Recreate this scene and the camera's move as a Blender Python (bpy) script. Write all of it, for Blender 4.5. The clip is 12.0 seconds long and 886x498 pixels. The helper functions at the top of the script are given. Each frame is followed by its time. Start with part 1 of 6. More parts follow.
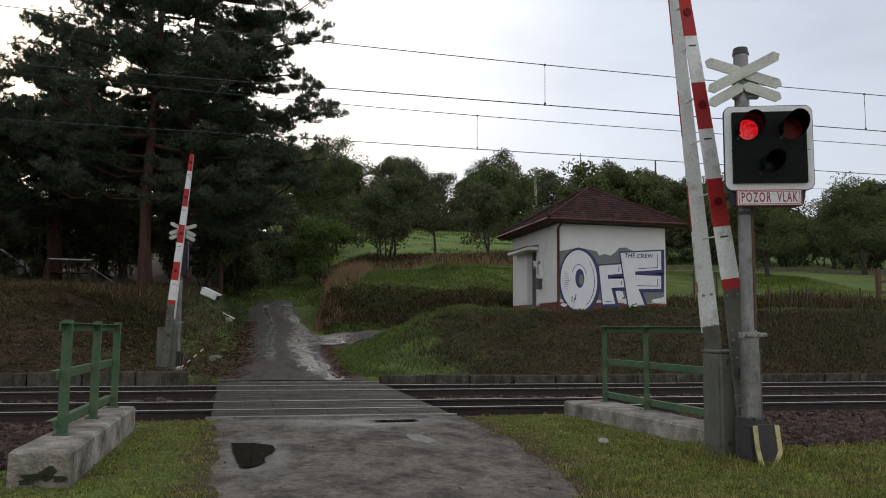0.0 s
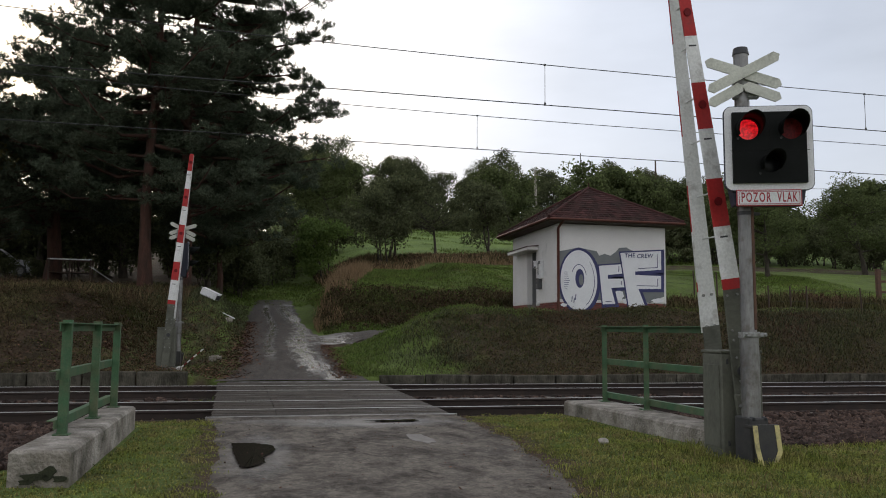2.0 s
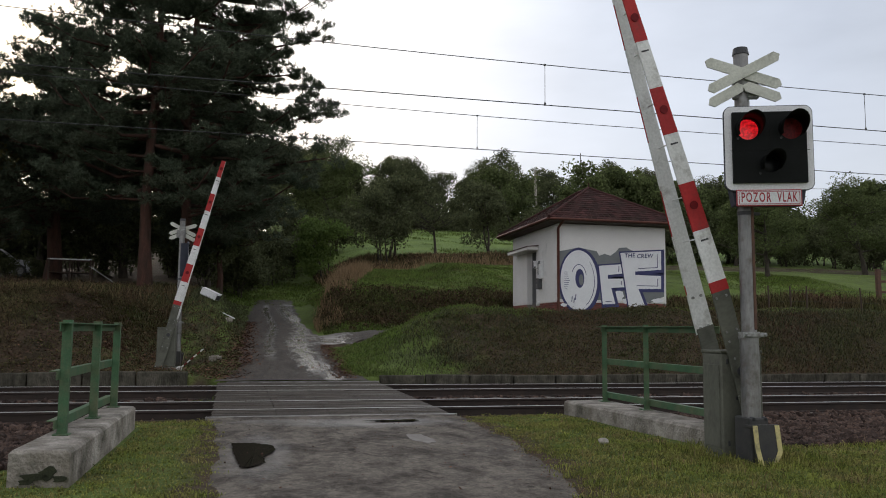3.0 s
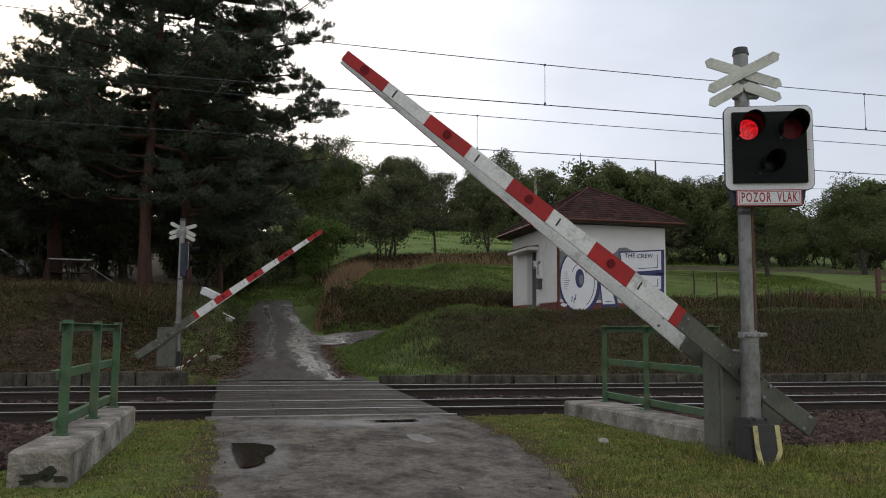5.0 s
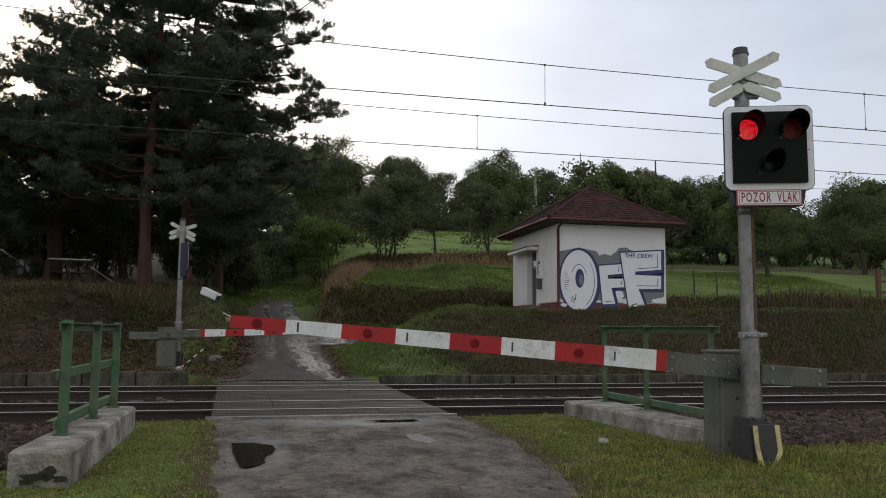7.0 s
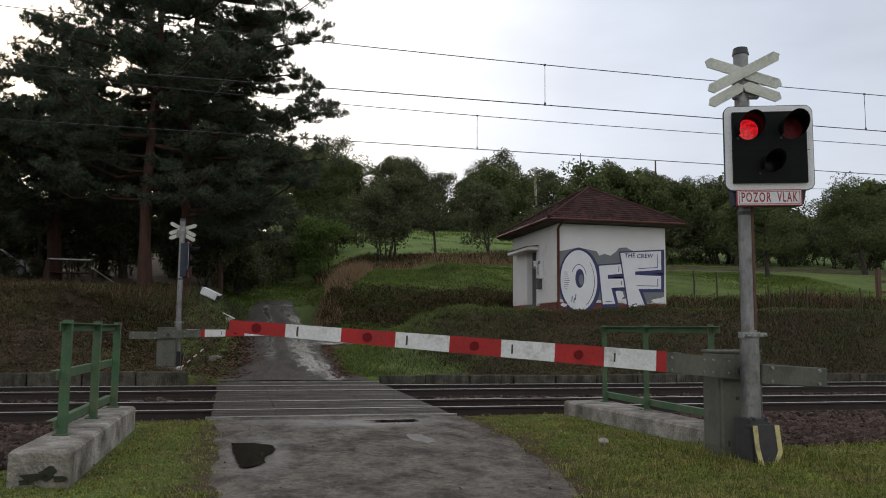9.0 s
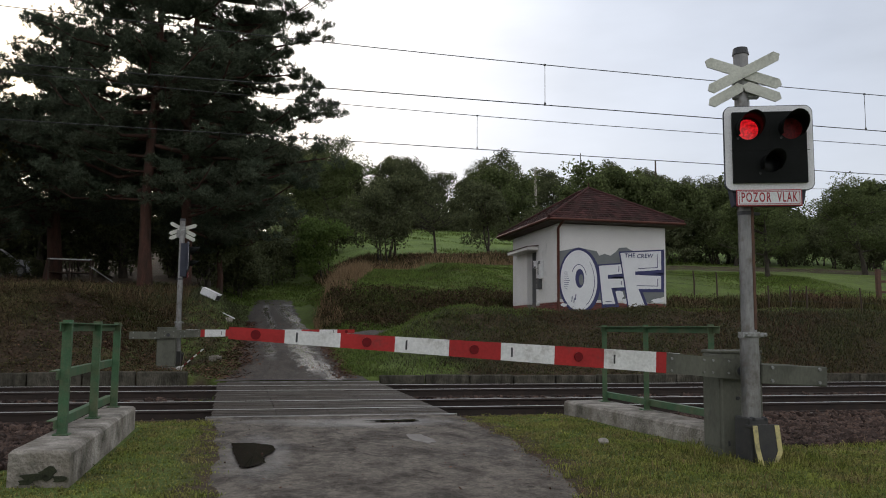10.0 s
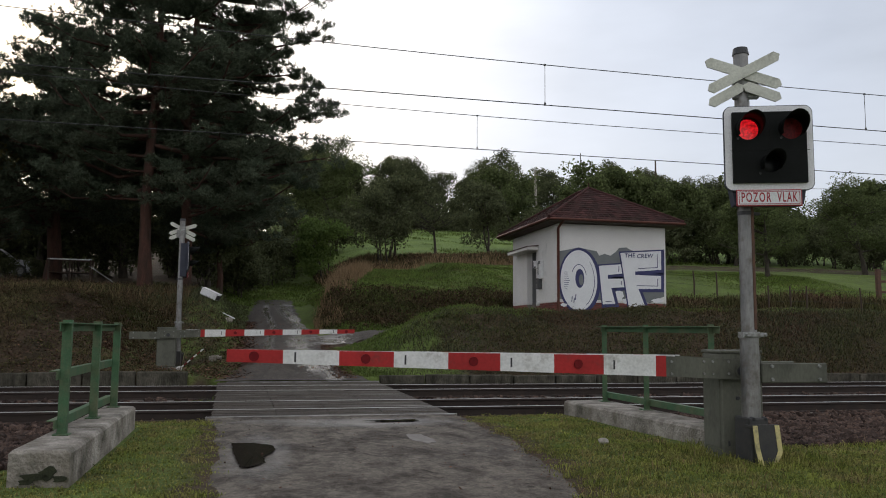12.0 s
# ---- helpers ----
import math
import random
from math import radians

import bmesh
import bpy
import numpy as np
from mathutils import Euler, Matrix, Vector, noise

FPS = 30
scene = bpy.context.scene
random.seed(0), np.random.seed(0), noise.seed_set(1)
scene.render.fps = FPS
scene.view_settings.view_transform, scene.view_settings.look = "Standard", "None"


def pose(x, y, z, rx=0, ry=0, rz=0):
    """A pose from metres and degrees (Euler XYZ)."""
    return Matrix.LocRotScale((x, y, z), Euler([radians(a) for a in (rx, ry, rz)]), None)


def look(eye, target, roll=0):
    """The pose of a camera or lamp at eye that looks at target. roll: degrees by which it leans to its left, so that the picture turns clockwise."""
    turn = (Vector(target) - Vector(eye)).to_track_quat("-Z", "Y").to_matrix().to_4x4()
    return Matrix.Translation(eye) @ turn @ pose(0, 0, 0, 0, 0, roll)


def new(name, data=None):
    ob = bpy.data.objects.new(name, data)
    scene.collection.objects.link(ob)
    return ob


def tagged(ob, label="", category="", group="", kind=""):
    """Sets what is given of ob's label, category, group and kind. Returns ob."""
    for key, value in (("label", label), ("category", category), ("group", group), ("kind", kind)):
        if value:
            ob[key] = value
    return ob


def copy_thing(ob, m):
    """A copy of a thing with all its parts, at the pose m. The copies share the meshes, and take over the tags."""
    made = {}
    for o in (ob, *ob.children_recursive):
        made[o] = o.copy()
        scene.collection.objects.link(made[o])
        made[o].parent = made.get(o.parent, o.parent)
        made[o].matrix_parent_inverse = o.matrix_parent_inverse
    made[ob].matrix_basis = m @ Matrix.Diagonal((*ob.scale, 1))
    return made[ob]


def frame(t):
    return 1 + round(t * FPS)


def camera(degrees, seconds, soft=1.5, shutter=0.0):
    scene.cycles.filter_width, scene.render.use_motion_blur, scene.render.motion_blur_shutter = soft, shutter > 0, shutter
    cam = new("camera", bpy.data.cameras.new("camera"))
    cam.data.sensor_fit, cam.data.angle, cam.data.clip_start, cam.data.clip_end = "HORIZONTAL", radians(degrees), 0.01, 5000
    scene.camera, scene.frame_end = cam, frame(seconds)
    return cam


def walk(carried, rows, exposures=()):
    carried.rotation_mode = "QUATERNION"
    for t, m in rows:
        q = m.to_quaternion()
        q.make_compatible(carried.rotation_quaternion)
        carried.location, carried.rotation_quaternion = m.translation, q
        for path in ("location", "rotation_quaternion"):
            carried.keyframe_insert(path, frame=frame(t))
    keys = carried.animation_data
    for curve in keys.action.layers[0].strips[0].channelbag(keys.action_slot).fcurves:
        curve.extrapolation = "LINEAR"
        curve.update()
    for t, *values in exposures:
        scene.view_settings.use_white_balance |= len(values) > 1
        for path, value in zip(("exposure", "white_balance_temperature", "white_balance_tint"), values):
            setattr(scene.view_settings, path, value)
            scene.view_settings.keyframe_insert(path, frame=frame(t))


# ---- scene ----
# camera on a low tripod beside the lane, standing still
cam = camera(58.34, 12.0, soft=1.0)
EYE = Vector((0.0, 0.0, 1.251))
YAW, PITCH = radians(13.067), radians(5.96)
AIM = EYE + Vector((math.sin(YAW) * math.cos(PITCH), math.cos(YAW) * math.cos(PITCH), math.sin(PITCH)))
walk(cam, [(0.0, look(EYE, AIM, 0.53)), (12.0, look(EYE, AIM, 0.53))], exposures=[(0.0, 0.0), (12.0, 0.0)])

# ---- light: bright overcast evening, the sun low and veiled behind the pines ----
SUN_DIR = Vector((-0.2386, 0.9388, 0.2485)).normalized()
SUN_EL, SUN_AZ = math.asin(SUN_DIR.z), math.atan2(SUN_DIR.x, SUN_DIR.y)


def build_world():
    w = bpy.data.worlds.new("overcast_sky")
    scene.world = w
    w.use_nodes = True
    nt = w.node_tree
    nt.nodes.clear()
    N, L = nt.nodes.new, nt.links.new
    out, bg = N("ShaderNodeOutputWorld"), N("ShaderNodeBackground")
    sky = N("ShaderNodeTexSky")
    sky.sky_type, sky.sun_disc = "NISHITA", False
    sky.sun_elevation, sky.sun_rotation = SUN_EL, SUN_AZ
    sky.air_density, sky.dust_density = 1.0, 3.0
    tc = N("ShaderNodeTexCoord")
    # veil of cloud: brighter round the veiled sun, soft streaks
    dot = N("ShaderNodeVectorMath")
    dot.operation = "DOT_PRODUCT"
    dot.inputs[1].default_value = Vector((-0.12, 0.88, 0.46)).normalized()
    L(tc.outputs["Generated"], dot.inputs[0])
    ramp = N("ShaderNodeValToRGB")
    e = ramp.color_ramp.elements
    e[0].position, e[0].color = 0.0, (0.80, 0.80, 0.82, 1)
    e[1].position, e[1].color = 1.0, (1.25, 1.25, 1.25, 1)
    for q, c in ((0.45, (0.66, 0.68, 0.73, 1)), (0.72, (0.54, 0.58, 0.67, 1)), (0.87, (0.62, 0.66, 0.75, 1)), (0.955, (0.90, 0.92, 0.98, 1))):
        el = ramp.color_ramp.elements.new(q)
        el.color = c
    L(dot.outputs["Value"], ramp.inputs[0])
    mp = N("ShaderNodeMapping")
    mp.inputs["Scale"].default_value = (1.6, 1.6, 5.0)
    mp.inputs["Rotation"].default_value = (0.0, 0.35, 0.0)
    nz = N("ShaderNodeTexNoise")
    nz.inputs["Scale"].default_value, nz.inputs["Detail"].default_value = 1.8, 5.0
    L(tc.outputs["Generated"], mp.inputs[0])
    L(mp.outputs[0], nz.inputs["Vector"])
    mr = N("ShaderNodeMapRange")
    mr.inputs["From Min"].default_value, mr.inputs["From Max"].default_value = 0.3, 0.7
    mr.inputs["To Min"].default_value, mr.inputs["To Max"].default_value = 0.86, 1.12
    L(nz.outputs["Fac"], mr.inputs["Value"])
    mul = N("ShaderNodeVectorMath")
    mul.operation = "MULTIPLY"
    L(ramp.outputs["Color"], mul.inputs[0])
    L(mr.outputs[0], mul.inputs[1])
    sc = N("ShaderNodeVectorMath")
    sc.operation = "SCALE"
    sc.inputs["Scale"].default_value = 0.03
    L(sky.outputs[0], sc.inputs[0])
    add = N("ShaderNodeVectorMath")
    add.operation = "ADD"
    L(mul.outputs[0], add.inputs[0])
    L(sc.outputs[0], add.inputs[1])
    L(add.outputs[0], bg.inputs["Color"])
    bg.inputs["Strength"].default_value = 1.0
    L(bg.outputs[0], out.inputs["Surface"])


build_world()
sun_data = bpy.data.lights.new("sun", "SUN")
sun_data.energy, sun_data.angle, sun_data.color = 0.6, radians(12), (1.0, 0.93, 0.85)
sun = new("sun", sun_data)
sun.matrix_basis = look(SUN_DIR * 300, (0, 0, 0))


# ---- materials ----
def mat(name, c1, c2=None, rough=0.8, metal=0.0, scale=6.0, fine=60.0, bump=0.0, grime=None, grime_amt=0.0,
        island=0.0, obrand=0.0, stretch=(1, 1, 1), translucent=0.0, spec=0.5, rough2=None, world=False, emit=None, strength=0.0):
    m = bpy.data.materials.new(name)
    m.use_nodes = True
    nt = m.node_tree
    N, L = nt.nodes.new, nt.links.new
    b = nt.nodes["Principled BSDF"]
    out = nt.nodes["Material Output"]
    c2 = c2 or tuple(v * 0.75 for v in c1)
    if world:
        co = N("ShaderNodeNewGeometry").outputs["Position"]
    else:
        co = N("ShaderNodeTexCoord").outputs["Object"]
    mp = N("ShaderNodeMapping")
    mp.inputs["Scale"].default_value = stretch
    L(co, mp.inputs[0])
    n1, n2 = N("ShaderNodeTexNoise"), N("ShaderNodeTexNoise")
    n1.inputs["Scale"].default_value, n1.inputs["Detail"].default_value = scale, 6.0
    n2.inputs["Scale"].default_value, n2.inputs["Detail"].default_value = fine, 3.0
    L(mp.outputs[0], n1.inputs["Vector"])
    L(mp.outputs[0], n2.inputs["Vector"])
    r1 = N("ShaderNodeMapRange")
    r1.inputs["From Min"].default_value, r1.inputs["From Max"].default_value = 0.32, 0.68
    L(n1.outputs["Fac"], r1.inputs["Value"])
    mx = N("ShaderNodeMix")
    mx.data_type = "RGBA"
    mx.inputs["A"].default_value, mx.inputs["B"].default_value = (*c1, 1), (*c2, 1)
    L(r1.outputs[0], mx.inputs["Factor"])
    col = mx.outputs["Result"]
    if grime:
        n3 = N("ShaderNodeTexNoise")
        n3.inputs["Scale"].default_value, n3.inputs["Detail"].default_value, n3.inputs["Roughness"].default_value = scale * 0.6 + 0.7, 8.0, 0.7
        L(co, n3.inputs["Vector"])
        r3 = N("ShaderNodeMapRange")
        r3.inputs["From Min"].default_value, r3.inputs["From Max"].default_value = 0.62 - 0.25 * grime_amt, 0.72
        L(n3.outputs["Fac"], r3.inputs["Value"])
        m3 = N("ShaderNodeMix")
        m3.data_type = "RGBA"
        m3.inputs["B"].default_value = (*grime, 1)
        L(col, m3.inputs["A"])
        L(r3.outputs[0], m3.inputs["Factor"])
        col = m3.outputs["Result"]
    hv = N("ShaderNodeHueSaturation")
    r2 = N("ShaderNodeMapRange")
    r2.inputs["To Min"].default_value, r2.inputs["To Max"].default_value = 0.72, 1.28
    L(n2.outputs["Fac"], r2.inputs["Value"])
    val = r2.outputs[0]
    rnd = None
    if island:
        rnd = N("ShaderNodeNewGeometry").outputs["Random Per Island"]
    elif obrand:
        rnd = N("ShaderNodeObjectInfo").outputs["Random"]
    if rnd is not None:
        amt = island or obrand
        rr = N("ShaderNodeMapRange")
        rr.inputs["To Min"].default_value, rr.inputs["To Max"].default_value = 1 - amt, 1 + amt
        L(rnd, rr.inputs["Value"])
        mm = N("ShaderNodeMath")
        mm.operation = "MULTIPLY"
        L(val, mm.inputs[0])
        L(rr.outputs[0], mm.inputs[1])
        val = mm.outputs[0]
    L(val, hv.inputs["Value"])
    L(col, hv.inputs["Color"])
    L(hv.outputs[0], b.inputs["Base Color"])
    b.inputs["Metallic"].default_value = metal
    b.inputs["Specular IOR Level"].default_value = spec
    if rough2 is not None:
        rr2 = N("ShaderNodeMapRange")
        rr2.inputs["From Min"].default_value, rr2.inputs["From Max"].default_value = 0.35, 0.65
        rr2.inputs["To Min"].default_value, rr2.inputs["To Max"].default_value = rough, rough2
        L(n1.outputs["Fac"], rr2.inputs["Value"])
        L(rr2.outputs[0], b.inputs["Roughness"])
    else:
        b.inputs["Roughness"].default_value = rough
    if bump:
        bp = N("ShaderNodeBump")
        bp.inputs["Strength"].default_value, bp.inputs["Distance"].default_value = 1.0, bump
        L(n2.outputs["Fac"], bp.inputs["Height"])
        L(bp.outputs[0], b.inputs["Normal"])
    if emit:
        b.inputs["Emission Color"].default_value = (*emit, 1)
        glow = N("ShaderNodeMapRange")
        glow.inputs["From Min"].default_value, glow.inputs["From Max"].default_value = 0.36, 0.62
        glow.inputs["To Min"].default_value, glow.inputs["To Max"].default_value = strength * 0.25, strength * 1.5
        L(n1.outputs["Fac"], glow.inputs["Value"])
        L(glow.outputs[0], b.inputs["Emission Strength"])
    if translucent:
        tr, ms = N("ShaderNodeBsdfTranslucent"), N("ShaderNodeMixShader")
        ms.inputs[0].default_value = translucent
        L(hv.outputs[0], tr.inputs["Color"])
        L(b.outputs[0], ms.inputs[1])
        L(tr.outputs[0], ms.inputs[2])
        L(ms.outputs[0], out.inputs["Surface"])
    return m


M = {}
M["white_paint"] = mat("white_paint", (0.70, 0.70, 0.69), (0.60, 0.60, 0.585), 0.5, scale=4, fine=40, grime=(0.27, 0.25, 0.22), grime_amt=0.28, spec=0.3)
M["red_paint"] = mat("red_paint", (0.40, 0.026, 0.026), (0.31, 0.022, 0.022), 0.5, scale=4, fine=40, grime=(0.2, 0.04, 0.035), grime_amt=0.2, spec=0.22)
M["red_dark"] = mat("red_reflector", (0.16, 0.007, 0.010), (0.11, 0.006, 0.008), 0.5, scale=30, spec=0.15)
M["bracket"] = mat("bracket_grey", (0.30, 0.31, 0.30), (0.14, 0.13, 0.12), 0.55, scale=20)
M["green_grey"] = mat("green_grey_paint", (0.134, 0.134, 0.108), (0.096, 0.099, 0.080), 0.65, scale=3, fine=50, stretch=(1, 1, 0.4), grime=(0.062, 0.062, 0.052), grime_amt=0.55, spec=0.2)
M["green_rail"] = mat("green_rail_paint", (0.062, 0.135, 0.066), (0.048, 0.100, 0.052), 0.6, scale=5, fine=60, grime=(0.12, 0.125, 0.072), grime_amt=0.75, spec=0.25)
M["galv"] = mat("galvanised_steel", (0.27, 0.265, 0.26), (0.135, 0.135, 0.135), 0.42, 0.6, scale=9, fine=60, stretch=(1, 1, 0.22), grime=(0.105, 0.085, 0.07), grime_amt=0.55)
M["rust"] = mat("rusty_steel", (0.13, 0.065, 0.04), (0.08, 0.045, 0.035), 0.8, 0.2, scale=12, fine=90, bump=0.002)
M["dark_cap"] = mat("dark_plastic", (0.03, 0.03, 0.034), (0.022, 0.022, 0.024), 0.5)
M["black_board"] = mat("black_board", (0.0085, 0.0095, 0.009), (0.006, 0.007, 0.0065), 0.65, scale=8, spec=0.12)
M["black_gloss"] = mat("dark_lens", (0.010, 0.011, 0.016), (0.008, 0.008, 0.011), 0.4, spec=0.3)
M["sign_white"] = mat("sign_white", (0.68, 0.68, 0.69), (0.63, 0.63, 0.64), 0.4, scale=6)
M["cross_white"] = mat("cross_white", (0.60, 0.605, 0.54), (0.49, 0.495, 0.44), 0.6, scale=7, grime=(0.34, 0.345, 0.30), grime_amt=0.3, spec=0.3)
M["sign_red"] = mat("sign_red", (0.33, 0.022, 0.032), (0.28, 0.02, 0.03), 0.5)
M["blue_grey"] = mat("blue_grey_housing", (0.044, 0.049, 0.070), (0.036, 0.040, 0.056), 0.6, spec=0.25)
M["lamp_on"] = mat("red_lamp", (0.4, 0.02, 0.015), (0.25, 0.01, 0.01), 0.3, scale=34, fine=150, emit=(1.0, 0.014, 0.024), strength=0.48)
M["lamp_dim"] = mat("red_glass_unlit", (0.20, 0.008, 0.009), (0.07, 0.004, 0.004), 0.4, scale=38, spec=0.15)
M["yellow"] = mat("yellow_paint", (0.62, 0.55, 0.24), (0.5, 0.43, 0.2), 0.6, scale=14, grime=(0.12, 0.11, 0.08), grime_amt=0.45)
M["black_paint"] = mat("black_paint", (0.028, 0.028, 0.03), (0.045, 0.043, 0.04), 0.6, scale=9)
M["concrete"] = mat("old_concrete", (0.46, 0.42, 0.375), (0.21, 0.185, 0.155), 0.95, scale=3.2, fine=34, bump=0.03, grime=(0.055, 0.052, 0.038), grime_amt=0.85, world=True, spec=0.2)
M["moss"] = mat("dark_moss", (0.02, 0.022, 0.012), (0.03, 0.035, 0.015), 1.0, scale=20, bump=0.01)
M["wall_conc"] = mat("stained_low_wall", (0.165, 0.150, 0.122), (0.042, 0.038, 0.031), 0.95, scale=3.4, fine=22, bump=0.03, stretch=(1.6, 1, 0.55), grime=(0.028, 0.028, 0.019), grime_amt=1.2, world=True, spec=0.1)
M["rail_head"] = mat("polished_rail_head", (0.56, 0.55, 0.54), (0.40, 0.38, 0.36), 0.45, 0.9, scale=3, stretch=(0.2, 4, 4))
M["rail_side"] = mat("rail_side", (0.042, 0.028, 0.022), (0.026, 0.019, 0.016), 0.85, 0.1, scale=5, fine=60)
M["sleeper"] = mat("concrete_sleeper", (0.12, 0.10, 0.085), (0.07, 0.06, 0.05), 0.95, scale=6, bump=0.003)
M["ballast"] = mat("brown_ballast", (0.098, 0.064, 0.050), (0.036, 0.026, 0.022), 0.95, scale=30, fine=80, island=0.7, spec=0.15)
M["ballast_bed"] = mat("ballast_bed", (0.048, 0.035, 0.029), (0.026, 0.020, 0.017), 0.95, scale=14, fine=50, bump=0.03, world=True)
M["angle_iron"] = mat("worn_edge_iron", (0.42, 0.41, 0.40), (0.2, 0.18, 0.17), 0.35, 0.8, scale=5)
M["water"] = mat("puddle_water", (0.030, 0.024, 0.020), (0.020, 0.016, 0.014), 0.10, scale=9, spec=0.12)
M["plaster"] = mat("white_plaster", (0.70, 0.68, 0.67), (0.65, 0.63, 0.62), 0.95, scale=1.2, fine=40, bump=0.004, grime=(0.52, 0.51, 0.50), grime_amt=0.12, spec=0.2)
M["brick"] = mat("red_brick", (0.20, 0.055, 0.045), (0.13, 0.04, 0.035), 0.85, scale=10, fine=60, obrand=0.3)
M["mortar"] = mat("dark_mortar", (0.16, 0.13, 0.12), (0.1, 0.085, 0.08), 0.95)
M["shingle"] = mat("red_brown_shingle", (0.074, 0.031, 0.029), (0.042, 0.022, 0.021), 0.9, scale=2.2, fine=50, island=0.4, bump=0.002, spec=0.12, grime=(0.034, 0.025, 0.019), grime_amt=0.5)
M["eave"] = mat("brown_eave", (0.070, 0.031, 0.026), (0.050, 0.024, 0.021), 0.75, scale=5, spec=0.2)
M["soffit"] = mat("dark_soffit", (0.07, 0.045, 0.03), (0.05, 0.032, 0.024), 0.8, scale=9)
M["pipe"] = mat("red_brown_pipe", (0.125, 0.045, 0.032), (0.085, 0.034, 0.026), 0.6, scale=6, spec=0.25)
M["door"] = mat("grey_door", (0.07, 0.072, 0.075), (0.05, 0.05, 0.055), 0.5)
M["gr_white"] = mat("spray_white", (0.72, 0.72, 0.75), (0.66, 0.66, 0.69), 0.6, scale=2.5)
M["gr_blue"] = mat("spray_blue", (0.030, 0.034, 0.13), (0.026, 0.028, 0.10), 0.6, scale=4)
M["gr_grey"] = mat("spray_grey", (0.17, 0.18, 0.185), (0.14, 0.15, 0.155), 0.7, scale=3)
M["wire"] = mat("wire_metal", (0.05, 0.05, 0.052), (0.04, 0.04, 0.04), 0.5, 0.5)
M["bark_pine"] = mat("pine_bark", (0.085, 0.042, 0.032), (0.040, 0.027, 0.022), 0.95, scale=5, fine=25, stretch=(1, 1, 0.3), bump=0.03, spec=0.15)
M["bark"] = mat("grey_bark", (0.070, 0.056, 0.042), (0.035, 0.028, 0.022), 0.95, scale=6, fine=30, stretch=(1, 1, 0.3), bump=0.02)
M["needles"] = mat("pine_needles", (0.100, 0.116, 0.078), (0.066, 0.086, 0.056), 0.8, scale=0.8, fine=6, island=0.5, translucent=0.38, spec=0.15)
M["leaf_dark"] = mat("dark_leaves", (0.118, 0.130, 0.064), (0.085, 0.098, 0.050), 0.8, scale=0.5, fine=4, island=0.4, translucent=0.45, spec=0.15)
M["leaf_mid"] = mat("green_leaves", (0.120, 0.145, 0.056), (0.090, 0.112, 0.046), 0.8, scale=0.5, fine=4, island=0.4, translucent=0.45, spec=0.15)
M["leaf_light"] = mat("light_green_leaves", (0.135, 0.190, 0.050), (0.095, 0.140, 0.040), 0.75, scale=0.5, fine=4, island=0.35, translucent=0.45, spec=0.15)
M["leaf_warm"] = mat("yellowing_leaves", (0.10, 0.10, 0.025), (0.09, 0.06, 0.02), 0.6, scale=0.5, fine=4, island=0.4, translucent=0.4)
M["grass"] = mat("lawn_grass", (0.250, 0.275, 0.060), (0.130, 0.160, 0.036), 0.8, scale=2.6, fine=9, island=0.6, translucent=0.4, world=True, grime=(0.29, 0.22, 0.10), grime_amt=0.75, spec=0.2)
M["meadow_tuft"] = mat("meadow_grass", (0.140, 0.205, 0.042), (0.085, 0.112, 0.030), 0.8, scale=0.7, fine=5, island=0.5, translucent=0.35, world=True, spec=0.2, grime=(0.165, 0.145, 0.06), grime_amt=0.4)
M["weed_leaf"] = mat("weed_leaves", (0.064, 0.082, 0.027), (0.088, 0.052, 0.034), 0.9, scale=0.45, fine=8, island=0.6, translucent=0.25, world=True, spec=0.12, grime=(0.13, 0.09, 0.052), grime_amt=0.3)
M["verge"] = mat("verge_grass", (0.072, 0.092, 0.030), (0.060, 0.056, 0.028), 0.85, scale=1.2, fine=8, island=0.55, translucent=0.2, world=True)
M["weeds"] = mat("bank_weeds", (0.078, 0.084, 0.031), (0.104, 0.060, 0.042), 0.9, scale=0.4, fine=8, island=0.75, translucent=0.2, world=True, spec=0.1, grime=(0.17, 0.122, 0.072), grime_amt=0.35)
M["dry_grass"] = mat("dry_grass", (0.31, 0.215, 0.13), (0.21, 0.14, 0.08), 0.9, scale=0.9, fine=6, island=0.4, translucent=0.3, world=True, spec=0.15)
M["litter"] = mat("fallen_leaves", (0.130, 0.066, 0.040), (0.082, 0.045, 0.030), 0.85, scale=2, fine=9, island=0.6, world=True, spec=0.2)
M["pale_patch"] = mat("pale_asphalt", (0.225, 0.205, 0.185), (0.165, 0.15, 0.132), 0.8, scale=8, fine=60, bump=0.004)
M["timber"] = mat("old_timber", (0.075, 0.048, 0.036), (0.05, 0.034, 0.027), 0.9, scale=5, stretch=(1, 1, 0.2))
M["car_white"] = mat("white_car_paint", (0.5, 0.5, 0.52), (0.45, 0.45, 0.47), 0.3, scale=2)
M["glass_dark"] = mat("dark_glass", (0.02, 0.022, 0.025), (0.02, 0.02, 0.022), 0.1)


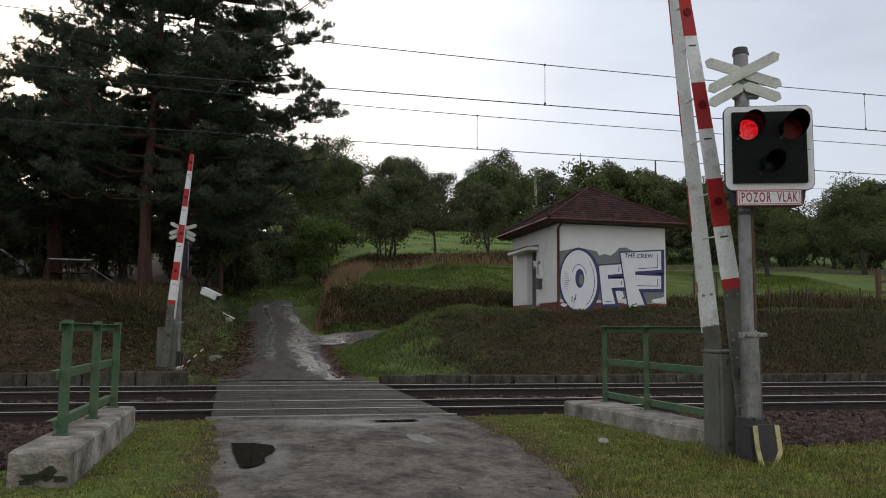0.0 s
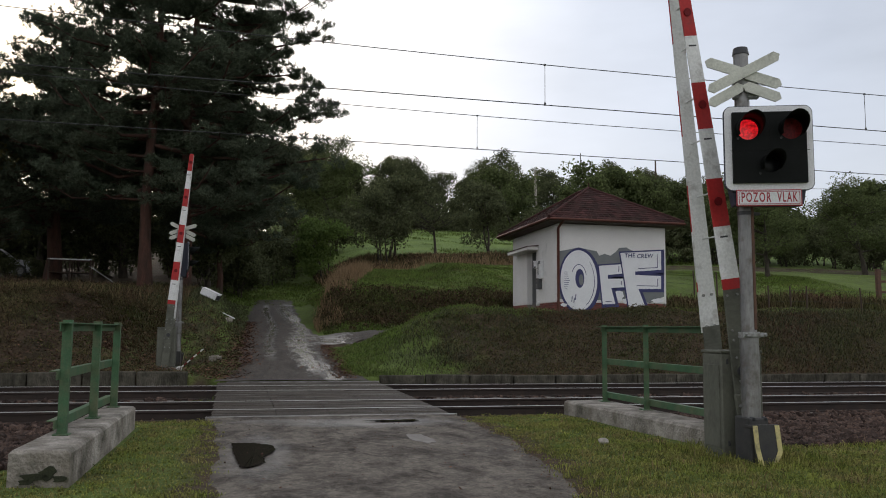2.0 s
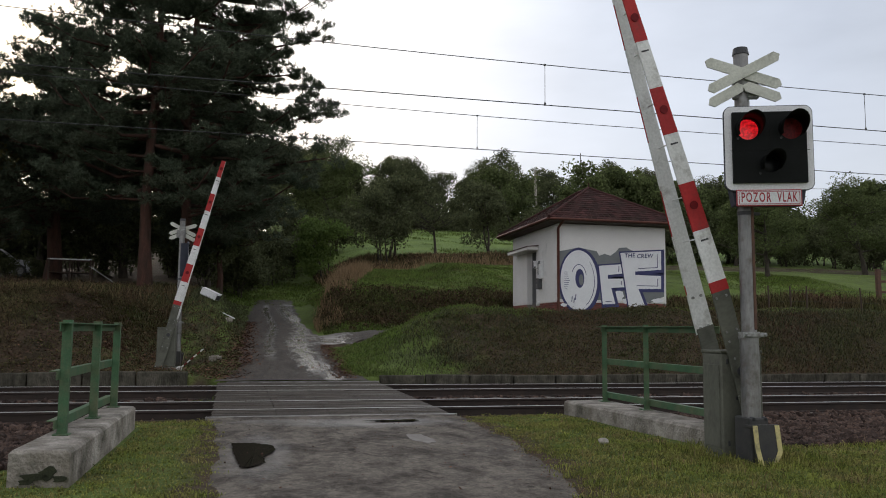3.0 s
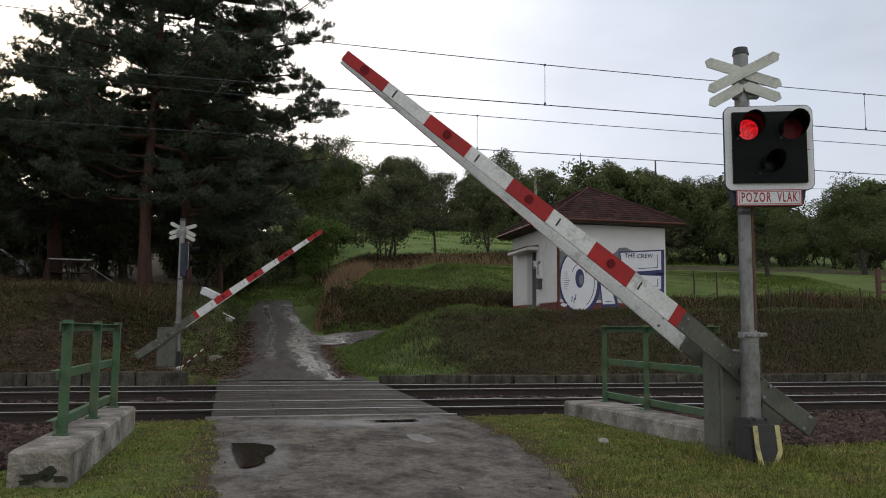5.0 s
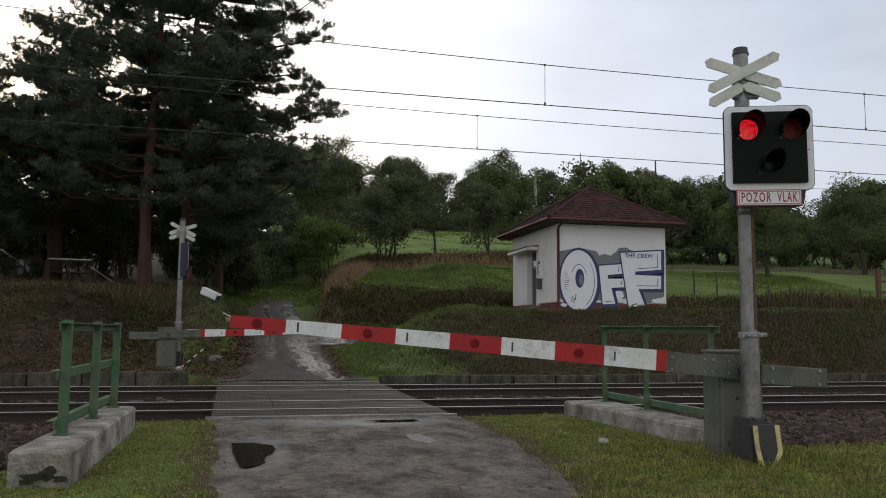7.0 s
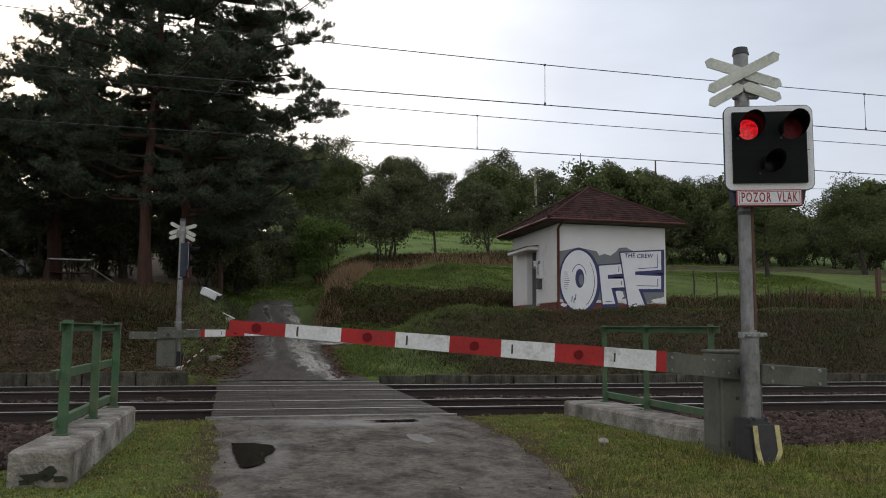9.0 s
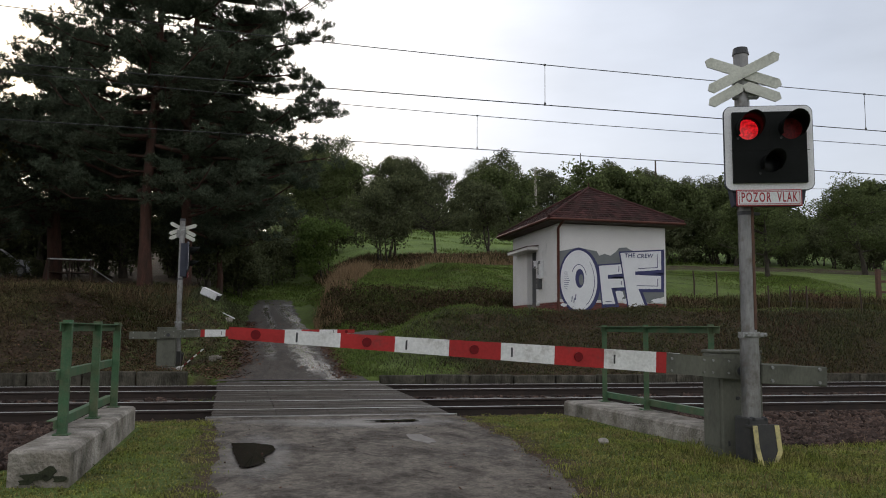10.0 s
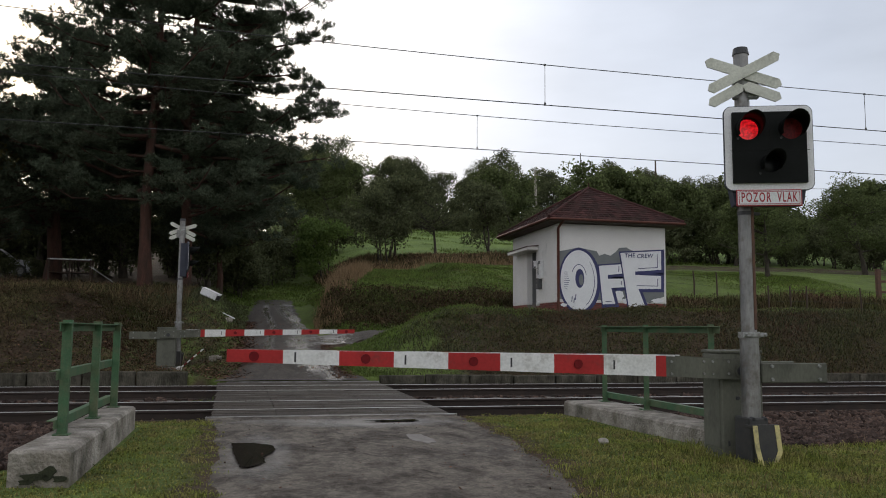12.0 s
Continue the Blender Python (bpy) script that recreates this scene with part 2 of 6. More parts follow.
def damp_surface(name, base, dark, pale, dry_rough, wet_rough, stretch, wet_at, crack, gloss=0.35, pools=(), runnels=(), cracks=0.5):
    """Worn tarmac: mottled at two scales, pale worn patches, dark stains and cracks, damp smoother streaks, stony grain.
    pools: damp ovals (x, y, half width, half length); runnels: lines of running water along y (x, half width, sway, y0, y1)."""
    m = bpy.data.materials.new(name)
    m.use_nodes = True
    nt = m.node_tree
    N, L = nt.nodes.new, nt.links.new
    b = nt.nodes["Principled BSDF"]
    b.inputs["Specular IOR Level"].default_value = gloss
    pos = N("ShaderNodeNewGeometry").outputs["Position"]

    def noise_tex(scale, detail=6.0, stretch=None, rough=0.6, distort=0.0):
        src = pos
        if stretch:
            mp = N("ShaderNodeMapping")
            mp.inputs["Scale"].default_value = stretch
            L(pos, mp.inputs[0])
            src = mp.outputs[0]
        n = N("ShaderNodeTexNoise")
        n.inputs["Scale"].default_value, n.inputs["Detail"].default_value = scale, detail
        n.inputs["Roughness"].default_value, n.inputs["Distortion"].default_value = rough, distort
        L(src, n.inputs["Vector"])
        return n.outputs["Fac"]

    def span(v, a, c, d=0.0, e=1.0):
        r = N("ShaderNodeMapRange")
        for k, q in zip(("From Min", "From Max", "To Min", "To Max"), (a, c, d, e)):
            r.inputs[k].default_value = q
        L(v, r.inputs["Value"])
        return r.outputs[0]

    def blend(a, c, f):
        x = N("ShaderNodeMix")
        x.data_type = "RGBA"
        for sock, q in (("A", a), ("B", c)):
            if isinstance(q, tuple):
                x.inputs[sock].default_value = (*q, 1)
            else:
                L(q, x.inputs[sock])
        L(f, x.inputs["Factor"])
        return x.outputs["Result"]

    col = blend(base, dark, span(noise_tex(2.2, 10.0, stretch, 0.72, 0.4), 0.42, 0.60))
    col = blend(col, pale, span(noise_tex(3.4, 9.0, None, 0.75), 0.56, 0.74, 0, 0.7))
    col = blend(col, tuple(v * 0.55 for v in dark), span(noise_tex(2.6, 9.0, stretch, 0.75, 1.2), 0.57, 0.66, 0, 0.85))
    vo = N("ShaderNodeTexVoronoi")
    vo.feature = "DISTANCE_TO_EDGE"
    vo.inputs["Scale"].default_value = 0.9
    wv = N("ShaderNodeVectorMath")
    wv.operation = "ADD"
    wn = N("ShaderNodeTexNoise")
    wn.inputs["Scale"].default_value, wn.inputs["Detail"].default_value = 2.5, 6.0
    L(pos, wn.inputs["Vector"])
    L(pos, wv.inputs[0])
    L(wn.outputs["Color"], wv.inputs[1])
    L(wv.outputs[0], vo.inputs["Vector"])
    col = blend(tuple(v * 0.35 for v in dark), col, span(vo.outputs["Distance"], 0.004, 0.016, 1.0 - cracks, 1.0))
    col = blend(col, tuple(v * 1.5 for v in base), span(noise_tex(9.0, 8.0, None, 0.8), 0.55, 0.75, 0, 0.7))
    blot = N("ShaderNodeMath")
    blot.operation = "MULTIPLY"
    L(span(noise_tex(13.0, 7.0, None, 0.75), 0.36, 0.64, 0.70, 1.3), blot.inputs[0])
    L(span(noise_tex(45.0, 3.0, None, 0.7), 0.30, 0.70, 0.75, 1.25), blot.inputs[1])
    hv = N("ShaderNodeHueSaturation")
    L(blot.outputs[0], hv.inputs["Value"])
    L(col, hv.inputs["Color"])
    L(hv.outputs[0], b.inputs["Base Color"])
    wet = span(noise_tex(1.5, 8.0, stretch, 0.65, 0.5), wet_at - 0.05, wet_at + 0.22)

    def math2(op, a, c):
        n = N("ShaderNodeMath")
        n.operation = op
        for k, q in enumerate((a, c)):
            if isinstance(q, (int, float)):
                n.inputs[k].default_value = q
            else:
                L(q, n.inputs[k])
        return n.outputs[0]

    xyz = N("ShaderNodeSeparateXYZ")
    L(pos, xyz.inputs[0])
    px, py = xyz.outputs["X"], xyz.outputs["Y"]
    frayed = noise_tex(3.6, 12.0, (1.0, 0.5, 1.0), 0.85)
    soaked = None
    for cx, cy, rx, ry in pools:
        u, v = math2("DIVIDE", math2("SUBTRACT", px, cx), rx), math2("DIVIDE", math2("SUBTRACT", py, cy), ry)
        d = math2("SQRT", math2("ADD", math2("MULTIPLY", u, u), math2("MULTIPLY", v, v)), 0.0)
        k = span(math2("SUBTRACT", math2("MULTIPLY", frayed, 2.2), d), -0.25, 0.75)
        soaked = k if soaked is None else math2("MAXIMUM", soaked, k)
    for cx, half, sway, y0, y1 in runnels:
        bend = math2("MULTIPLY", math2("SINE", math2("MULTIPLY", py, 0.42), 0.0), sway)
        d = math2("ABSOLUTE", math2("DIVIDE", math2("SUBTRACT", math2("SUBTRACT", px, cx), bend), half), 0.0)
        ends = math2("MINIMUM", span(py, y0 - 0.8, y0 + 0.8), span(py, y1 + 1.5, y1 - 1.5))
        k = math2("MULTIPLY", span(math2("SUBTRACT", math2("MULTIPLY", span(frayed, 0.36, 0.64), 1.7), d), 0.15, 0.45), ends)
        soaked = k if soaked is None else math2("MAXIMUM", soaked, k)
    if soaked is not None:
        wet = math2("MAXIMUM", wet, soaked)
        damp = N("ShaderNodeMix")
        damp.data_type = "RGBA"
        damp.inputs["B"].default_value = (*(v * 0.6 for v in dark), 1)
        L(hv.outputs[0], damp.inputs["A"])
        L(span(soaked, 0, 1, 0, 0.45), damp.inputs["Factor"])
        L(damp.outputs["Result"], b.inputs["Base Color"])
        L(span(soaked, 0, 1, gloss, 1.0), b.inputs["Specular IOR Level"])
    rough = span(wet, 0, 1, dry_rough, wet_rough)
    L(math2("MINIMUM", rough, span(soaked, 0, 1, dry_rough, 0.34)) if soaked is not None else rough, b.inputs["Roughness"])
    bp = N("ShaderNodeBump")
    bp.inputs["Distance"].default_value = crack
    L(span(wet, 0, 1, 0.9, 0.15), bp.inputs["Strength"])
    L(noise_tex(60.0, 4.0), bp.inputs["Height"])
    b2 = N("ShaderNodeBump")
    b2.inputs["Strength"].default_value, b2.inputs["Distance"].default_value = 0.5, 0.03
    L(noise_tex(4.0, 5.0), b2.inputs["Height"])
    L(bp.outputs[0], b2.inputs["Normal"])
    L(b2.outputs[0], b.inputs["Normal"])
    return m


M["asphalt"] = damp_surface("damp_asphalt", (0.168, 0.146, 0.122), (0.058, 0.049, 0.041), (0.270, 0.238, 0.198), 0.85, 0.46, (1.0, 0.6, 1.0), 0.58, 0.010, 0.12,
                            pools=((0.05, 8.5, 0.30, 1.3), (1.5, 11.05, 1.1, 0.50), (0.4, 11.3, 0.6, 0.25)), cracks=0.15)
M["lane"] = damp_surface("wet_lane", (0.075, 0.062, 0.050), (0.040, 0.033, 0.027), (0.105, 0.084, 0.064), 0.80, 0.20, (1.6, 0.45, 1.0), 0.66, 0.016,
                         runnels=((1.60, 0.52, 0.22, 21.0, 45.0), (1.85, 0.30, 0.10, 19.5, 23.5), (0.50, 0.22, 0.12, 24.0, 44.0), (2.7, 0.9, 0.2, 27.2, 30.2)), cracks=0.0)
M["panel"] = damp_surface("worn_panel", (0.074, 0.060, 0.047), (0.024, 0.020, 0.016), (0.140, 0.115, 0.090), 0.85, 0.28, (0.4, 4.5, 1.0), 0.50, 0.006, 0.18, cracks=0.0)


def ground_material():
    m = bpy.data.materials.new("ground_cover")
    m.use_nodes = True
    nt = m.node_tree
    N, L = nt.nodes.new, nt.links.new
    b = nt.nodes["Principled BSDF"]
    pos = N("ShaderNodeNewGeometry").outputs["Position"]
    at = N("ShaderNodeAttribute")
    at.attribute_name = "cover"
    sep = N("ShaderNodeSeparateColor")
    L(at.outputs["Color"], sep.inputs[0])

    def noise_mix(ca, cb, scale):
        n = N("ShaderNodeTexNoise")
        n.inputs["Scale"].default_value, n.inputs["Detail"].default_value, n.inputs["Roughness"].default_value = scale, 12.0, 0.7
        L(pos, n.inputs["Vector"])
        r = N("ShaderNodeMapRange")
        r.inputs["From Min"].default_value, r.inputs["From Max"].default_value = 0.35, 0.65
        L(n.outputs["Fac"], r.inputs["Value"])
        x = N("ShaderNodeMix")
        x.data_type = "RGBA"
        x.inputs["A"].default_value, x.inputs["B"].default_value = (*ca, 1), (*cb, 1)
        L(r.outputs[0], x.inputs["Factor"])
        return x.outputs["Result"], n.outputs["Fac"]

    g, gn = noise_mix((0.135, 0.190, 0.042), (0.078, 0.100, 0.030), 0.5)
    br, bn = noise_mix((0.088, 0.056, 0.038), (0.052, 0.044, 0.026), 1.1)
    fl, fn = noise_mix((0.175, 0.245, 0.064), (0.110, 0.160, 0.046), 0.25)
    edge = N("ShaderNodeTexNoise")
    edge.inputs["Scale"].default_value, edge.inputs["Detail"].default_value = 1.1, 8.0
    L(pos, edge.inputs["Vector"])

    def keyed(chan):
        a = N("ShaderNodeMath")
        a.operation = "ADD"
        L(sep.outputs[chan], a.inputs[0])
        L(edge.outputs["Fac"], a.inputs[1])
        r = N("ShaderNodeMapRange")
        r.inputs["From Min"].default_value, r.inputs["From Max"].default_value = 0.9, 1.12
        L(a.outputs[0], r.inputs["Value"])
        return r.outputs[0]

    x1, x2 = N("ShaderNodeMix"), N("ShaderNodeMix")
    x1.data_type = x2.data_type = "RGBA"
    L(g, x1.inputs["A"])
    L(br, x1.inputs["B"])
    L(keyed("Red"), x1.inputs["Factor"])
    L(x1.outputs["Result"], x2.inputs["A"])
    L(fl, x2.inputs["B"])
    L(keyed("Green"), x2.inputs["Factor"])
    L(x2.outputs["Result"], b.inputs["Base Color"])
    b.inputs["Roughness"].default_value = 0.95
    b.inputs["Specular IOR Level"].default_value = 0.2
    f = N("ShaderNodeTexNoise")
    f.inputs["Scale"].default_value, f.inputs["Detail"].default_value = 9.0, 6.0
    L(pos, f.inputs["Vector"])
    bp = N("ShaderNodeBump")
    bp.inputs["Strength"].default_value, bp.inputs["Distance"].default_value = 1.0, 0.12
    L(f.outputs["Fac"], bp.inputs["Height"])
    L(bp.outputs[0], b.inputs["Normal"])
    return m


M["ground"] = ground_material()


# ---- mesh helpers ----
def fast_mesh(name, verts, tris=None, quads=None, mats=(), smooth=False):
    """A mesh from arrays of places and of triangles or quads."""
    me = bpy.data.meshes.new(name)
    v = np.asarray(verts, dtype=np.float32).reshape(-1, 3)
    faces = []
    if tris is not None and len(tris):
        faces.append(np.asarray(tris, dtype=np.int32).reshape(-1, 3))
    if quads is not None and len(quads):
        faces.append(np.asarray(quads, dtype=np.int32).reshape(-1, 4))
    loops = np.concatenate([f.ravel() for f in faces])
    totals = np.concatenate([np.full(len(f), f.shape[1], dtype=np.int32) for f in faces])
    starts = np.concatenate([[0], np.cumsum(totals)[:-1]]).astype(np.int32)
    me.vertices.add(len(v))
    me.vertices.foreach_set("co", v.ravel())
    me.loops.add(len(loops))
    me.loops.foreach_set("vertex_index", loops)
    me.polygons.add(len(totals))
    me.polygons.foreach_set("loop_start", starts)
    me.polygons.foreach_set("loop_total", totals)
    if smooth:
        me.polygons.foreach_set("use_smooth", np.ones(len(totals), dtype=bool))
    me.update(calc_edges=True)
    me.validate()
    for k in mats:
        me.materials.append(k)
    return me


class Geo:
    """Collects faces; each solid is added at its own place."""

    def __init__(self):
        self.v, self.f, self.mi, self.sm = [], [], [], []

    def add(self, verts, faces, mi=0, smooth=False):
        k = len(self.v)
        self.v += [tuple(p) for p in verts]
        self.f += [tuple(i + k for i in f) for f in faces]
        self.mi += [mi] * len(faces)
        self.sm += [smooth] * len(faces)
        return self

    def box(self, c, s, bev=0.0, m=None, mi=0):
        """A box with chamfered edges: centre, size."""
        hx, hy, hz = s[0] / 2, s[1] / 2, s[2] / 2
        bev = min(bev, hx * 0.9, hy * 0.9, hz * 0.9)
        if bev <= 0:
            vs = [(x * hx, y * hy, z * hz) for x in (-1, 1) for y in (-1, 1) for z in (-1, 1)]
            fs = [(0, 1, 3, 2), (4, 6, 7, 5), (0, 4, 5, 1), (2, 3, 7, 6), (0, 2, 6, 4), (1, 5, 7, 3)]
        else:
            vs, ix = [], {}
            for sx in (-1, 1):
                for sy in (-1, 1):
                    for sz in (-1, 1):
                        for a in range(3):
                            q = [sx * (hx - bev), sy * (hy - bev), sz * (hz - bev)]
                            q[a] = (sx, sy, sz)[a] * (hx, hy, hz)[a]
                            ix[(sx, sy, sz, a)] = len(vs)
                            vs.append(tuple(q))
            fs = []
            for a in range(3):
                o = [i for i in range(3) if i != a]
                for sgn in (-1, 1):
                    ring = []
                    for p, q in ((-1, -1), (1, -1), (1, 1), (-1, 1)):
                        k = [0, 0, 0]
                        k[a], k[o[0]], k[o[1]] = sgn, p, q
                        ring.append(ix[(*k, a)])
                    fs.append(tuple(ring))
                for p in (-1, 1):
                    for q in (-1, 1):
                        k1, k2 = [0, 0, 0], [0, 0, 0]
                        k1[a], k2[a] = -1, 1
                        for k in (k1, k2):
                            k[o[0]], k[o[1]] = p, q
                        fs.append((ix[(*k1, o[0])], ix[(*k2, o[0])], ix[(*k2, o[1])], ix[(*k1, o[1])]))
            for sx in (-1, 1):
                for sy in (-1, 1):
                    for sz in (-1, 1):
                        fs.append(tuple(ix[(sx, sy, sz, a)] for a in range(3)))
        C = Vector(c)
        vs = [(C + ((m @ Vector(q)) if m is not None else Vector(q))) for q in vs]
        return self.add(vs, fs, mi)

    def tube(self, a, b, r0, r1=None, n=12, mi=0, caps=True):
        a, b = Vector(a), Vector(b)
        r1 = r0 if r1 is None else r1
        d = (b - a).normalized()
        u = d.orthogonal().normalized()
        w = d.cross(u)
        vs = []
        for c, r in ((a, r0), (b, r1)):
            vs += [c + (u * math.cos(2 * math.pi * i / n) + w * math.sin(2 * math.pi * i / n)) * r for i in range(n)]
        self.add(vs, [(i, (i + 1) % n, n + (i + 1) % n, n + i) for i in range(n)], mi, True)
        if caps:
            self.add(vs, [tuple(range(n - 1, -1, -1)), tuple(range(n, 2 * n))], mi)
        return self

    def path(self, pts, radii, n=8, mi=0):
        pts = [Vector(q) for q in pts]
        vs, u = [], None
        for i, q in enumerate(pts):
            d = (pts[min(i + 1, len(pts) - 1)] - pts[max(i - 1, 0)]).normalized()
            u = d.orthogonal().normalized() if u is None else (u - d * u.dot(d)).normalized()
            w = d.cross(u)
            vs += [q + (u * math.cos(2 * math.pi * k / n) + w * math.sin(2 * math.pi * k / n)) * radii[i] for k in range(n)]
        fs = [(i * n + k, i * n + (k + 1) % n, (i + 1) * n + (k + 1) % n, (i + 1) * n + k) for i in range(len(pts) - 1) for k in range(n)]
        self.add(vs, fs, mi, True)
        return self.add([pts[-1]] + vs[-n:], [(0, 1 + k, 1 + (k + 1) % n) for k in range(n)], mi)

    def prism(self, outline, y0, y1, mi=0):
        """An outline in x and z, given depth along y."""
        n = len(outline)
        vs = [(x, y0, z) for x, z in outline] + [(x, y1, z) for x, z in outline]
        fs = [tuple(range(n)), tuple(range(2 * n - 1, n - 1, -1))] + [(i, i + n, (i + 1) % n + n, (i + 1) % n) for i in range(n)]
        return self.add(vs, fs, mi)

    def mesh(self, name, *mats):
        me = bpy.data.meshes.new(name)
        me.from_pydata([tuple(q) for q in self.v], [], self.f)
        for m in mats:
            me.materials.append(m)
        me.polygons.foreach_set("material_index", self.mi)
        me.polygons.foreach_set("use_smooth", self.sm)
        bm = bmesh.new()
        bm.from_mesh(me)
        bmesh.ops.recalc_face_normals(bm, faces=bm.faces)
        bm.to_mesh(me)
        bm.free()
        me.update()
        return me


def part(name, geo, material, parent, label="", m=None):
    """One mesh object under a thing or a part."""
    me = geo.mesh(name, *(material if isinstance(material, (list, tuple)) else [material])) if isinstance(geo, Geo) else geo
    ob = new(name, me)
    ob.parent = parent
    if m is not None:
        ob.matrix_basis = m
    return tagged(ob, label)


def thing(name, label, category, m=None, group="", kind=""):
    ob = new(name)
    ob.empty_display_size = 0.2
    if m is not None:
        ob.matrix_basis = m
    return tagged(ob, label, category, group, kind)


def text_mesh(words, size, material, depth=0.002, spacing=1.0, shear=0.0):
    cu = bpy.data.curves.new("lettering", "FONT")
    cu.body, cu.size, cu.extrude, cu.align_x, cu.align_y = words, size, depth, "CENTER", "CENTER"
    cu.space_character, cu.shear, cu.resolution_u, cu.offset = spacing, shear, 3, 0.018 * size
    tmp = new("lettering_tmp", cu)
    bpy.context.view_layer.update()
    me = bpy.data.meshes.new_from_object(tmp.evaluated_get(bpy.context.evaluated_depsgraph_get()))
    bpy.data.objects.remove(tmp)
    me.materials.clear()
    me.materials.append(material)
    return me


def smooth(a, b, x):
    k = np.clip((x - a) / (b - a), 0, 1)
    return k * k * (3 - 2 * k)


rng = np.random.default_rng(7)


# ---- the lie of the land: x along the rails, y across them up the lane ----
def wobble(x, y):
    return (np.sin(x * 0.9 + 1.3 * np.sin(y * 0.7)) * np.cos(y * 1.1 + 0.5) * 0.5
            + np.sin(x * 2.3 + y * 1.7) * 0.25 + np.sin(x * 0.21 - y * 0.17 + 2.0) * 0.8)


def lane_z(y):
    return np.interp(y, [-40, 19.9, 22, 25, 29, 36, 38, 45, 60, 101, 125, 200, 500], [0, 0, 0.20, 0.55, 0.95, 1.58, 1.88, 2.65, 4.6, 13.5, 18, 23, 24])


def land(x, y):
    """Height of the ground."""
    x, y = np.asarray(x, float), np.asarray(y, float)
    # right of the lane: mound, side track, weedy bank, meadow, hillside field
    near = np.interp(y, [20.55, 22, 24.2, 25.2, 26.5, 28, 31], [0.06, 0.80, 1.82, 2.05, 1.92, 1.5, 1.35])
    cut = np.interp(y, [20.55, 22, 25.2, 28, 31], [0.06, 0.20, 0.55, 0.85, 1.2])
    m = smooth(2.2, 6.4, x)
    za = np.where(y < 31, cut * (1 - m) + near * m, 0)
    far_a = np.interp(y, [31, 32.6, 34.6, 37.0, 46, 57, 101, 125, 200, 500], [1.35, 1.95, 2.9, 3.42, 4.6, 6.0, 15.8, 19.5, 24, 24])
    za = np.where(y >= 31, far_a, za)
    zb = np.interp(y, [20.55, 22, 23.7, 24.6, 27, 31.5, 36, 44, 66, 101, 125, 200, 500], [0.06, 1.0, 1.85, 2.02, 1.98, 2.15, 3.2, 4.8, 7.75, 14.0, 18.0, 23, 24])
    k = smooth(9.4, 11.2, x)
    right = za * (1 - k) + zb * k
    # left of the lane: steep brown bank with pines on top; low verge beside the lane
    zl = np.interp(y, [20.55, 23, 27, 34, 45, 80, 125, 500], [0.12, 1.1, 2.3, 2.85, 3.8, 8.5, 16, 22])
    zv = np.interp(y, [20.55, 23.2, 24.6, 28, 31, 34, 45, 80, 125, 500], [0.10, 0.20, 0.45, 1.6, 2.35, 2.75, 3.5, 8.0, 16, 22])
    q = smooth(-2.9, -6.2, x)
    left = zv * (1 - q) + zl * q
    z = np.where(x > 1.0, right, left)
    # the lane cut
    flare = np.where(x < 0.93, 1.5, 1.1) + np.clip(y - 36, 0, 60) * 0.22
    w = smooth(0.0, 1.0, (np.abs(x - 0.93) - 1.35) / flare)
    lane = lane_z(y) - 0.03
    w = np.maximum(w, smooth(50, 85, y))
    z = lane * (1 - w) + z * w
    rough_w = smooth(21, 23, y) * w
    lumps = np.sin(x * 3.1 + 1.7 * np.sin(y * 2.3)) * np.sin(y * 3.7 + 1.9 * np.sin(x * 1.9)) + 0.5 * np.sin(x * 6.3 + 2 * np.sin(y * 4.1)) * np.sin(y * 7.1 + x)
    z = z + (wobble(x, y) * 0.07 + lumps * 0.045 * (1 - smooth(36, 44, y))) * rough_w
    # railway formation and near side
    bed = -0.42
    side = smooth(5.3, 5.5, x) + smooth(-1.95, -2.3, x)
    side = np.clip(side, 0, 1)
    lip = 11.75 * (1 - side) + 8.0 * side
    nearz = wobble(x * 1.3, y * 1.3) * 0.012 - 0.012
    z = np.where(y < 20.45, np.where(y > lip, bed, nearz), z)
    return z


def axis(*spans):
    out = [spans[0][0]]
    for a, b, s in spans:
        n = max(1, int(round((b - a) / s)))
        out += list(np.linspace(a, b, n + 1)[1:])
    return np.array(out)


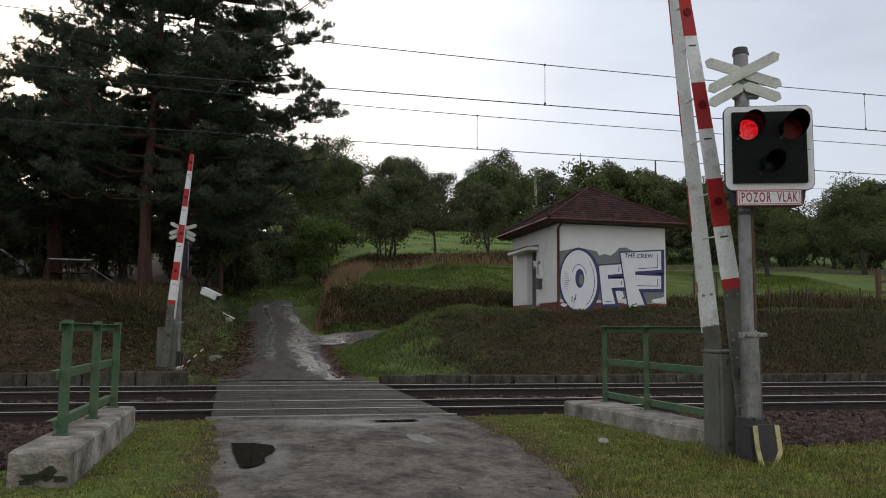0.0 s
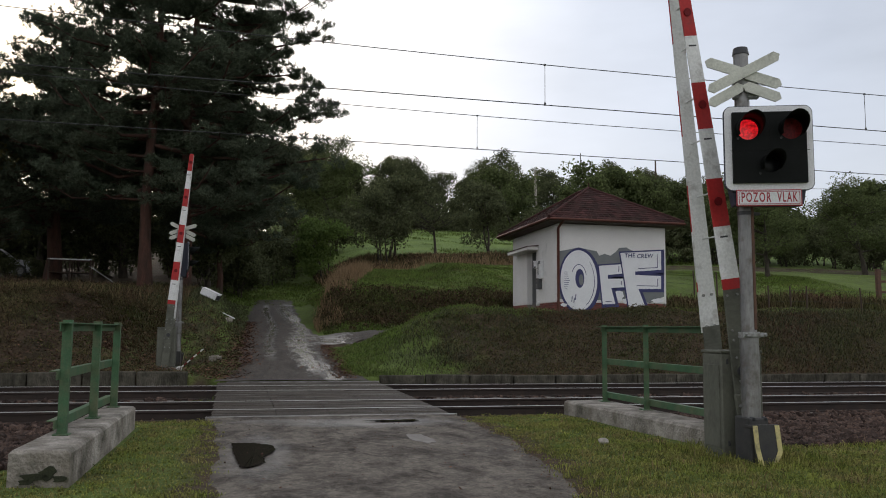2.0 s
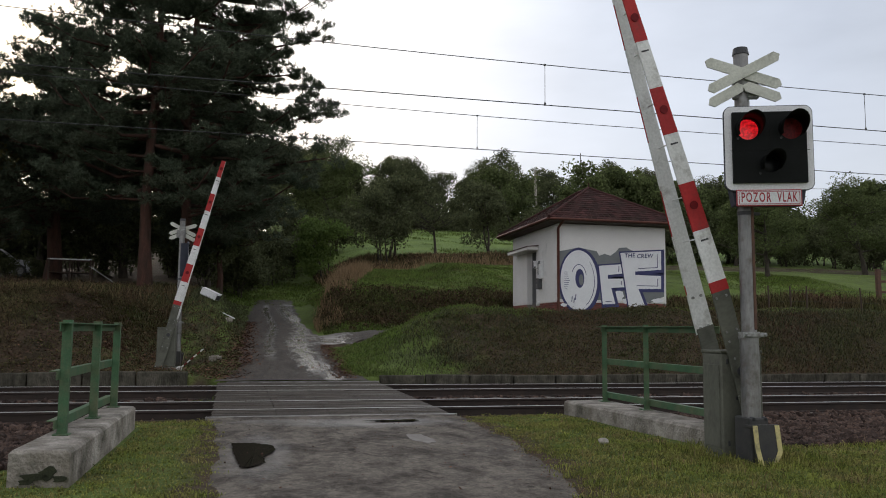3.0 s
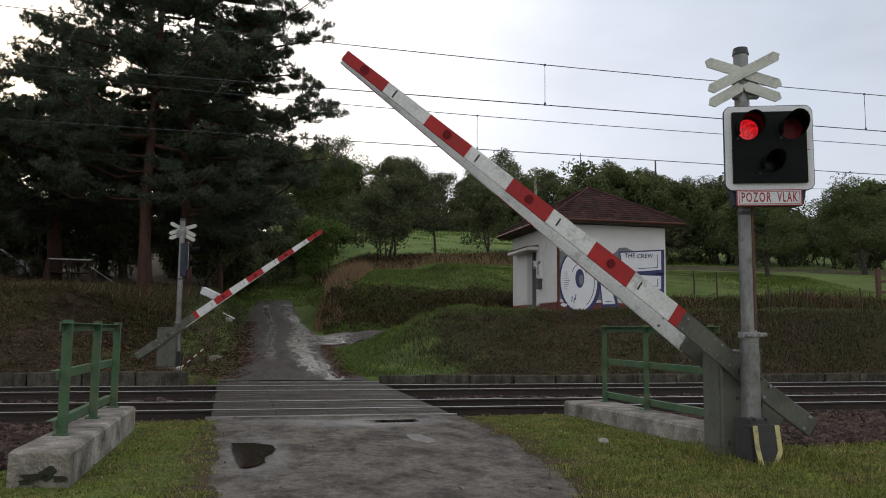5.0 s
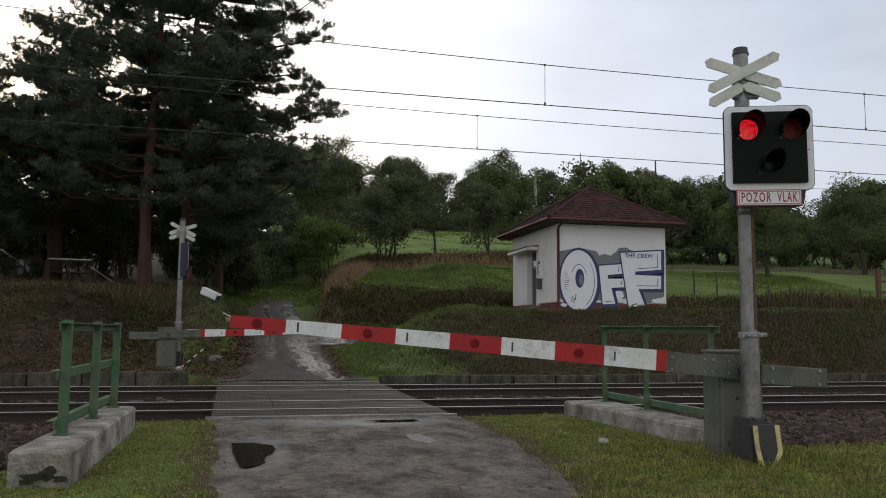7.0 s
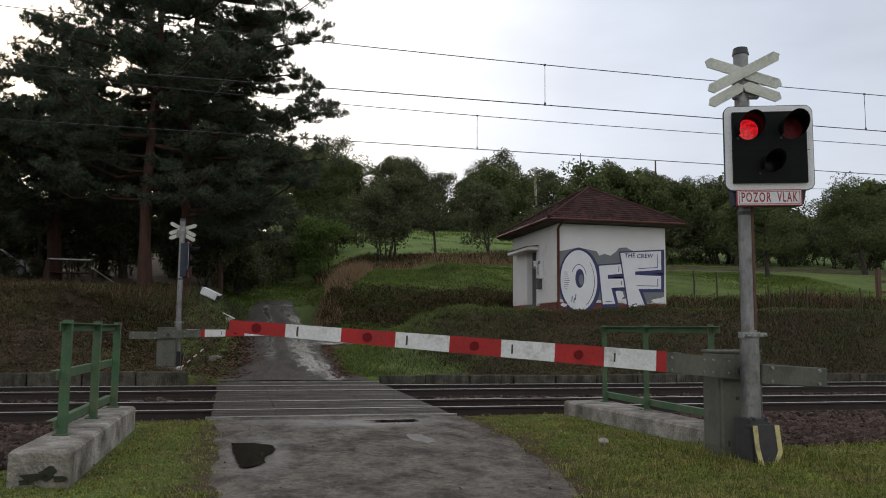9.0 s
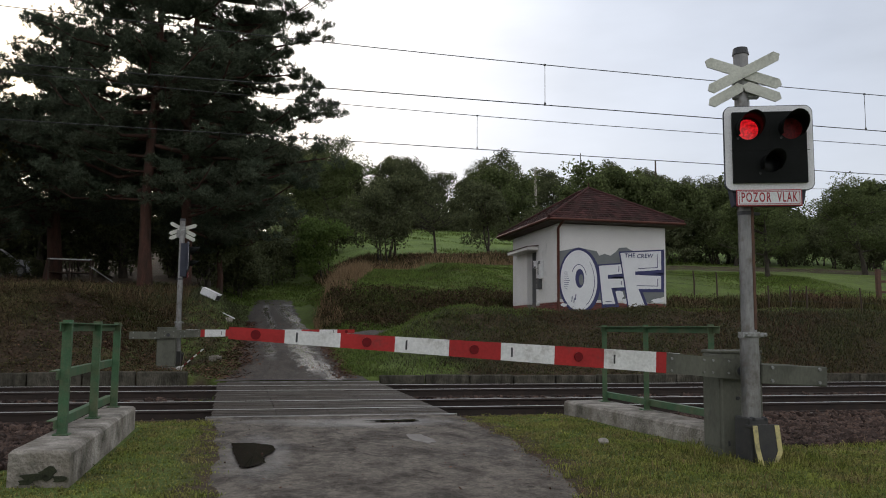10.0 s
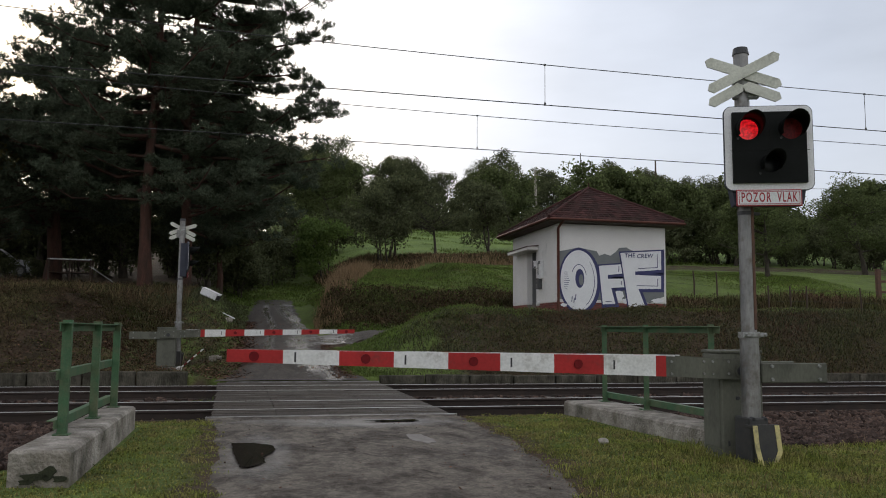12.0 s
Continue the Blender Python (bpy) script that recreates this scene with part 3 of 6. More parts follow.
def build_ground():
    xs = axis((-260, -60, 12), (-60, -16, 2.5), (-16, -8, 0.6), (-8, 20, 0.2), (20, 40, 0.6), (40, 80, 2.5), (80, 400, 14))
    ys = axis((-60, 0, 6), (0, 5, 0.6), (5, 12, 0.22), (12, 20.3, 1.2), (20.3, 20.55, 0.125), (20.55, 36, 0.22), (36, 60, 0.6), (60, 130, 2.5), (130, 480, 14))
    X, Y = np.meshgrid(xs, ys)
    Z = land(X, Y)
    nx, ny = len(xs), len(ys)
    v = np.stack([X, Y, Z], -1).reshape(-1, 3)
    i = np.arange((ny - 1) * (nx - 1))
    a = (i // (nx - 1)) * nx + i % (nx - 1)
    quads = np.stack([a, a + 1, a + nx + 1, a + nx], 1)
    me = fast_mesh("ground", v, quads=quads, mats=[M["ground"]], smooth=True)
    # cover: red for brown weedy soil, green for the pale hillside field
    x, y = v[:, 0], v[:, 1]
    bank_r = smooth(20.2, 20.5, y) * (1 - smooth(24.6, 25.6, y)) * smooth(3.4, 6.6, x)
    bank_b = smooth(30.5, 31.2, y) * (1 - smooth(34.2, 36.0, y)) * smooth(2.0, 3.0, x) * (1 - smooth(10.5, 12, x)) * 0.7
    strip = smooth(50, 53, y) * (1 - smooth(60, 64, y)) * smooth(2, 6, x)
    bank_l = smooth(20.3, 20.6, y) * np.maximum(smooth(-2.6, -4.4, x), 0.72 * smooth(-0.6, -1.4, x)) * (1 - 0.35 * smooth(26, 36, y))
    forest = smooth(118, 124, y) + smooth(-1.2, -3, x) * smooth(30, 36, y)
    mud = smooth(26.2, 27.0, y) * (1 - smooth(30.0, 31.0, y)) * smooth(1.6, 2.2, x) * (1 - smooth(9, 10, x))
    bed = smooth(11.6, 11.9, y) * (1 - smooth(20.3, 20.6, y))
    road_l = np.interp(y, [-20, 4, 6.3, 8, 9.5, 11, 12.05], [-0.45, -0.42, -0.36, -0.33, -0.40, -0.52, -0.66])
    road_r = np.interp(y, [-20, 4, 5.9, 7.3, 9, 11.0, 12.05], [2.3, 2.35, 2.5, 2.75, 2.95, 3.0, 2.95])
    soil = (1 - smooth(0.10, 0.42, road_l - x)) * (x < 1) + (1 - smooth(0.10, 0.50, x - road_r)) * (x > 1)
    near = (y < 11.9) * (0.45 + 0.6 * soil)
    red = np.clip(near + bank_r + bank_b + 0.8 * strip + bank_l + forest + bed + mud, 0, 1) * 0.75
    grn = smooth(61, 66, y) * (1 - smooth(116, 122, y)) * smooth(4, 9, x)
    col = np.zeros((len(v), 4), dtype=np.float32)
    col[:, 0], col[:, 1], col[:, 3] = red, grn * 0.8, 1
    at = me.color_attributes.new("cover", "FLOAT_COLOR", "POINT")
    at.data.foreach_set("color", col.ravel())
    tagged(new("ground", me), "grassy ground rising to a hillside behind the railway", "ground", kind="structure")


build_ground()


def strip_mesh(name, ys, left, right, zf, material, nx=14, edge=0.0, crown=0.0):
    """A ribbon of road surface along y with a ragged edge and a slight crown."""
    ny = len(ys)
    s = np.linspace(0, 1, nx)
    V = np.zeros((ny, nx, 3))
    for j, y in enumerate(ys):
        a = left(y) + edge * (math.sin(y * 3.1) * 0.5 + math.sin(y * 7.7 + 1) * 0.3 + math.sin(y * 17.0) * 0.2)
        b = right(y) + edge * (math.sin(y * 2.7 + 2) * 0.5 + math.sin(y * 8.3) * 0.3 + math.sin(y * 15.0) * 0.2)
        V[j, :, 0] = a + (b - a) * s
        V[j, :, 1] = y
        V[j, :, 2] = zf(y) + crown * (1 - (2 * s - 1) ** 4) + 0.006 * np.sin(V[j, :, 0] * 2.1 + y * 1.3) * (s * (1 - s) * 4)
    k = np.arange((ny - 1) * (nx - 1))
    a = (k // (nx - 1)) * nx + k % (nx - 1)
    return fast_mesh(name, V.reshape(-1, 3), quads=np.stack([a, a + 1, a + nx + 1, a + nx], 1), mats=[material], smooth=True)


def build_roads():
    ys = np.arange(-20, 12.01, 0.15)
    L = lambda y: np.interp(y, [-20, 4, 6.3, 8, 9.5, 11, 12.05], [-0.45, -0.42, -0.36, -0.33, -0.40, -0.52, -0.66])
    Rr = lambda y: np.interp(y, [-20, 4, 5.9, 7.3, 9, 11.0, 12.05], [2.3, 2.35, 2.5, 2.75, 2.95, 3.0, 2.95])
    road = new("road", strip_mesh("road", ys, L, Rr, lambda y: -0.004, M["asphalt"], 18, 0.05, 0.012))
    tagged(road, "worn damp grey asphalt road leading to the crossing", "road", kind="structure")
    ys = np.arange(19.95, 47.5, 0.25)
    L = lambda y: np.interp(y, [19, 20, 22, 25, 29, 38, 45, 64], [-0.95, -0.9, -0.45, -0.45, -0.47, -0.42, -0.15, 0.3])
    Rr = lambda y: np.interp(y, [19, 20, 22, 25, 29, 36, 45, 64], [2.85, 2.8, 2.25, 2.2, 2.25, 1.9, 1.9, 2.2])
    lane = new("lane", strip_mesh("lane", ys, L, Rr, lambda y: float(lane_z(y)) + 0.015, M["lane"], 14, 0.12, 0.02))
    tagged(lane, "wet muddy asphalt lane climbing from the crossing", "road", kind="structure")
    # the side track turning off behind the mound
    n, w = 30, 9
    V = []
    for i in range(n):
        t = i / (n - 1)
        cx, cy = 1.2 + 8.5 * t, 28.6 + 1.4 * t ** 0.8
        hw = 1.5 - 0.5 * t
        for j in range(w):
            s = (j / (w - 1) * 2 - 1) * hw
            x, y = cx - 0.22 * s, cy + s
            V.append((x + 0.05 * math.sin(7 * y), y + (0.12 * math.sin(3.1 * x) + 0.08 * math.sin(7.7 * x)) * abs(s / hw), float(land(x, y)) + 0.035 - 0.06 * max(0.0, abs(s / hw) - 0.75)))
    k = np.arange((n - 1) * (w - 1))
    a = (k // (w - 1)) * w + k % (w - 1)
    st = new("side_track", fast_mesh("side_track", V, quads=np.stack([a, a + 1, a + w + 1, a + w], 1), mats=[M["lane"]], smooth=True))
    tagged(st, "wet dirt track turning off the lane behind the mound", "road", kind="structure")


build_roads()


def puddle(corners, seed, z, ragged=0.02):
    """Standing water with a frayed edge between the given corners."""
    r = random.Random(seed)
    pts = []
    for (x0, y0), (x1, y1) in zip(corners, corners[1:] + corners[:1]):
        for k in range(9):
            f = k / 9
            pts.append((x0 + (x1 - x0) * f + r.uniform(-1, 1) * ragged, y0 + (y1 - y0) * f + r.uniform(-1, 1) * ragged * 3.0, z))
    n = len(pts)
    cx, cy = sum(q[0] for q in pts) / n, sum(q[1] for q in pts) / n
    g = Geo().add([(cx, cy, z)] + pts, [(0, 1 + i, 1 + (i + 1) % n) for i in range(n)])
    ob = new("puddle", g.mesh("puddle", M["water"]))
    return tagged(ob, "shallow dark rain puddle lying on the asphalt", "puddle", "puddles on the road", "structure")


puddle([(-0.24, 9.2), (0.02, 9.15), (0.21, 8.9), (0.22, 8.6), (0.10, 8.1), (0.12, 7.8), (-0.03, 7.55), (-0.11, 7.6), (-0.19, 8.4)], 3, 0.0165, 0.012)
puddle([(1.45, 11.1), (1.75, 11.2), (2.2, 11.2), (2.26, 11.08), (2.1, 10.98), (1.8, 11.0)], 5, 0.0185, 0.01)


def build_patch():
    """A pale patch where the asphalt has been mended."""
    r = random.Random(4)
    pts = [(1.90 + 0.13 * math.cos(a) * r.uniform(0.8, 1.15) - 0.02 * math.sin(a), 9.25 + 0.42 * math.sin(a) * r.uniform(0.8, 1.15)) for a in (2 * math.pi * k / 22 for k in range(22))]
    n = len(pts)
    g = Geo().add([(x, y, -0.01) for x, y in pts] + [(x, y, 0.0165) for x, y in pts], [tuple(range(n, 2 * n))] + [(i, (i + 1) % n, n + (i + 1) % n, n + i) for i in range(n)])
    tagged(new("asphalt_patch", g.mesh("asphalt_patch", M["pale_patch"])), "small pale mended patch in the asphalt", "patch", kind="structure")


build_patch()


def litter(name, label, n, place, size, seed):
    """Fallen leaves lying nearly flat."""
    r = np.random.default_rng(seed)
    x, y, z = place(r, n)
    n = len(x)
    a = r.uniform(0, 6.283, n)
    s = size * r.uniform(0.5, 1.4, n)
    u = np.stack([np.cos(a), np.sin(a), r.normal(0, 0.25, n)], 1) * s[:, None]
    w = np.stack([-np.sin(a), np.cos(a), r.normal(0, 0.25, n)], 1) * (s * 0.55)[:, None]
    P = np.stack([x, y, z + 0.012 + size * 0.2], 1)
    v = np.stack([P - u, P - w * 0.9, P + u, P + w], 1)
    tagged(new(name, fast_mesh(name, v.reshape(-1, 3), quads=np.arange(n * 4).reshape(-1, 4), mats=[M["litter"]])), label, "leaves", kind="stuff")


def lay_litter():
    def lane_side(r, n):
        y = r.uniform(20.3, 36, n)
        x = -0.55 + r.normal(0, 0.28, n) - 0.25 * (y < 22.5)
        return x, y, np.maximum(land(x, y), lane_z(y) + 0.02 * (x > -0.5))

    def lane_right(r, n):
        y = r.uniform(20.3, 27, n)
        x = 2.25 + r.normal(0, 0.16, n)
        return x, y, np.maximum(land(x, y), lane_z(y) + 0.015)

    def on_lane(r, n):
        y = r.uniform(21, 40, n)
        x = r.uniform(-0.3, 2.1, n)
        k = np.sin(x * 4 + 2 * np.sin(y * 1.3)) * np.sin(y * 2.1 + x) > 0.2
        return x[k], y[k], lane_z(y[k]) + 0.03

    def on_road(r, n):
        y = np.concatenate([r.uniform(5, 11.8, n), r.uniform(5, 11.8, 2 * n)])
        x = np.concatenate([r.uniform(-0.3, 2.6, n), np.interp(y[n:], [5, 7.3, 9, 12], [2.4, 2.7, 2.92, 2.95]) + r.normal(0, 0.09, 2 * n)])
        return x, y, np.full(3 * n, 0.008)

    def bank(r, n):
        x, y = r.uniform(-16, -1.2, n), r.uniform(20.7, 30, n)
        return x, y, land(x, y) + r.uniform(0, 0.12, n)

    litter("fallen_leaves", "reddish-brown fallen leaves along the lane edge", 5200, lane_side, 0.045, 1)
    litter("fallen_leaves", "brown fallen leaves and mud at the foot of the mound", 1500, lane_right, 0.04, 2)
    litter("fallen_leaves", "scattered brown leaves on the wet lane", 700, on_lane, 0.04, 3)
    litter("fallen_leaves", "small brown leaves and grit on the asphalt", 260, on_road, 0.014, 4)
    litter("fallen_leaves", "brown leaf litter on the bank under the pines", 16000, bank, 0.04, 5)


lay_litter()


# ---- the railway: two tracks ----
RAILS = (13.17, 14.67, 17.24, 18.74)


def rail_outline():
    return [(-0.07, -0.172), (0.07, -0.172), (0.07, -0.16), (0.012, -0.145), (0.010, -0.045), (0.035, -0.035), (0.036, -0.004),
            (-0.036, -0.004), (-0.035, -0.035), (-0.010, -0.045), (-0.012, -0.145), (-0.07, -0.16)]


def build_rails():
    o = rail_outline()
    n = len(o)
    xs = (-150, 260)
    g = Geo()
    vs = [(x, y, z) for x in xs for y, z in o]
    g.add(vs, [(i, (i + 1) % n, n + (i + 1) % n, n + i) for i in range(n)] + [tuple(range(n)), tuple(range(n, 2 * n))])
    h = Geo()
    h.box((55, 0, -0.002), (410, 0.062, 0.008), 0.002)
    rail_me, head_me = g.mesh("rail", M["rail_side"]), h.mesh("rail_head", M["rail_head"])
    sl = Geo().box((0, 0, 0), (0.26, 2.5, 0.2), 0.02).mesh("sleeper", M["sleeper"])
    for k in (0, 1):
        tr = thing("railway_track", "rusty rails with polished heads on sleepers and brown ballast", "railway track", pose(0, (RAILS[2 * k] + RAILS[2 * k + 1]) / 2, 0), "the two tracks")
        for s in (-0.75, 0.75):
            r = part("rail", rail_me, None, tr, m=pose(0, s, 0))
            part("rail_head", head_me, None, r, "polished steel running surface")
        for i in range(100):
            x = -24 + i * 0.62
            if -1.2 < x < 3.3:
                continue
            part("sleeper", sl, None, tr, m=pose(x, 0, -0.272))


build_rails()


def stones(count, place, size, material, name, label):
    """Joined broken stones lying on a surface."""
    base = np.array([(x, y, z) for x in (-1, 1) for y in (-1, 1) for z in (-1, 1)], float) * 0.62
    tri = np.array([(0, 1, 3), (0, 3, 2), (4, 6, 7), (4, 7, 5), (0, 4, 5), (0, 5, 1), (2, 3, 7), (2, 7, 6), (0, 2, 6), (0, 6, 4), (1, 5, 7), (1, 7, 3)])
    P = place(count)
    n = len(P)
    v = base[None] * rng.uniform(0.6, 1.4, (n, 1, 3)) + rng.normal(0, 0.18, (n, 8, 3))
    q = rng.normal(size=(n, 4))
    q /= np.linalg.norm(q, axis=1)[:, None]
    w, x, y, z = q.T
    R = np.stack([np.stack([1 - 2 * (y * y + z * z), 2 * (x * y - z * w), 2 * (x * z + y * w)], -1),
                  np.stack([2 * (x * y + z * w), 1 - 2 * (x * x + z * z), 2 * (y * z - x * w)], -1),
                  np.stack([2 * (x * z - y * w), 2 * (y * z + x * w), 1 - 2 * (x * x + y * y)], -1)], 1)
    v = np.einsum("nij,nkj->nki", R, v) * (rng.uniform(0.6, 1.3, (n, 1, 1)) * size) + P[:, None, :]
    t = (tri[None] + (np.arange(n) * 8)[:, None, None]).reshape(-1, 3)
    return tagged(new(name, fast_mesh(name, v.reshape(-1, 3), t, mats=[material])), label, "ballast", kind="stuff")


def ballast_z(x, y):
    d = np.minimum(np.abs(y - 13.92), np.abs(y - 17.99))
    z = np.where(d < 1.5, -0.20, -0.24)
    return np.where(y < 12.2, np.interp(y, [8.0, 9.0, 11.0, 12.2], [-0.02, -0.14, -0.22, -0.22]), z) + 0.015 * np.sin(x * 3) * np.cos(y * 4)


def build_ballast():
    for x0, x1 in ((-60, -2.05), (5.42, 120), (-2.05, 5.42)):
        y0 = 7.95 if x1 != 5.42 else 11.72
        xs = np.linspace(x0, x1, max(12, int((x1 - x0) / 0.5)))
        ys = np.linspace(y0, 20.46, 50)
        X, Y = np.meshgrid(xs, ys)
        Z = ballast_z(X, Y)
        nx = len(xs)
        k = np.arange((len(ys) - 1) * (nx - 1))
        a = (k // (nx - 1)) * nx + k % (nx - 1)
        ob = new("ballast_bed", fast_mesh("ballast_bed", np.stack([X, Y, Z], -1).reshape(-1, 3), quads=np.stack([a, a + 1, a + nx + 1, a + nx], 1), mats=[M["ballast_bed"]], smooth=True))
        tagged(ob, "bed of brown crushed-stone ballast", "ballast", kind="structure")

    def place(n):
        x = np.concatenate([rng.uniform(5.45, 15, n // 2), rng.uniform(-8, -2.0, n // 4), rng.uniform(-10, 18, n - n // 2 - n // 4)])
        y = np.concatenate([rng.uniform(8.0, 12.9, n // 2), rng.uniform(8.0, 13.0, n // 4), rng.uniform(11.9, 20.3, n - n // 2 - n // 4)])
        keep = ~((x > -2.0) & (x < 5.42) & (y < 11.9)) & ~((x > -1.0) & (x < 3.2) & (y < 20.4))
        x, y = x[keep], y[keep]
        return np.stack([x, y, ballast_z(x, y) + 0.01], 1)

    stones(26000, place, 0.058, M["ballast"], "ballast_stones", "loose rusty-brown crushed ballast stones between the rails")


build_ballast()


def build_crossing():
    """The level crossing deck: rows of panels with gaps for the rails, edged with worn iron."""
    deck = thing("crossing_deck", "worn grey crossing panels laid flush with the rails", "level crossing", pose(0, 0, 0))
    rows = [(12.0, 12.56), (12.57, 13.09), (13.25, 13.92), (13.93, 14.59), (14.75, 15.94), (15.96, 17.16), (17.32, 17.99), (18.0, 18.66), (18.82, 19.38), (19.39, 19.94)]
    for i, (a, b) in enumerate(rows):
        x0, x1 = -0.62 - 0.035 * (a - 12), 2.98
        cuts = [x0, x0 + 0.95 + 0.012 * i, x0 + 1.75 + 0.02 * i, x0 + 2.6, x1]
        for k in range(4):
            w = cuts[k + 1] - cuts[k]
            g = Geo().box((0, 0, 0), (w - 0.007, b - a - 0.006, 0.16), 0.006)
            part("deck_panel", g, M["panel"], deck, m=pose((cuts[k] + cuts[k + 1]) / 2, (a + b) / 2, -0.088 + 0.003 * math.sin(i * 2.3 + k * 1.7), 0.12 * math.sin(i + 2 * k), 0.08 * math.sin(3 * i + k)))
    for y in (11.97, 19.97):
        part("edge_iron", Geo().box((1.17, y, -0.035), (3.7, 0.035, 0.1), 0.006), M["angle_iron"], deck, "worn bright iron edge strip")


build_crossing()


def build_low_wall():
    """A low stained concrete wall along the foot of the far bank, in cast lengths."""
    for x0, x1 in ((-40, -1.6), (3.1, 75)):
        wl = thing("low_wall", "low stained concrete wall along the foot of the bank", "wall", pose(x0, 20.52, 0), kind="structure")
        n = int((x1 - x0) / 1.2)
        me = Geo().box((0, 0, 0), (1.165, 0.2, 0.62), 0.02).mesh("wall_block", M["wall_conc"])
        for k in range(n):
            part("wall_block", me, None, wl, m=pose(0.6 + 1.2 * k, 0.012 * math.sin(k * 2.1), -0.19 + 0.016 * math.sin(k * 1.3) + (0.1 if x0 < 0 else 0), 0.6 * math.sin(k * 3.7), 0.5 * math.sin(k * 1.9), 0.5 * math.sin(k * 2.9)))


build_low_wall()


# ---- railings on concrete blocks ----
def railing(label, block, posts, height, m, climb=0.0):
    """block: outline in x, y of its top; posts: places of the posts; rails between them."""
    rl = thing("railing", label, "railing", m, "railings beside the crossing")
    top, depth = block
    g = Geo()
    n = len(top)
    lo = [(x, y, -0.35) for x, y in top]
    cx, cy = sum(q[0] for q in top) / n, sum(q[1] for q in top) / n
    hi0 = [(x, y, depth - 0.03) for x, y in top]
    hi = [(x + (cx - x) * 0.02 + (0.025 if cx > x else -0.025), y + (cy - y) * 0.01, depth) for x, y in top]
    vs = lo + hi0 + hi
    fs = [tuple(range(2 * n, 3 * n))]
    for a in (0, n):
        fs += [(a + i, a + (i + 1) % n, a + n + (i + 1) % n, a + n + i) for i in range(n)]
    g.add(vs, fs)
    part("concrete_block", g, M["concrete"], rl, "weathered concrete block with dark moss stains")
    zt = depth
    span_y = posts[-1][1] - posts[0][1]
    for x, y in posts:
        h = height + climb * (y - posts[0][1]) / span_y
        part("post", Geo().box((x, y - 0.026, zt + h / 2), (0.080, 0.009, h), 0.002).box((x + 0.036, y + 0.008, zt + h / 2), (0.009, 0.062, h), 0.002).box((x, y, zt + 0.006), (0.14, 0.14, 0.012), 0.003), M["green_rail"], rl)
    a, b = Vector((*posts[0], 0)), Vector((*posts[-1], 0))
    d = (b - a).normalized()
    rot = Matrix.Rotation(math.atan2(d.y, d.x), 3, "Z")
    for z, ext, off in ((height - 0.03, 0.16, 0.0), (height * 0.52, 0.13, 0.045), (0.10, 0.13, 0.045)):
        tilt = Matrix.Rotation(-math.atan2(climb * z / height, (b - a).length), 3, "Y")
        c = (a + b) / 2 + Vector((0, 0, zt + z + climb * z / height / 2)) + rot @ Vector((0, off, 0))
        w = (b - a).length + 2 * ext
        part("rail_bar", Geo().box(c, (w, 0.012 if z < height - 0.1 else 0.085, 0.085 if z < height - 0.1 else 0.012), 0.002, rot @ tilt)
             .box(c + Vector((0, 0, 0.037 if z < height - 0.1 else -0.04)) + rot @ Vector((0, 0.03, 0)), (w, 0.07 if z < height - 0.1 else 0.012, 0.01 if z < height - 0.1 else 0.075), 0.002, rot @ tilt), M["green_rail"], rl)
    return rl


left_railing = railing("green steel railing on a mossy concrete block", ([(-1.90, 7.08), (-1.42, 6.98), (-1.47, 10.85), (-1.87, 10.95)], 0.28),
                       [(-1.71, 8.0), (-1.71, 9.42), (-1.71, 10.70)], 1.05, pose(0, 0, 0))
right_railing = railing("green steel railing on a low concrete block", ([(4.68, 11.75), (4.90, 8.05), (5.38, 8.05), (5.40, 11.85)], 0.21),
                        [(5.24, 11.5), (5.24, 10.15), (5.24, 8.52)], 1.17, pose(0, 0, 0), -0.01)
for x, z, rx, rz, s in ((-1.70, 0.07, 0.10, 0.035, 1), (-1.58, 0.10, 0.06, 0.05, 2), (-1.49, 0.06, 0.05, 0.03, 3), (-1.76, 0.03, 0.05, 0.025, 4)):
    r0 = random.Random(s)
    ph = r0.uniform(0, 6)
    pts = [(x + rx * (1 + 0.25 * math.sin(3 * a + ph) + 0.15 * math.sin(7 * a)) * math.cos(a), z + rz * (1 + 0.3 * math.sin(2 * a + ph)) * math.sin(a)) for a in (2 * math.pi * k / 18 for k in range(18))]
    part("moss_patch", Geo().prism([(a + 1.66, b) for a, b in pts], -0.010, 0.03), M["moss"], left_railing, "dark moss patch", m=pose(-1.66, 7.022, 0, 0, 0, -11.8))


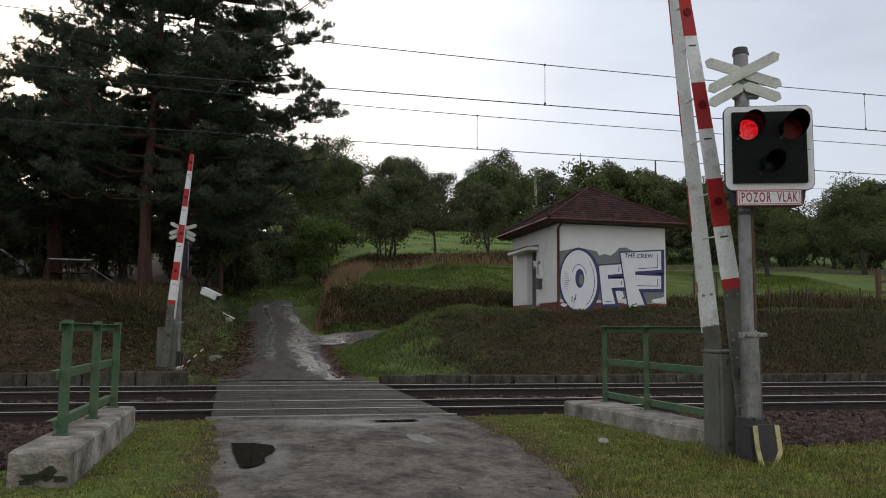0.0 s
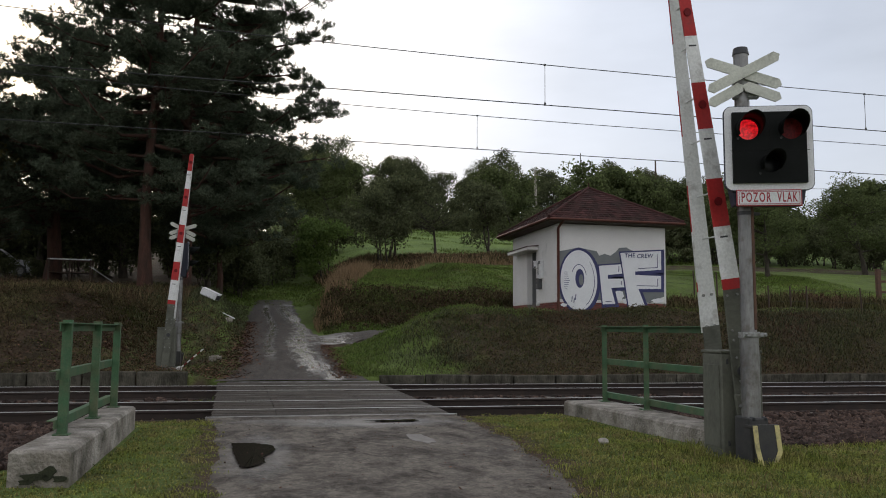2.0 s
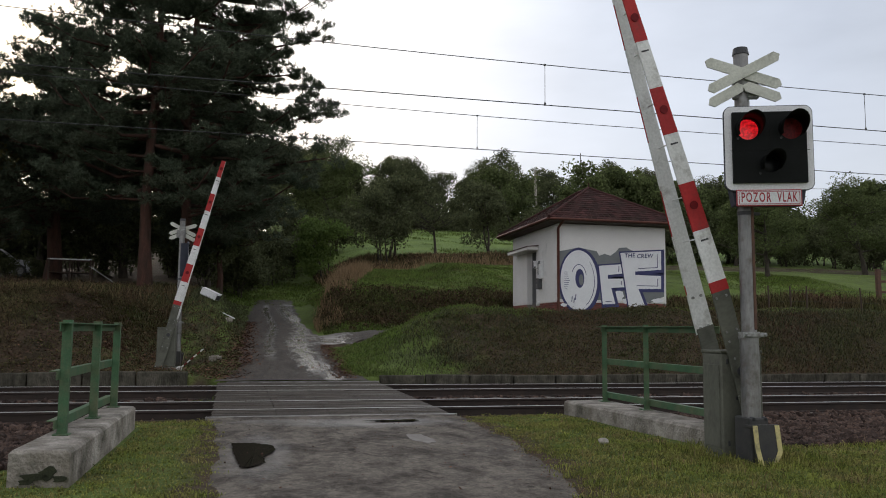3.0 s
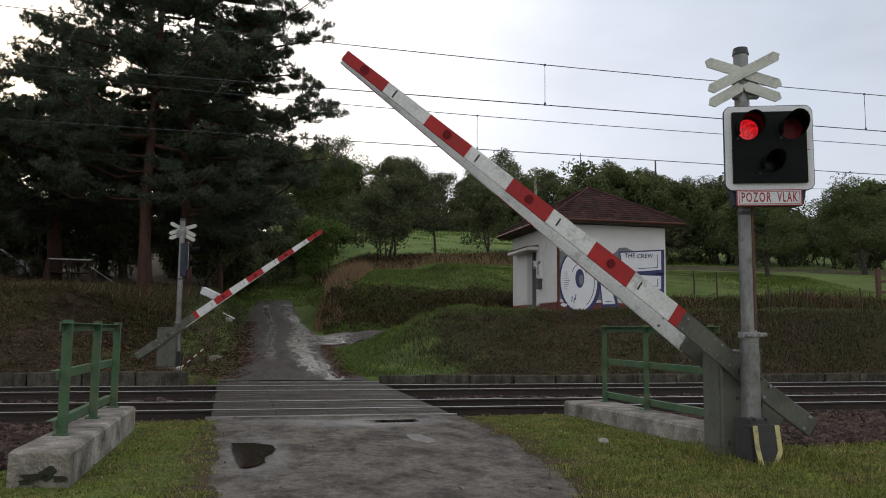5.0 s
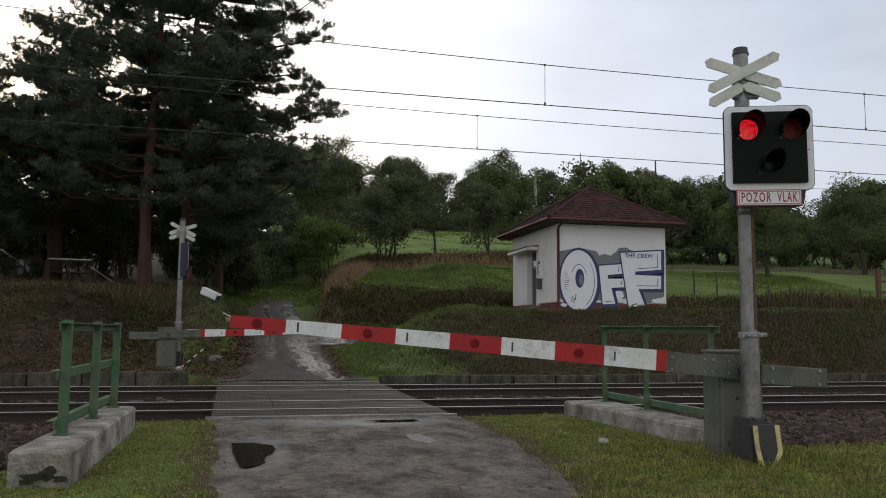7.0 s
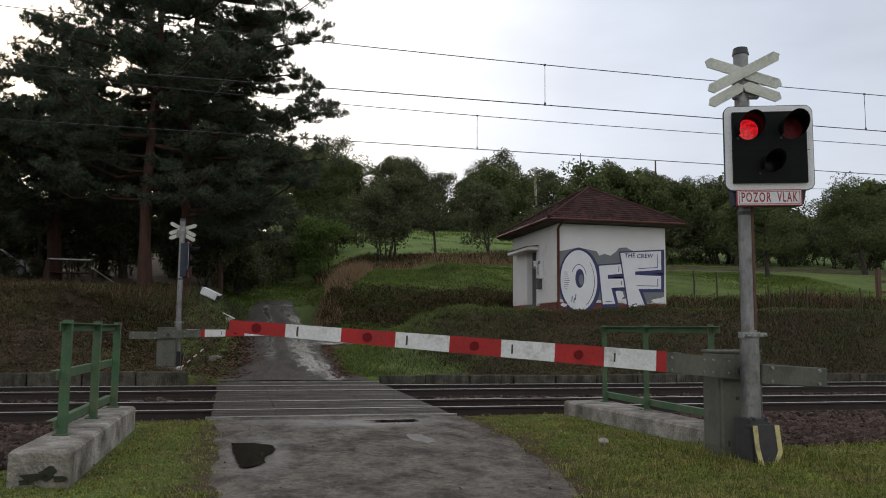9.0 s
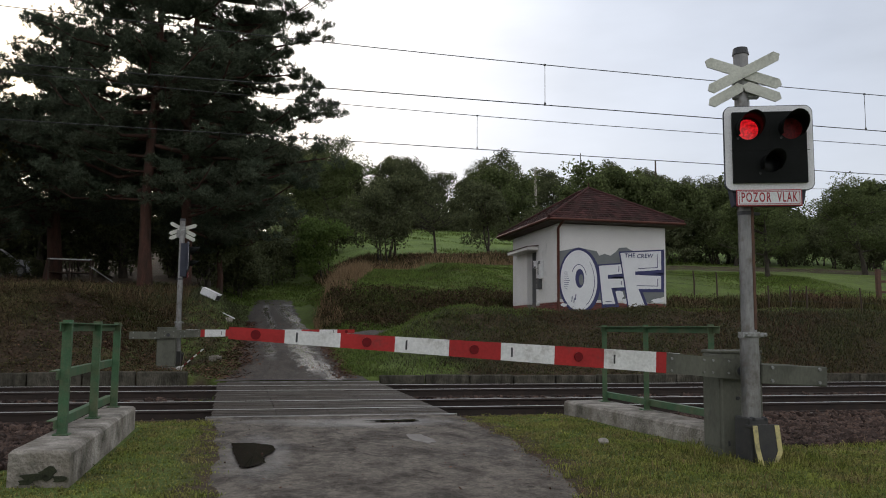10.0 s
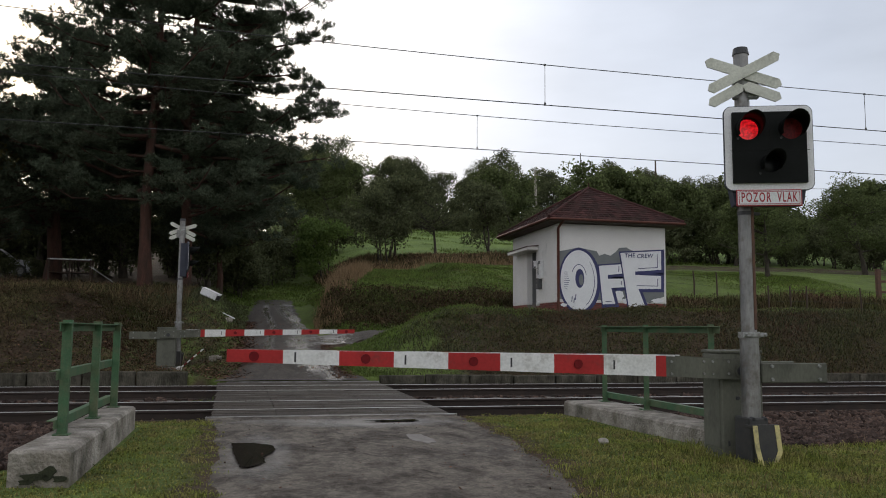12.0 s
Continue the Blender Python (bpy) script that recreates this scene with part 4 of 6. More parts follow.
# ---- the barriers ----
def barrier(m, label, f=1):
    """Drive housing with a boom of two striped boards that turns on it. The boom points along -x of the thing."""
    br = thing("barrier", label, "barrier", m, "the two barriers")
    part("drive_housing", Geo().box((0.12, 0, 0.535), (0.48, 0.36, 1.044), 0.016), M["green_grey"], br)
    part("housing_lid", Geo().box((0.12, 0, 1.0735), (0.496, 0.376, 0.03), 0.008), M["green_grey"], br)
    part("plinth", Geo().box((0.12, 0, -0.105), (0.56, 0.46, 0.23), 0.01), M["green_grey"], br)
    part("housing_door", Geo().box((-0.126, 0.0, 0.52), (0.012, 0.30, 0.84), 0.004), M["green_grey"], br)
    part("lock", Geo().tube((0.06, -0.18, 0.60), (0.06, -0.192, 0.60), 0.02), M["dark_cap"], br)
    for z in (0.12, 0.95):
        part("hinge", Geo().tube((-0.05, -0.186, z), (-0.05, -0.186, z + 0.05), 0.012, n=8), M["dark_cap"], br)
    PZ, PX = 0.88, 0.06
    part("shaft", Geo().tube((PX, -0.30, PZ), (PX, 0.30, PZ), 0.05, n=16), M["dark_cap"], br)
    # the boom, in its own space: pivot at the origin, reaching along -x
    mid_z = lambda r: 0.05 + (r - 0.84) * 0.0211
    half = lambda r: 0.103 - (r - 0.84) * 0.0113
    side = lambda r: 0.235 - (r - 0.84) * (0.19 / 4.26)
    arm = Geo()
    for y, r in ((-0.24 * f, 0.86), (0.24 * f, 0.46)):
        arm.prism([(-r, mid_z(r) - 0.100), (0.24, -0.10), (0.24, 0.105), (-r, mid_z(r) + 0.100)], y - 0.011, y + 0.011)
    arm.box((0.16, 0, 0.02), (0.05, 0.46, 0.13), 0.005)
    boom = part("boom", arm, M["green_grey"], br, m=pose(PX, 0, PZ))
    for y, w in ((-0.25, -1), (0.25, 1)):
        for x in (-0.78, -0.42, -0.32, -0.14, 0.1):
            for z in (-0.045, 0.075):
                part("bolt", Geo().tube((x, y, z + 0.02), (x, y + w * 0.014, z + 0.02), 0.013, n=6), M["bracket"], boom)
    for y in (-0.262, 0.262):
        part("counterweight", Geo().box((0.615, y, -0.02), (0.78, 0.04, 0.205), 0.01), M["green_grey"], boom)
    for x in (0.34, 0.9):
        for z in (-0.085, 0.05):
            part("bolt", Geo().tube((x, -0.28 * f, z), (x, -0.302 * f, z), 0.018, n=6), M["bracket"], boom)
    low = [(-r, f * (side(r) - 0.004 + o), mid_z(r) + z) for r in (0.40, 0.845) for z in (-half(r), half(r)) for o in (0, 0.022)]
    part("rear_board", Geo().add(low, [(0, 1, 3, 2), (4, 6, 7, 5), (0, 4, 5, 1), (2, 3, 7, 6), (0, 2, 6, 4), (1, 5, 7, 3)]), M["white_paint"], boom, "white lower end of the rear board")
    for r, z in ((0.46, -0.01), (0.46, 0.09), (0.80, 0.0), (0.80, 0.10)):
        part("board_bolt", Geo().tube((-r, (side(r) - 0.020) * f, z), (-r, side(r) * f, z), 0.016, n=8), M["bracket"], boom)
    marks = [0.84, 0.95, 1.50, 2.01, 2.55, 3.06, 3.58, 4.09, 4.60, 5.10]
    fs = [(0, 1, 3, 2), (4, 6, 7, 5), (0, 4, 5, 1), (2, 3, 7, 6), (0, 2, 6, 4), (1, 5, 7, 3)]
    for i, (a, b) in enumerate(zip(marks, marks[1:])):
        red = i % 2 == 0
        for s in (-1, 1):
            vs = [(-r, s * (side(r) + o), mid_z(r) + z) for r in (a, b) for z in (-half(r), half(r)) for o in (0.0, 0.02)]
            part("stripe", Geo().add(vs, fs), M["red_paint"] if red else M["white_paint"], boom)
            inn = [(-r, s * (side(r) - 0.004 + o), mid_z(r) + z) for r in (a, b) for z in (-half(r) + 0.002, half(r) - 0.002) for o in (0, 0.003)]
            part("board_back", Geo().add(inn, fs), M["white_paint"], boom, "white back of the board")
        mid = (a + b) / 2 + 0.01
        if red and b - a > 0.3:
            for s in (-1, 1):
                y = s * (side(mid) + 0.02)
                part("reflector", Geo().tube((-mid, y, mid_z(mid)), (-mid, y + s * 0.012, mid_z(mid)), 0.045, n=20), M["red_dark"], boom)
        if b - a > 0.3:
            r = b - 0.09 if not red else mid + 0.11
            part("bracket", Geo().box((-r, 0, mid_z(r) + 0.02), (0.014, 2 * side(r), 0.022), 0.003), M["white_paint"], boom)
            if i in (1, 3, 7, 5):
                part("slot", Geo().box((-r + 0.02, -f * (side(r) + 0.021), mid_z(r)), (0.018, 0.006, 0.09), 0.002), M["dark_cap"], boom)
    part("shaft_hub", Geo().tube((0, -0.265, 0), (0, 0.265, 0), 0.07, n=18), M["green_grey"], boom)
    return br, boom


near_barrier, near_boom = barrier(pose(4.78, 7.56, 0.0), "grey-green barrier drive with red and white boom beside the road")
far_barrier, far_boom = barrier(pose(-2.29, 23.15, 0.22, 0, 0, 180), "grey-green barrier drive with red and white boom across the tracks", -1)


# ---- the warning signals ----
def cross_arm(w, t=0.02, hgt=0.115):
    h = hgt / 2
    c = 0.05
    return Geo().prism([(-w / 2, -h + c), (-w / 2 + c * 0.8, -h), (w / 2 - c * 0.8, -h), (w / 2, -h + c), (w / 2, h - c), (w / 2 - c * 0.8, h), (-w / 2 + c * 0.8, h), (-w / 2, h - c)], -t / 2, t / 2)


def rounded(w, h, r, n=6):
    out = []
    for cx, cz, a0 in ((w / 2 - r, -h / 2 + r, -90), (w / 2 - r, h / 2 - r, 0), (-w / 2 + r, h / 2 - r, 90), (-w / 2 + r, -h / 2 + r, 180)):
        for k in range(n + 1):
            a = radians(a0 + 90 * k / n)
            out.append((cx + r * math.cos(a), cz + r * math.sin(a)))
    return out


def visor(r, length, n=28, t=0.004):
    """A hood over the top and sides of a lamp, longer above."""
    g = Geo()
    vs = []
    span = radians(250)
    for i in range(n + 1):
        a = math.pi / 2 - span / 2 + span * i / n
        k = 0.35 + 0.65 * max(0.0, math.cos((a - math.pi / 2) * 0.75))
        for rr, y in ((r, 0), (r + t, 0), (r + t, -length * k), (r, -length * k)):
            vs.append((rr * math.cos(a), y, rr * math.sin(a)))
    fs = []
    for i in range(n):
        for k in range(4):
            fs.append((i * 4 + k, i * 4 + (k + 1) % 4, i * 4 + 4 + (k + 1) % 4, i * 4 + 4 + k))
    fs += [(0, 1, 2, 3), tuple(4 * n + k for k in (3, 2, 1, 0))]
    return g.add(vs, fs, 0, True)


def lens(r, depth, n=24, rings=4):
    """A shallow dome facing -y."""
    vs, fs = [(0, -depth, 0)], []
    for k in range(1, rings + 1):
        q = k / rings
        vs += [(r * q * math.cos(2 * math.pi * i / n), -depth * (1 - q * q), r * q * math.sin(2 * math.pi * i / n)) for i in range(n)]
    fs += [(0, 1 + i, 1 + (i + 1) % n) for i in range(n)]
    for k in range(rings - 1):
        a = 1 + k * n
        fs += [(a + i, a + (i + 1) % n, a + n + (i + 1) % n, a + n + i) for i in range(n)]
    return Geo().add(vs, fs, 0, True)


def lamp_face(cell, y0, y1, n=32):
    """A section of black panel with one round hole for its lamp."""
    (x0, x1, z0, z1), (cx, cz, r) = cell
    ring, rim = [], []
    for i in range(n):
        a = 2 * math.pi * i / n + math.pi / n
        ca, sa = math.cos(a), math.sin(a)
        ring.append((cx + r * ca, cz + r * sa))
        k = min(((x1 - cx) / ca if ca > 0 else (x0 - cx) / ca) if abs(ca) > 1e-6 else 9, ((z1 - cz) / sa if sa > 0 else (z0 - cz) / sa) if abs(sa) > 1e-6 else 9)
        rim.append((cx + k * ca, cz + k * sa))
    for q, qz in ((x0, z0), (x1, z0), (x1, z1), (x0, z1)):
        j = min(range(n), key=lambda t: (rim[t][0] - q) ** 2 + (rim[t][1] - qz) ** 2)
        rim[j] = (q, qz)
    vs = [(x, y0, z) for x, z in ring] + [(x, y0, z) for x, z in rim] + [(x, y1, z) for x, z in ring]
    return Geo().add(vs, [(i, (i + 1) % n, n + (i + 1) % n, n + i) for i in range(n)] + [(i, (i + 1) % n, 2 * n + (i + 1) % n, 2 * n + i) for i in range(n)])


def signal(m, label, turn, board_turn):
    """Mast with warning crosses, lamp board with three lamps and a text plate; cross and board face -y, turned by some degrees."""
    sg = thing("warning_signal", label, "signal", m, "the two warning signals")
    part("mast", Geo().tube((0, 0, 0.40), (0, 0, 1.27), 0.092, 0.092, 28).tube((0, 0, 1.25), (0, 0, 4.15), 0.074, 0.074, 28), M["galv"], sg)
    part("mast_cap", Geo().tube((0, 0, 4.15), (0, 0, 4.22), 0.084, 0.072, 20), M["dark_cap"], sg)
    part("clamp", Geo().tube((0, 0, 1.22), (0, 0, 1.28), 0.104, 0.104, 28).box((0.0, -0.10, 1.25), (0.26, 0.03, 0.045), 0.006).tube((-0.1, -0.10, 1.25), (-0.1, -0.14, 1.25), 0.015, n=6).tube((0.1, -0.10, 1.25), (0.1, -0.14, 1.25), 0.015, n=6), M["bracket"], sg)
    part("cable_strip", Geo().box((0.03, -0.074, 1.95), (0.030, 0.014, 1.30), 0.005), M["rust"], sg, "rusty cable strip down the mast")
    rot = pose(0, 0, 0, 0, 0, turn)
    part("cross_bracket", Geo().tube((0, 0, 3.80), (0, 0, 3.98), 0.088, 0.088, 20).box((0.03, -0.03, 3.78), (0.26, 0.06, 0.22), 0.01), M["bracket"], sg, m=rot)
    for a, y in ((20, -0.10), (-27, -0.122)):
        part("cross_arm", cross_arm(0.80, hgt=0.105), M["cross_white"], sg, m=rot @ pose(-0.005, y, 3.925, 0, a, 0))
    for s, a in ((-1, -29), (1, 22)):
        part("cross_arm", cross_arm(0.40, hgt=0.105), M["cross_white"], sg, m=rot @ pose(0.0 + s * 0.178, -0.10, 3.71 + (-0.012 if s < 0 else 0.012), 0, a, 0))
    br_ = pose(0, 0, 0, 0, 0, board_turn)
    bx = br_ @ pose(0.20, -0.17, 3.12)
    W, H = 0.85, 0.855
    board = part("lamp_board", Geo().prism(rounded(W, H, 0.075), -0.015, 0.015), M["sign_white"], sg, "black lamp board with a white rounded border", m=bx)
    part("board_rim", Geo().prism(rounded(W + 0.014, H + 0.014, 0.08), -0.008, 0.025), M["blue_grey"], board)
    hw, hh = 0.355, 0.36
    cells = [((-hw, 0.0, -0.035, hh), (-0.205, 0.185, 0.108)), ((0.0, hw, -0.035, hh), (0.21, 0.185, 0.108)), ((-hw, hw, -hh, -0.035), (0.0, -0.175, 0.085))]
    for cell in cells:
        part("black_panel", lamp_face(cell, -0.055, -0.016), M["black_board"], board)
    for c, w, h in (((0, -hh), 2 * hw, 0.002), ((0, hh), 2 * hw, 0.002), ((-hw, 0), 0.002, 2 * hh), ((hw, 0), 0.002, 2 * hh)):
        part("panel_edge", Geo().box((c[0], -0.0355, c[1]), (w, 0.039, h)), M["black_board"], board)
    part("housing", Geo().prism([(-0.36, -0.40), (-0.33, -0.57), (0.33, -0.57), (0.36, -0.40), (0.36, 0.38), (-0.36, 0.38)], 0.026, 0.20), M["blue_grey"], board, "dark blue-grey lamp housing")
    part("seam", Geo().box((0, -0.0565, -0.035), (0.76, 0.004, 0.005)).box((0.0, -0.0565, 0.16), (0.005, 0.004, 0.38)), M["black_board"], board)
    flaps = []
    for x, z, r, kind in ((-0.205, 0.185, 0.108, "red"), (0.21, 0.185, 0.108, "red"), (0.0, -0.175, 0.085, "white")):
        part("visor", visor(r + 0.010, 0.29), M["black_board"], board, "black hood over the lamp", m=pose(x, -0.054, z))
        if kind == "red":
            part("lamp", lens(r + 0.004, 0.004), M["lamp_on"], board, "red warning lamp", m=pose(x, -0.0155, z))
            # added cover in unlit red: stands in for the lamp switching off
            fl = part("shutter", lens(0.112, 0.003), M["lamp_dim"], board, "added dark red disc that covers the lamp while it is off")
            fl.data.transform(Matrix.Translation((0, 0, 0.17)))
            flaps.append((fl, x, z))
        else:
            part("lamp", lens(r + 0.004, 0.02), M["black_gloss"], board, "unlit dark lens", m=pose(x, -0.017, z))
        part("lamp_bolt", Geo().tube((x - 0.10, -0.054, z - 0.095), (x - 0.10, -0.064, z - 0.095), 0.011, n=10), M["dark_cap"], board)
    plate = part("text_plate", Geo().box((0, 0, 0), (0.63, 0.018, 0.168), 0.005), M["sign_red"], sg, "white plate with red border and lettering", m=br_ @ pose(0.185, -0.19, 2.61))
    part("plate_face", Geo().box((0, -0.010, 0), (0.606, 0.005, 0.144), 0.002), M["sign_white"], plate)
    part("inner_border", Geo().box((0, -0.0128, 0.062), (0.586, 0.002, 0.006)).box((0, -0.0128, -0.062), (0.586, 0.002, 0.006)).box((-0.29, -0.0128, 0), (0.006, 0.002, 0.124)).box((0.29, -0.0128, 0), (0.006, 0.002, 0.124)), M["sign_red"], plate)
    for word, x, w in (("POZOR", -0.128, 0.285), ("VLAK", 0.172, 0.195)):
        tm = text_mesh(word, 0.13, M["sign_red"], 0.001, 1.25)
        xs_ = [v.co.x for v in tm.vertices]
        tm.transform(Matrix.Diagonal((w / (max(xs_) - min(xs_)), 1.05, 1.0, 1.0)))
        part("lettering", tm, None, plate, "red word " + word, m=pose(x, -0.0138, 0, 90, 0, 0))
    part("cable_tie", Geo().tube((0, 0, 2.46), (0, 0, 2.50), 0.08, 0.08, 20).box((0.10, -0.02, 2.48), (0.10, 0.03, 0.03), 0.005), M["dark_cap"], sg)
    # footing with a striped guard
    part("footing", Geo().box((-0.005, 0.0, 0.17), (0.20, 0.28, 0.54), 0.012), M["black_paint"], sg, "black footing box")
    guard = part("guard", Geo().prism([(-0.075, -0.06), (0.085, -0.06), (0.17, 0.10), (0.14, 0.36), (-0.14, 0.36), (-0.11, 0.12)], -0.03, 0.0).box((0.0, 0.09, 0.33), (0.2, 0.2, 0.03), 0.004), M["black_paint"], sg, "black guard plate with yellow warning stripes", m=pose(-0.03, -0.24, 0.03))
    part("yellow_stripe", Geo().prism([(-0.07, -0.055), (-0.02, -0.055), (-0.075, 0.14), (-0.095, 0.355), (-0.145, 0.355), (-0.118, 0.12)], -0.036, -0.029), M["yellow"], guard)
    part("yellow_stripe", Geo().prism([(0.05, -0.055), (0.09, -0.055), (0.172, 0.10), (0.142, 0.355), (0.092, 0.355), (0.122, 0.11)], -0.036, -0.029), M["yellow"], guard)
    for x in (-0.07, 0.06):
        part("foot_bolt", Geo().tube((x, -0.10, 0.43), (x, -0.14, 0.43), 0.024, 0.018, 10), M["dark_cap"], sg)
    return sg, flaps


near_signal, near_flaps = signal(pose(4.82, 7.12, 0.0), "galvanised crossing signal with warning crosses and flashing red lamps", -20, -20)
far_signal, far_flaps = signal(pose(-2.18, 23.75, 0.2, 0, 0, 180), "crossing signal across the tracks seen from behind", 0, -82)


# ---- the signal hut ----
HX0, HX1, HY0, HY1, HZ0, HZ1 = 10.31, 14.53, 26.42, 31.48, 2.0, 5.14


def f_outline(x, z, w, h, t, stem, mid):
    return [(x, z), (x + stem, z - 0.02), (x + stem + 0.02, z + mid - t), (x + w * 0.86, z + mid - t), (x + w * 0.90, z + mid), (x + stem, z + mid),
            (x + stem, z + h - t), (x + w, z + h - t), (x + w, z + h), (x - 0.06, z + h)]


def grow(pts, d):
    """The outline pushed outwards by d."""
    n = len(pts)
    area = sum(pts[i][0] * pts[(i + 1) % n][1] - pts[(i + 1) % n][0] * pts[i][1] for i in range(n))
    s = 1 if area > 0 else -1
    out = []
    for i in range(n):
        a, b, c = Vector(pts[i - 1]), Vector(pts[i]), Vector(pts[(i + 1) % n])
        e1, e2 = (b - a).normalized(), (c - b).normalized()
        n1, n2 = Vector((e1.y, -e1.x)) * s, Vector((e2.y, -e2.x)) * s
        k = (n1 + n2)
        k = k / max(0.35, k.length_squared / 2)
        out.append((b.x + k.x * d, b.y + k.y * d))
    return out


def oval(cx, cz, rx, rz, n=40, lean=0.0):
    return [(cx + rx * math.cos(2 * math.pi * i / n) + lean * math.sin(2 * math.pi * i / n), cz + rz * math.sin(2 * math.pi * i / n)) for i in range(n)]


def blob(cx, cz, rx, rz, seed, n=44):
    r = random.Random(seed)
    ph = [r.uniform(0, 6.28) for _ in range(3)]
    return [(cx + rx * (1 + 0.10 * math.sin(5 * a + ph[0]) + 0.06 * math.sin(9 * a + ph[1])) * math.cos(a), cz + rz * (1 + 0.16 * math.sin(4 * a + ph[2]) + 0.08 * math.sin(7 * a + ph[1])) * math.sin(a)) for a in (2 * math.pi * i / n for i in range(n))]


def build_hut():
    hut = thing("signal_hut", "small white plastered hut with brick base and brown hipped roof", "hut", pose(0, 0, 0))
    W, D, H = HX1 - HX0, HY1 - HY0, HZ1 - HZ0
    t = 0.3
    base = 0.34
    zw = HZ0 + base
    # walls in plaster, the side wall open for the door niche
    part("wall", Geo().box(((HX0 + HX1) / 2, HY0 + t / 2, (zw + HZ1) / 2), (W, t, HZ1 - zw), 0.012), M["plaster"], hut)
    part("wall", Geo().box(((HX0 + HX1) / 2, HY1 - t / 2, (zw + HZ1) / 2), (W, t, HZ1 - zw), 0.012), M["plaster"], hut)
    part("wall", Geo().box((HX1 - t / 2, (HY0 + HY1) / 2, (zw + HZ1) / 2), (t, D - 2 * t - 0.01, HZ1 - zw), 0.012), M["plaster"], hut)
    y1, y2, dz = HY0 + 2.23, HY0 + 3.27, HZ0 + 2.38
    g = Geo().box((HX0 + t / 2, (HY0 + t + y1) / 2, (zw + HZ1) / 2), (t, y1 - HY0 - t - 0.006, HZ1 - zw), 0.012)
    g.box((HX0 + t / 2, (y2 + HY1 - t) / 2, (zw + HZ1) / 2), (t, HY1 - t - y2 - 0.006, HZ1 - zw), 0.012)
    g.box((HX0 + t / 2, (y1 + y2) / 2, (dz + HZ1) / 2), (t, y2 - y1 + 0.02, HZ1 - dz), 0.0)
    part("wall", g, M["plaster"], hut)
    # porch wall and canopy by the door
    part("canopy", Geo().box((HX0 - 0.22, (y1 + y2) / 2 + 0.45, dz + 0.06), (0.44, 2.5, 0.13), 0.012), M["plaster"], hut)
    part("canopy_cover", Geo().box((HX0 - 0.22, (y1 + y2) / 2 + 0.45, dz + 0.145), (0.50, 2.56, 0.03), 0.008, Matrix.Rotation(radians(-6), 3, "Y")), M["eave"], hut)
    door = part("door", Geo().box((HX0 + 0.24, (y1 + y2) / 2, (HZ0 + 0.12 + dz) / 2), (0.05, y2 - y1 - 0.01, dz - HZ0 - 0.12), 0.004), M["door"], hut, "dark grey metal door in a niche")
    part("door_handle", Geo().box((HX0 + 0.20, y1 + 0.18, HZ0 + 1.15), (0.04, 0.12, 0.03), 0.006), M["bracket"], door)
    # boxes on the side wall
    for y, z, w, h, mt in ((HY0 + 1.55, HZ0 + 1.60, 0.32, 0.68, "sign_white"), (HY0 + 1.95, HZ0 + 1.80, 0.22, 0.26, "sign_white"), (HY0 + 2.15, HZ0 + 1.83, 0.12, 0.28, "sign_white"), (HY0 + 1.7, HZ0 + 1.08, 0.26, 0.42, "door")):
        part("wall_box", Geo().box((HX0 - 0.07, y, z), (0.14, w, h), 0.012), M[mt], hut)
    for y, z, w, h in ((HY0 + 1.50, HZ0 + 1.86, 0.16, 0.10), (HY0 + 1.62, HZ0 + 1.62, 0.05, 0.46), (HY0 + 1.96, HZ0 + 1.72, 0.14, 0.06), (HY0 + 2.15, HZ0 + 1.80, 0.05, 0.26)):
        part("fitting", Geo().box((HX0 - 0.145, y, z), (0.02, w, h), 0.004), M["door"], hut, "dark fitting on the white wall box")
    part("cable", Geo().tube((HX0 - 0.05, HY0 + 1.62, HZ0 + 0.9), (HX0 - 0.05, HY0 + 1.62, HZ0 + 1.5), 0.03, n=8), M["door"], hut)
    part("vent_pipe", Geo().tube((HX0 + 0.02, HY0 + 1.9, HZ0 + 0.33), (HX0 - 0.1, HY0 + 1.9, HZ0 + 0.33), 0.09, n=12), M["sign_white"], hut)
    # brick base: core and bricks
    part("base_core", Geo().box(((HX0 + HX1) / 2, (HY0 + HY1) / 2, HZ0 + base / 2 - 0.25), (W - 0.02, D - 0.02, base + 0.48), 0.0), M["mortar"], hut)
    bl, bh = 0.24, 0.072
    bm1 = Geo().box((0, 0, 0), (bl - 0.014, 0.03, bh - 0.012), 0.003).mesh("brick", M["brick"])
    bm2 = Geo().box((0, 0, 0), (0.03, bl - 0.014, bh - 0.012), 0.003).mesh("brick", M["brick"])
    for r in range(6):
        z = HZ0 + base - bh * (r + 0.5)
        n = int(W / bl)
        for k in range(n):
            x = HX0 + (k + 0.5 + (0.5 if r % 2 else 0)) * bl
            if x < HX1 - 0.06:
                part("brick", bm1, None, hut, m=pose(x, HY0 + 0.0, z))
        for k in range(int(D / bl)):
            y = HY0 + (k + 0.5 + (0.5 if r % 2 else 0)) * bl
            if y < HY1 - 0.06 and not (y1 < y < y2):
                part("brick", bm2, None, hut, m=pose(HX0 + 0.0, y, z))
    # hipped roof: deck, soffit, gutter and courses of shingles
    o = 0.50
    x0, x1, ya, yb, ze = HX0 - o, HX1 + o, HY0 - o, HY1 + o, HZ1 + 0.02
    xm = (x0 + x1) / 2
    rise = 1.58
    half = (x1 - x0) / 2
    ya2, yb2 = ya + half * 0.98, yb - half * 0.98
    top = ze + rise + 0.12
    cor = [(x0, ya), (x1, ya), (x1, yb), (x0, yb)]
    g = Geo()
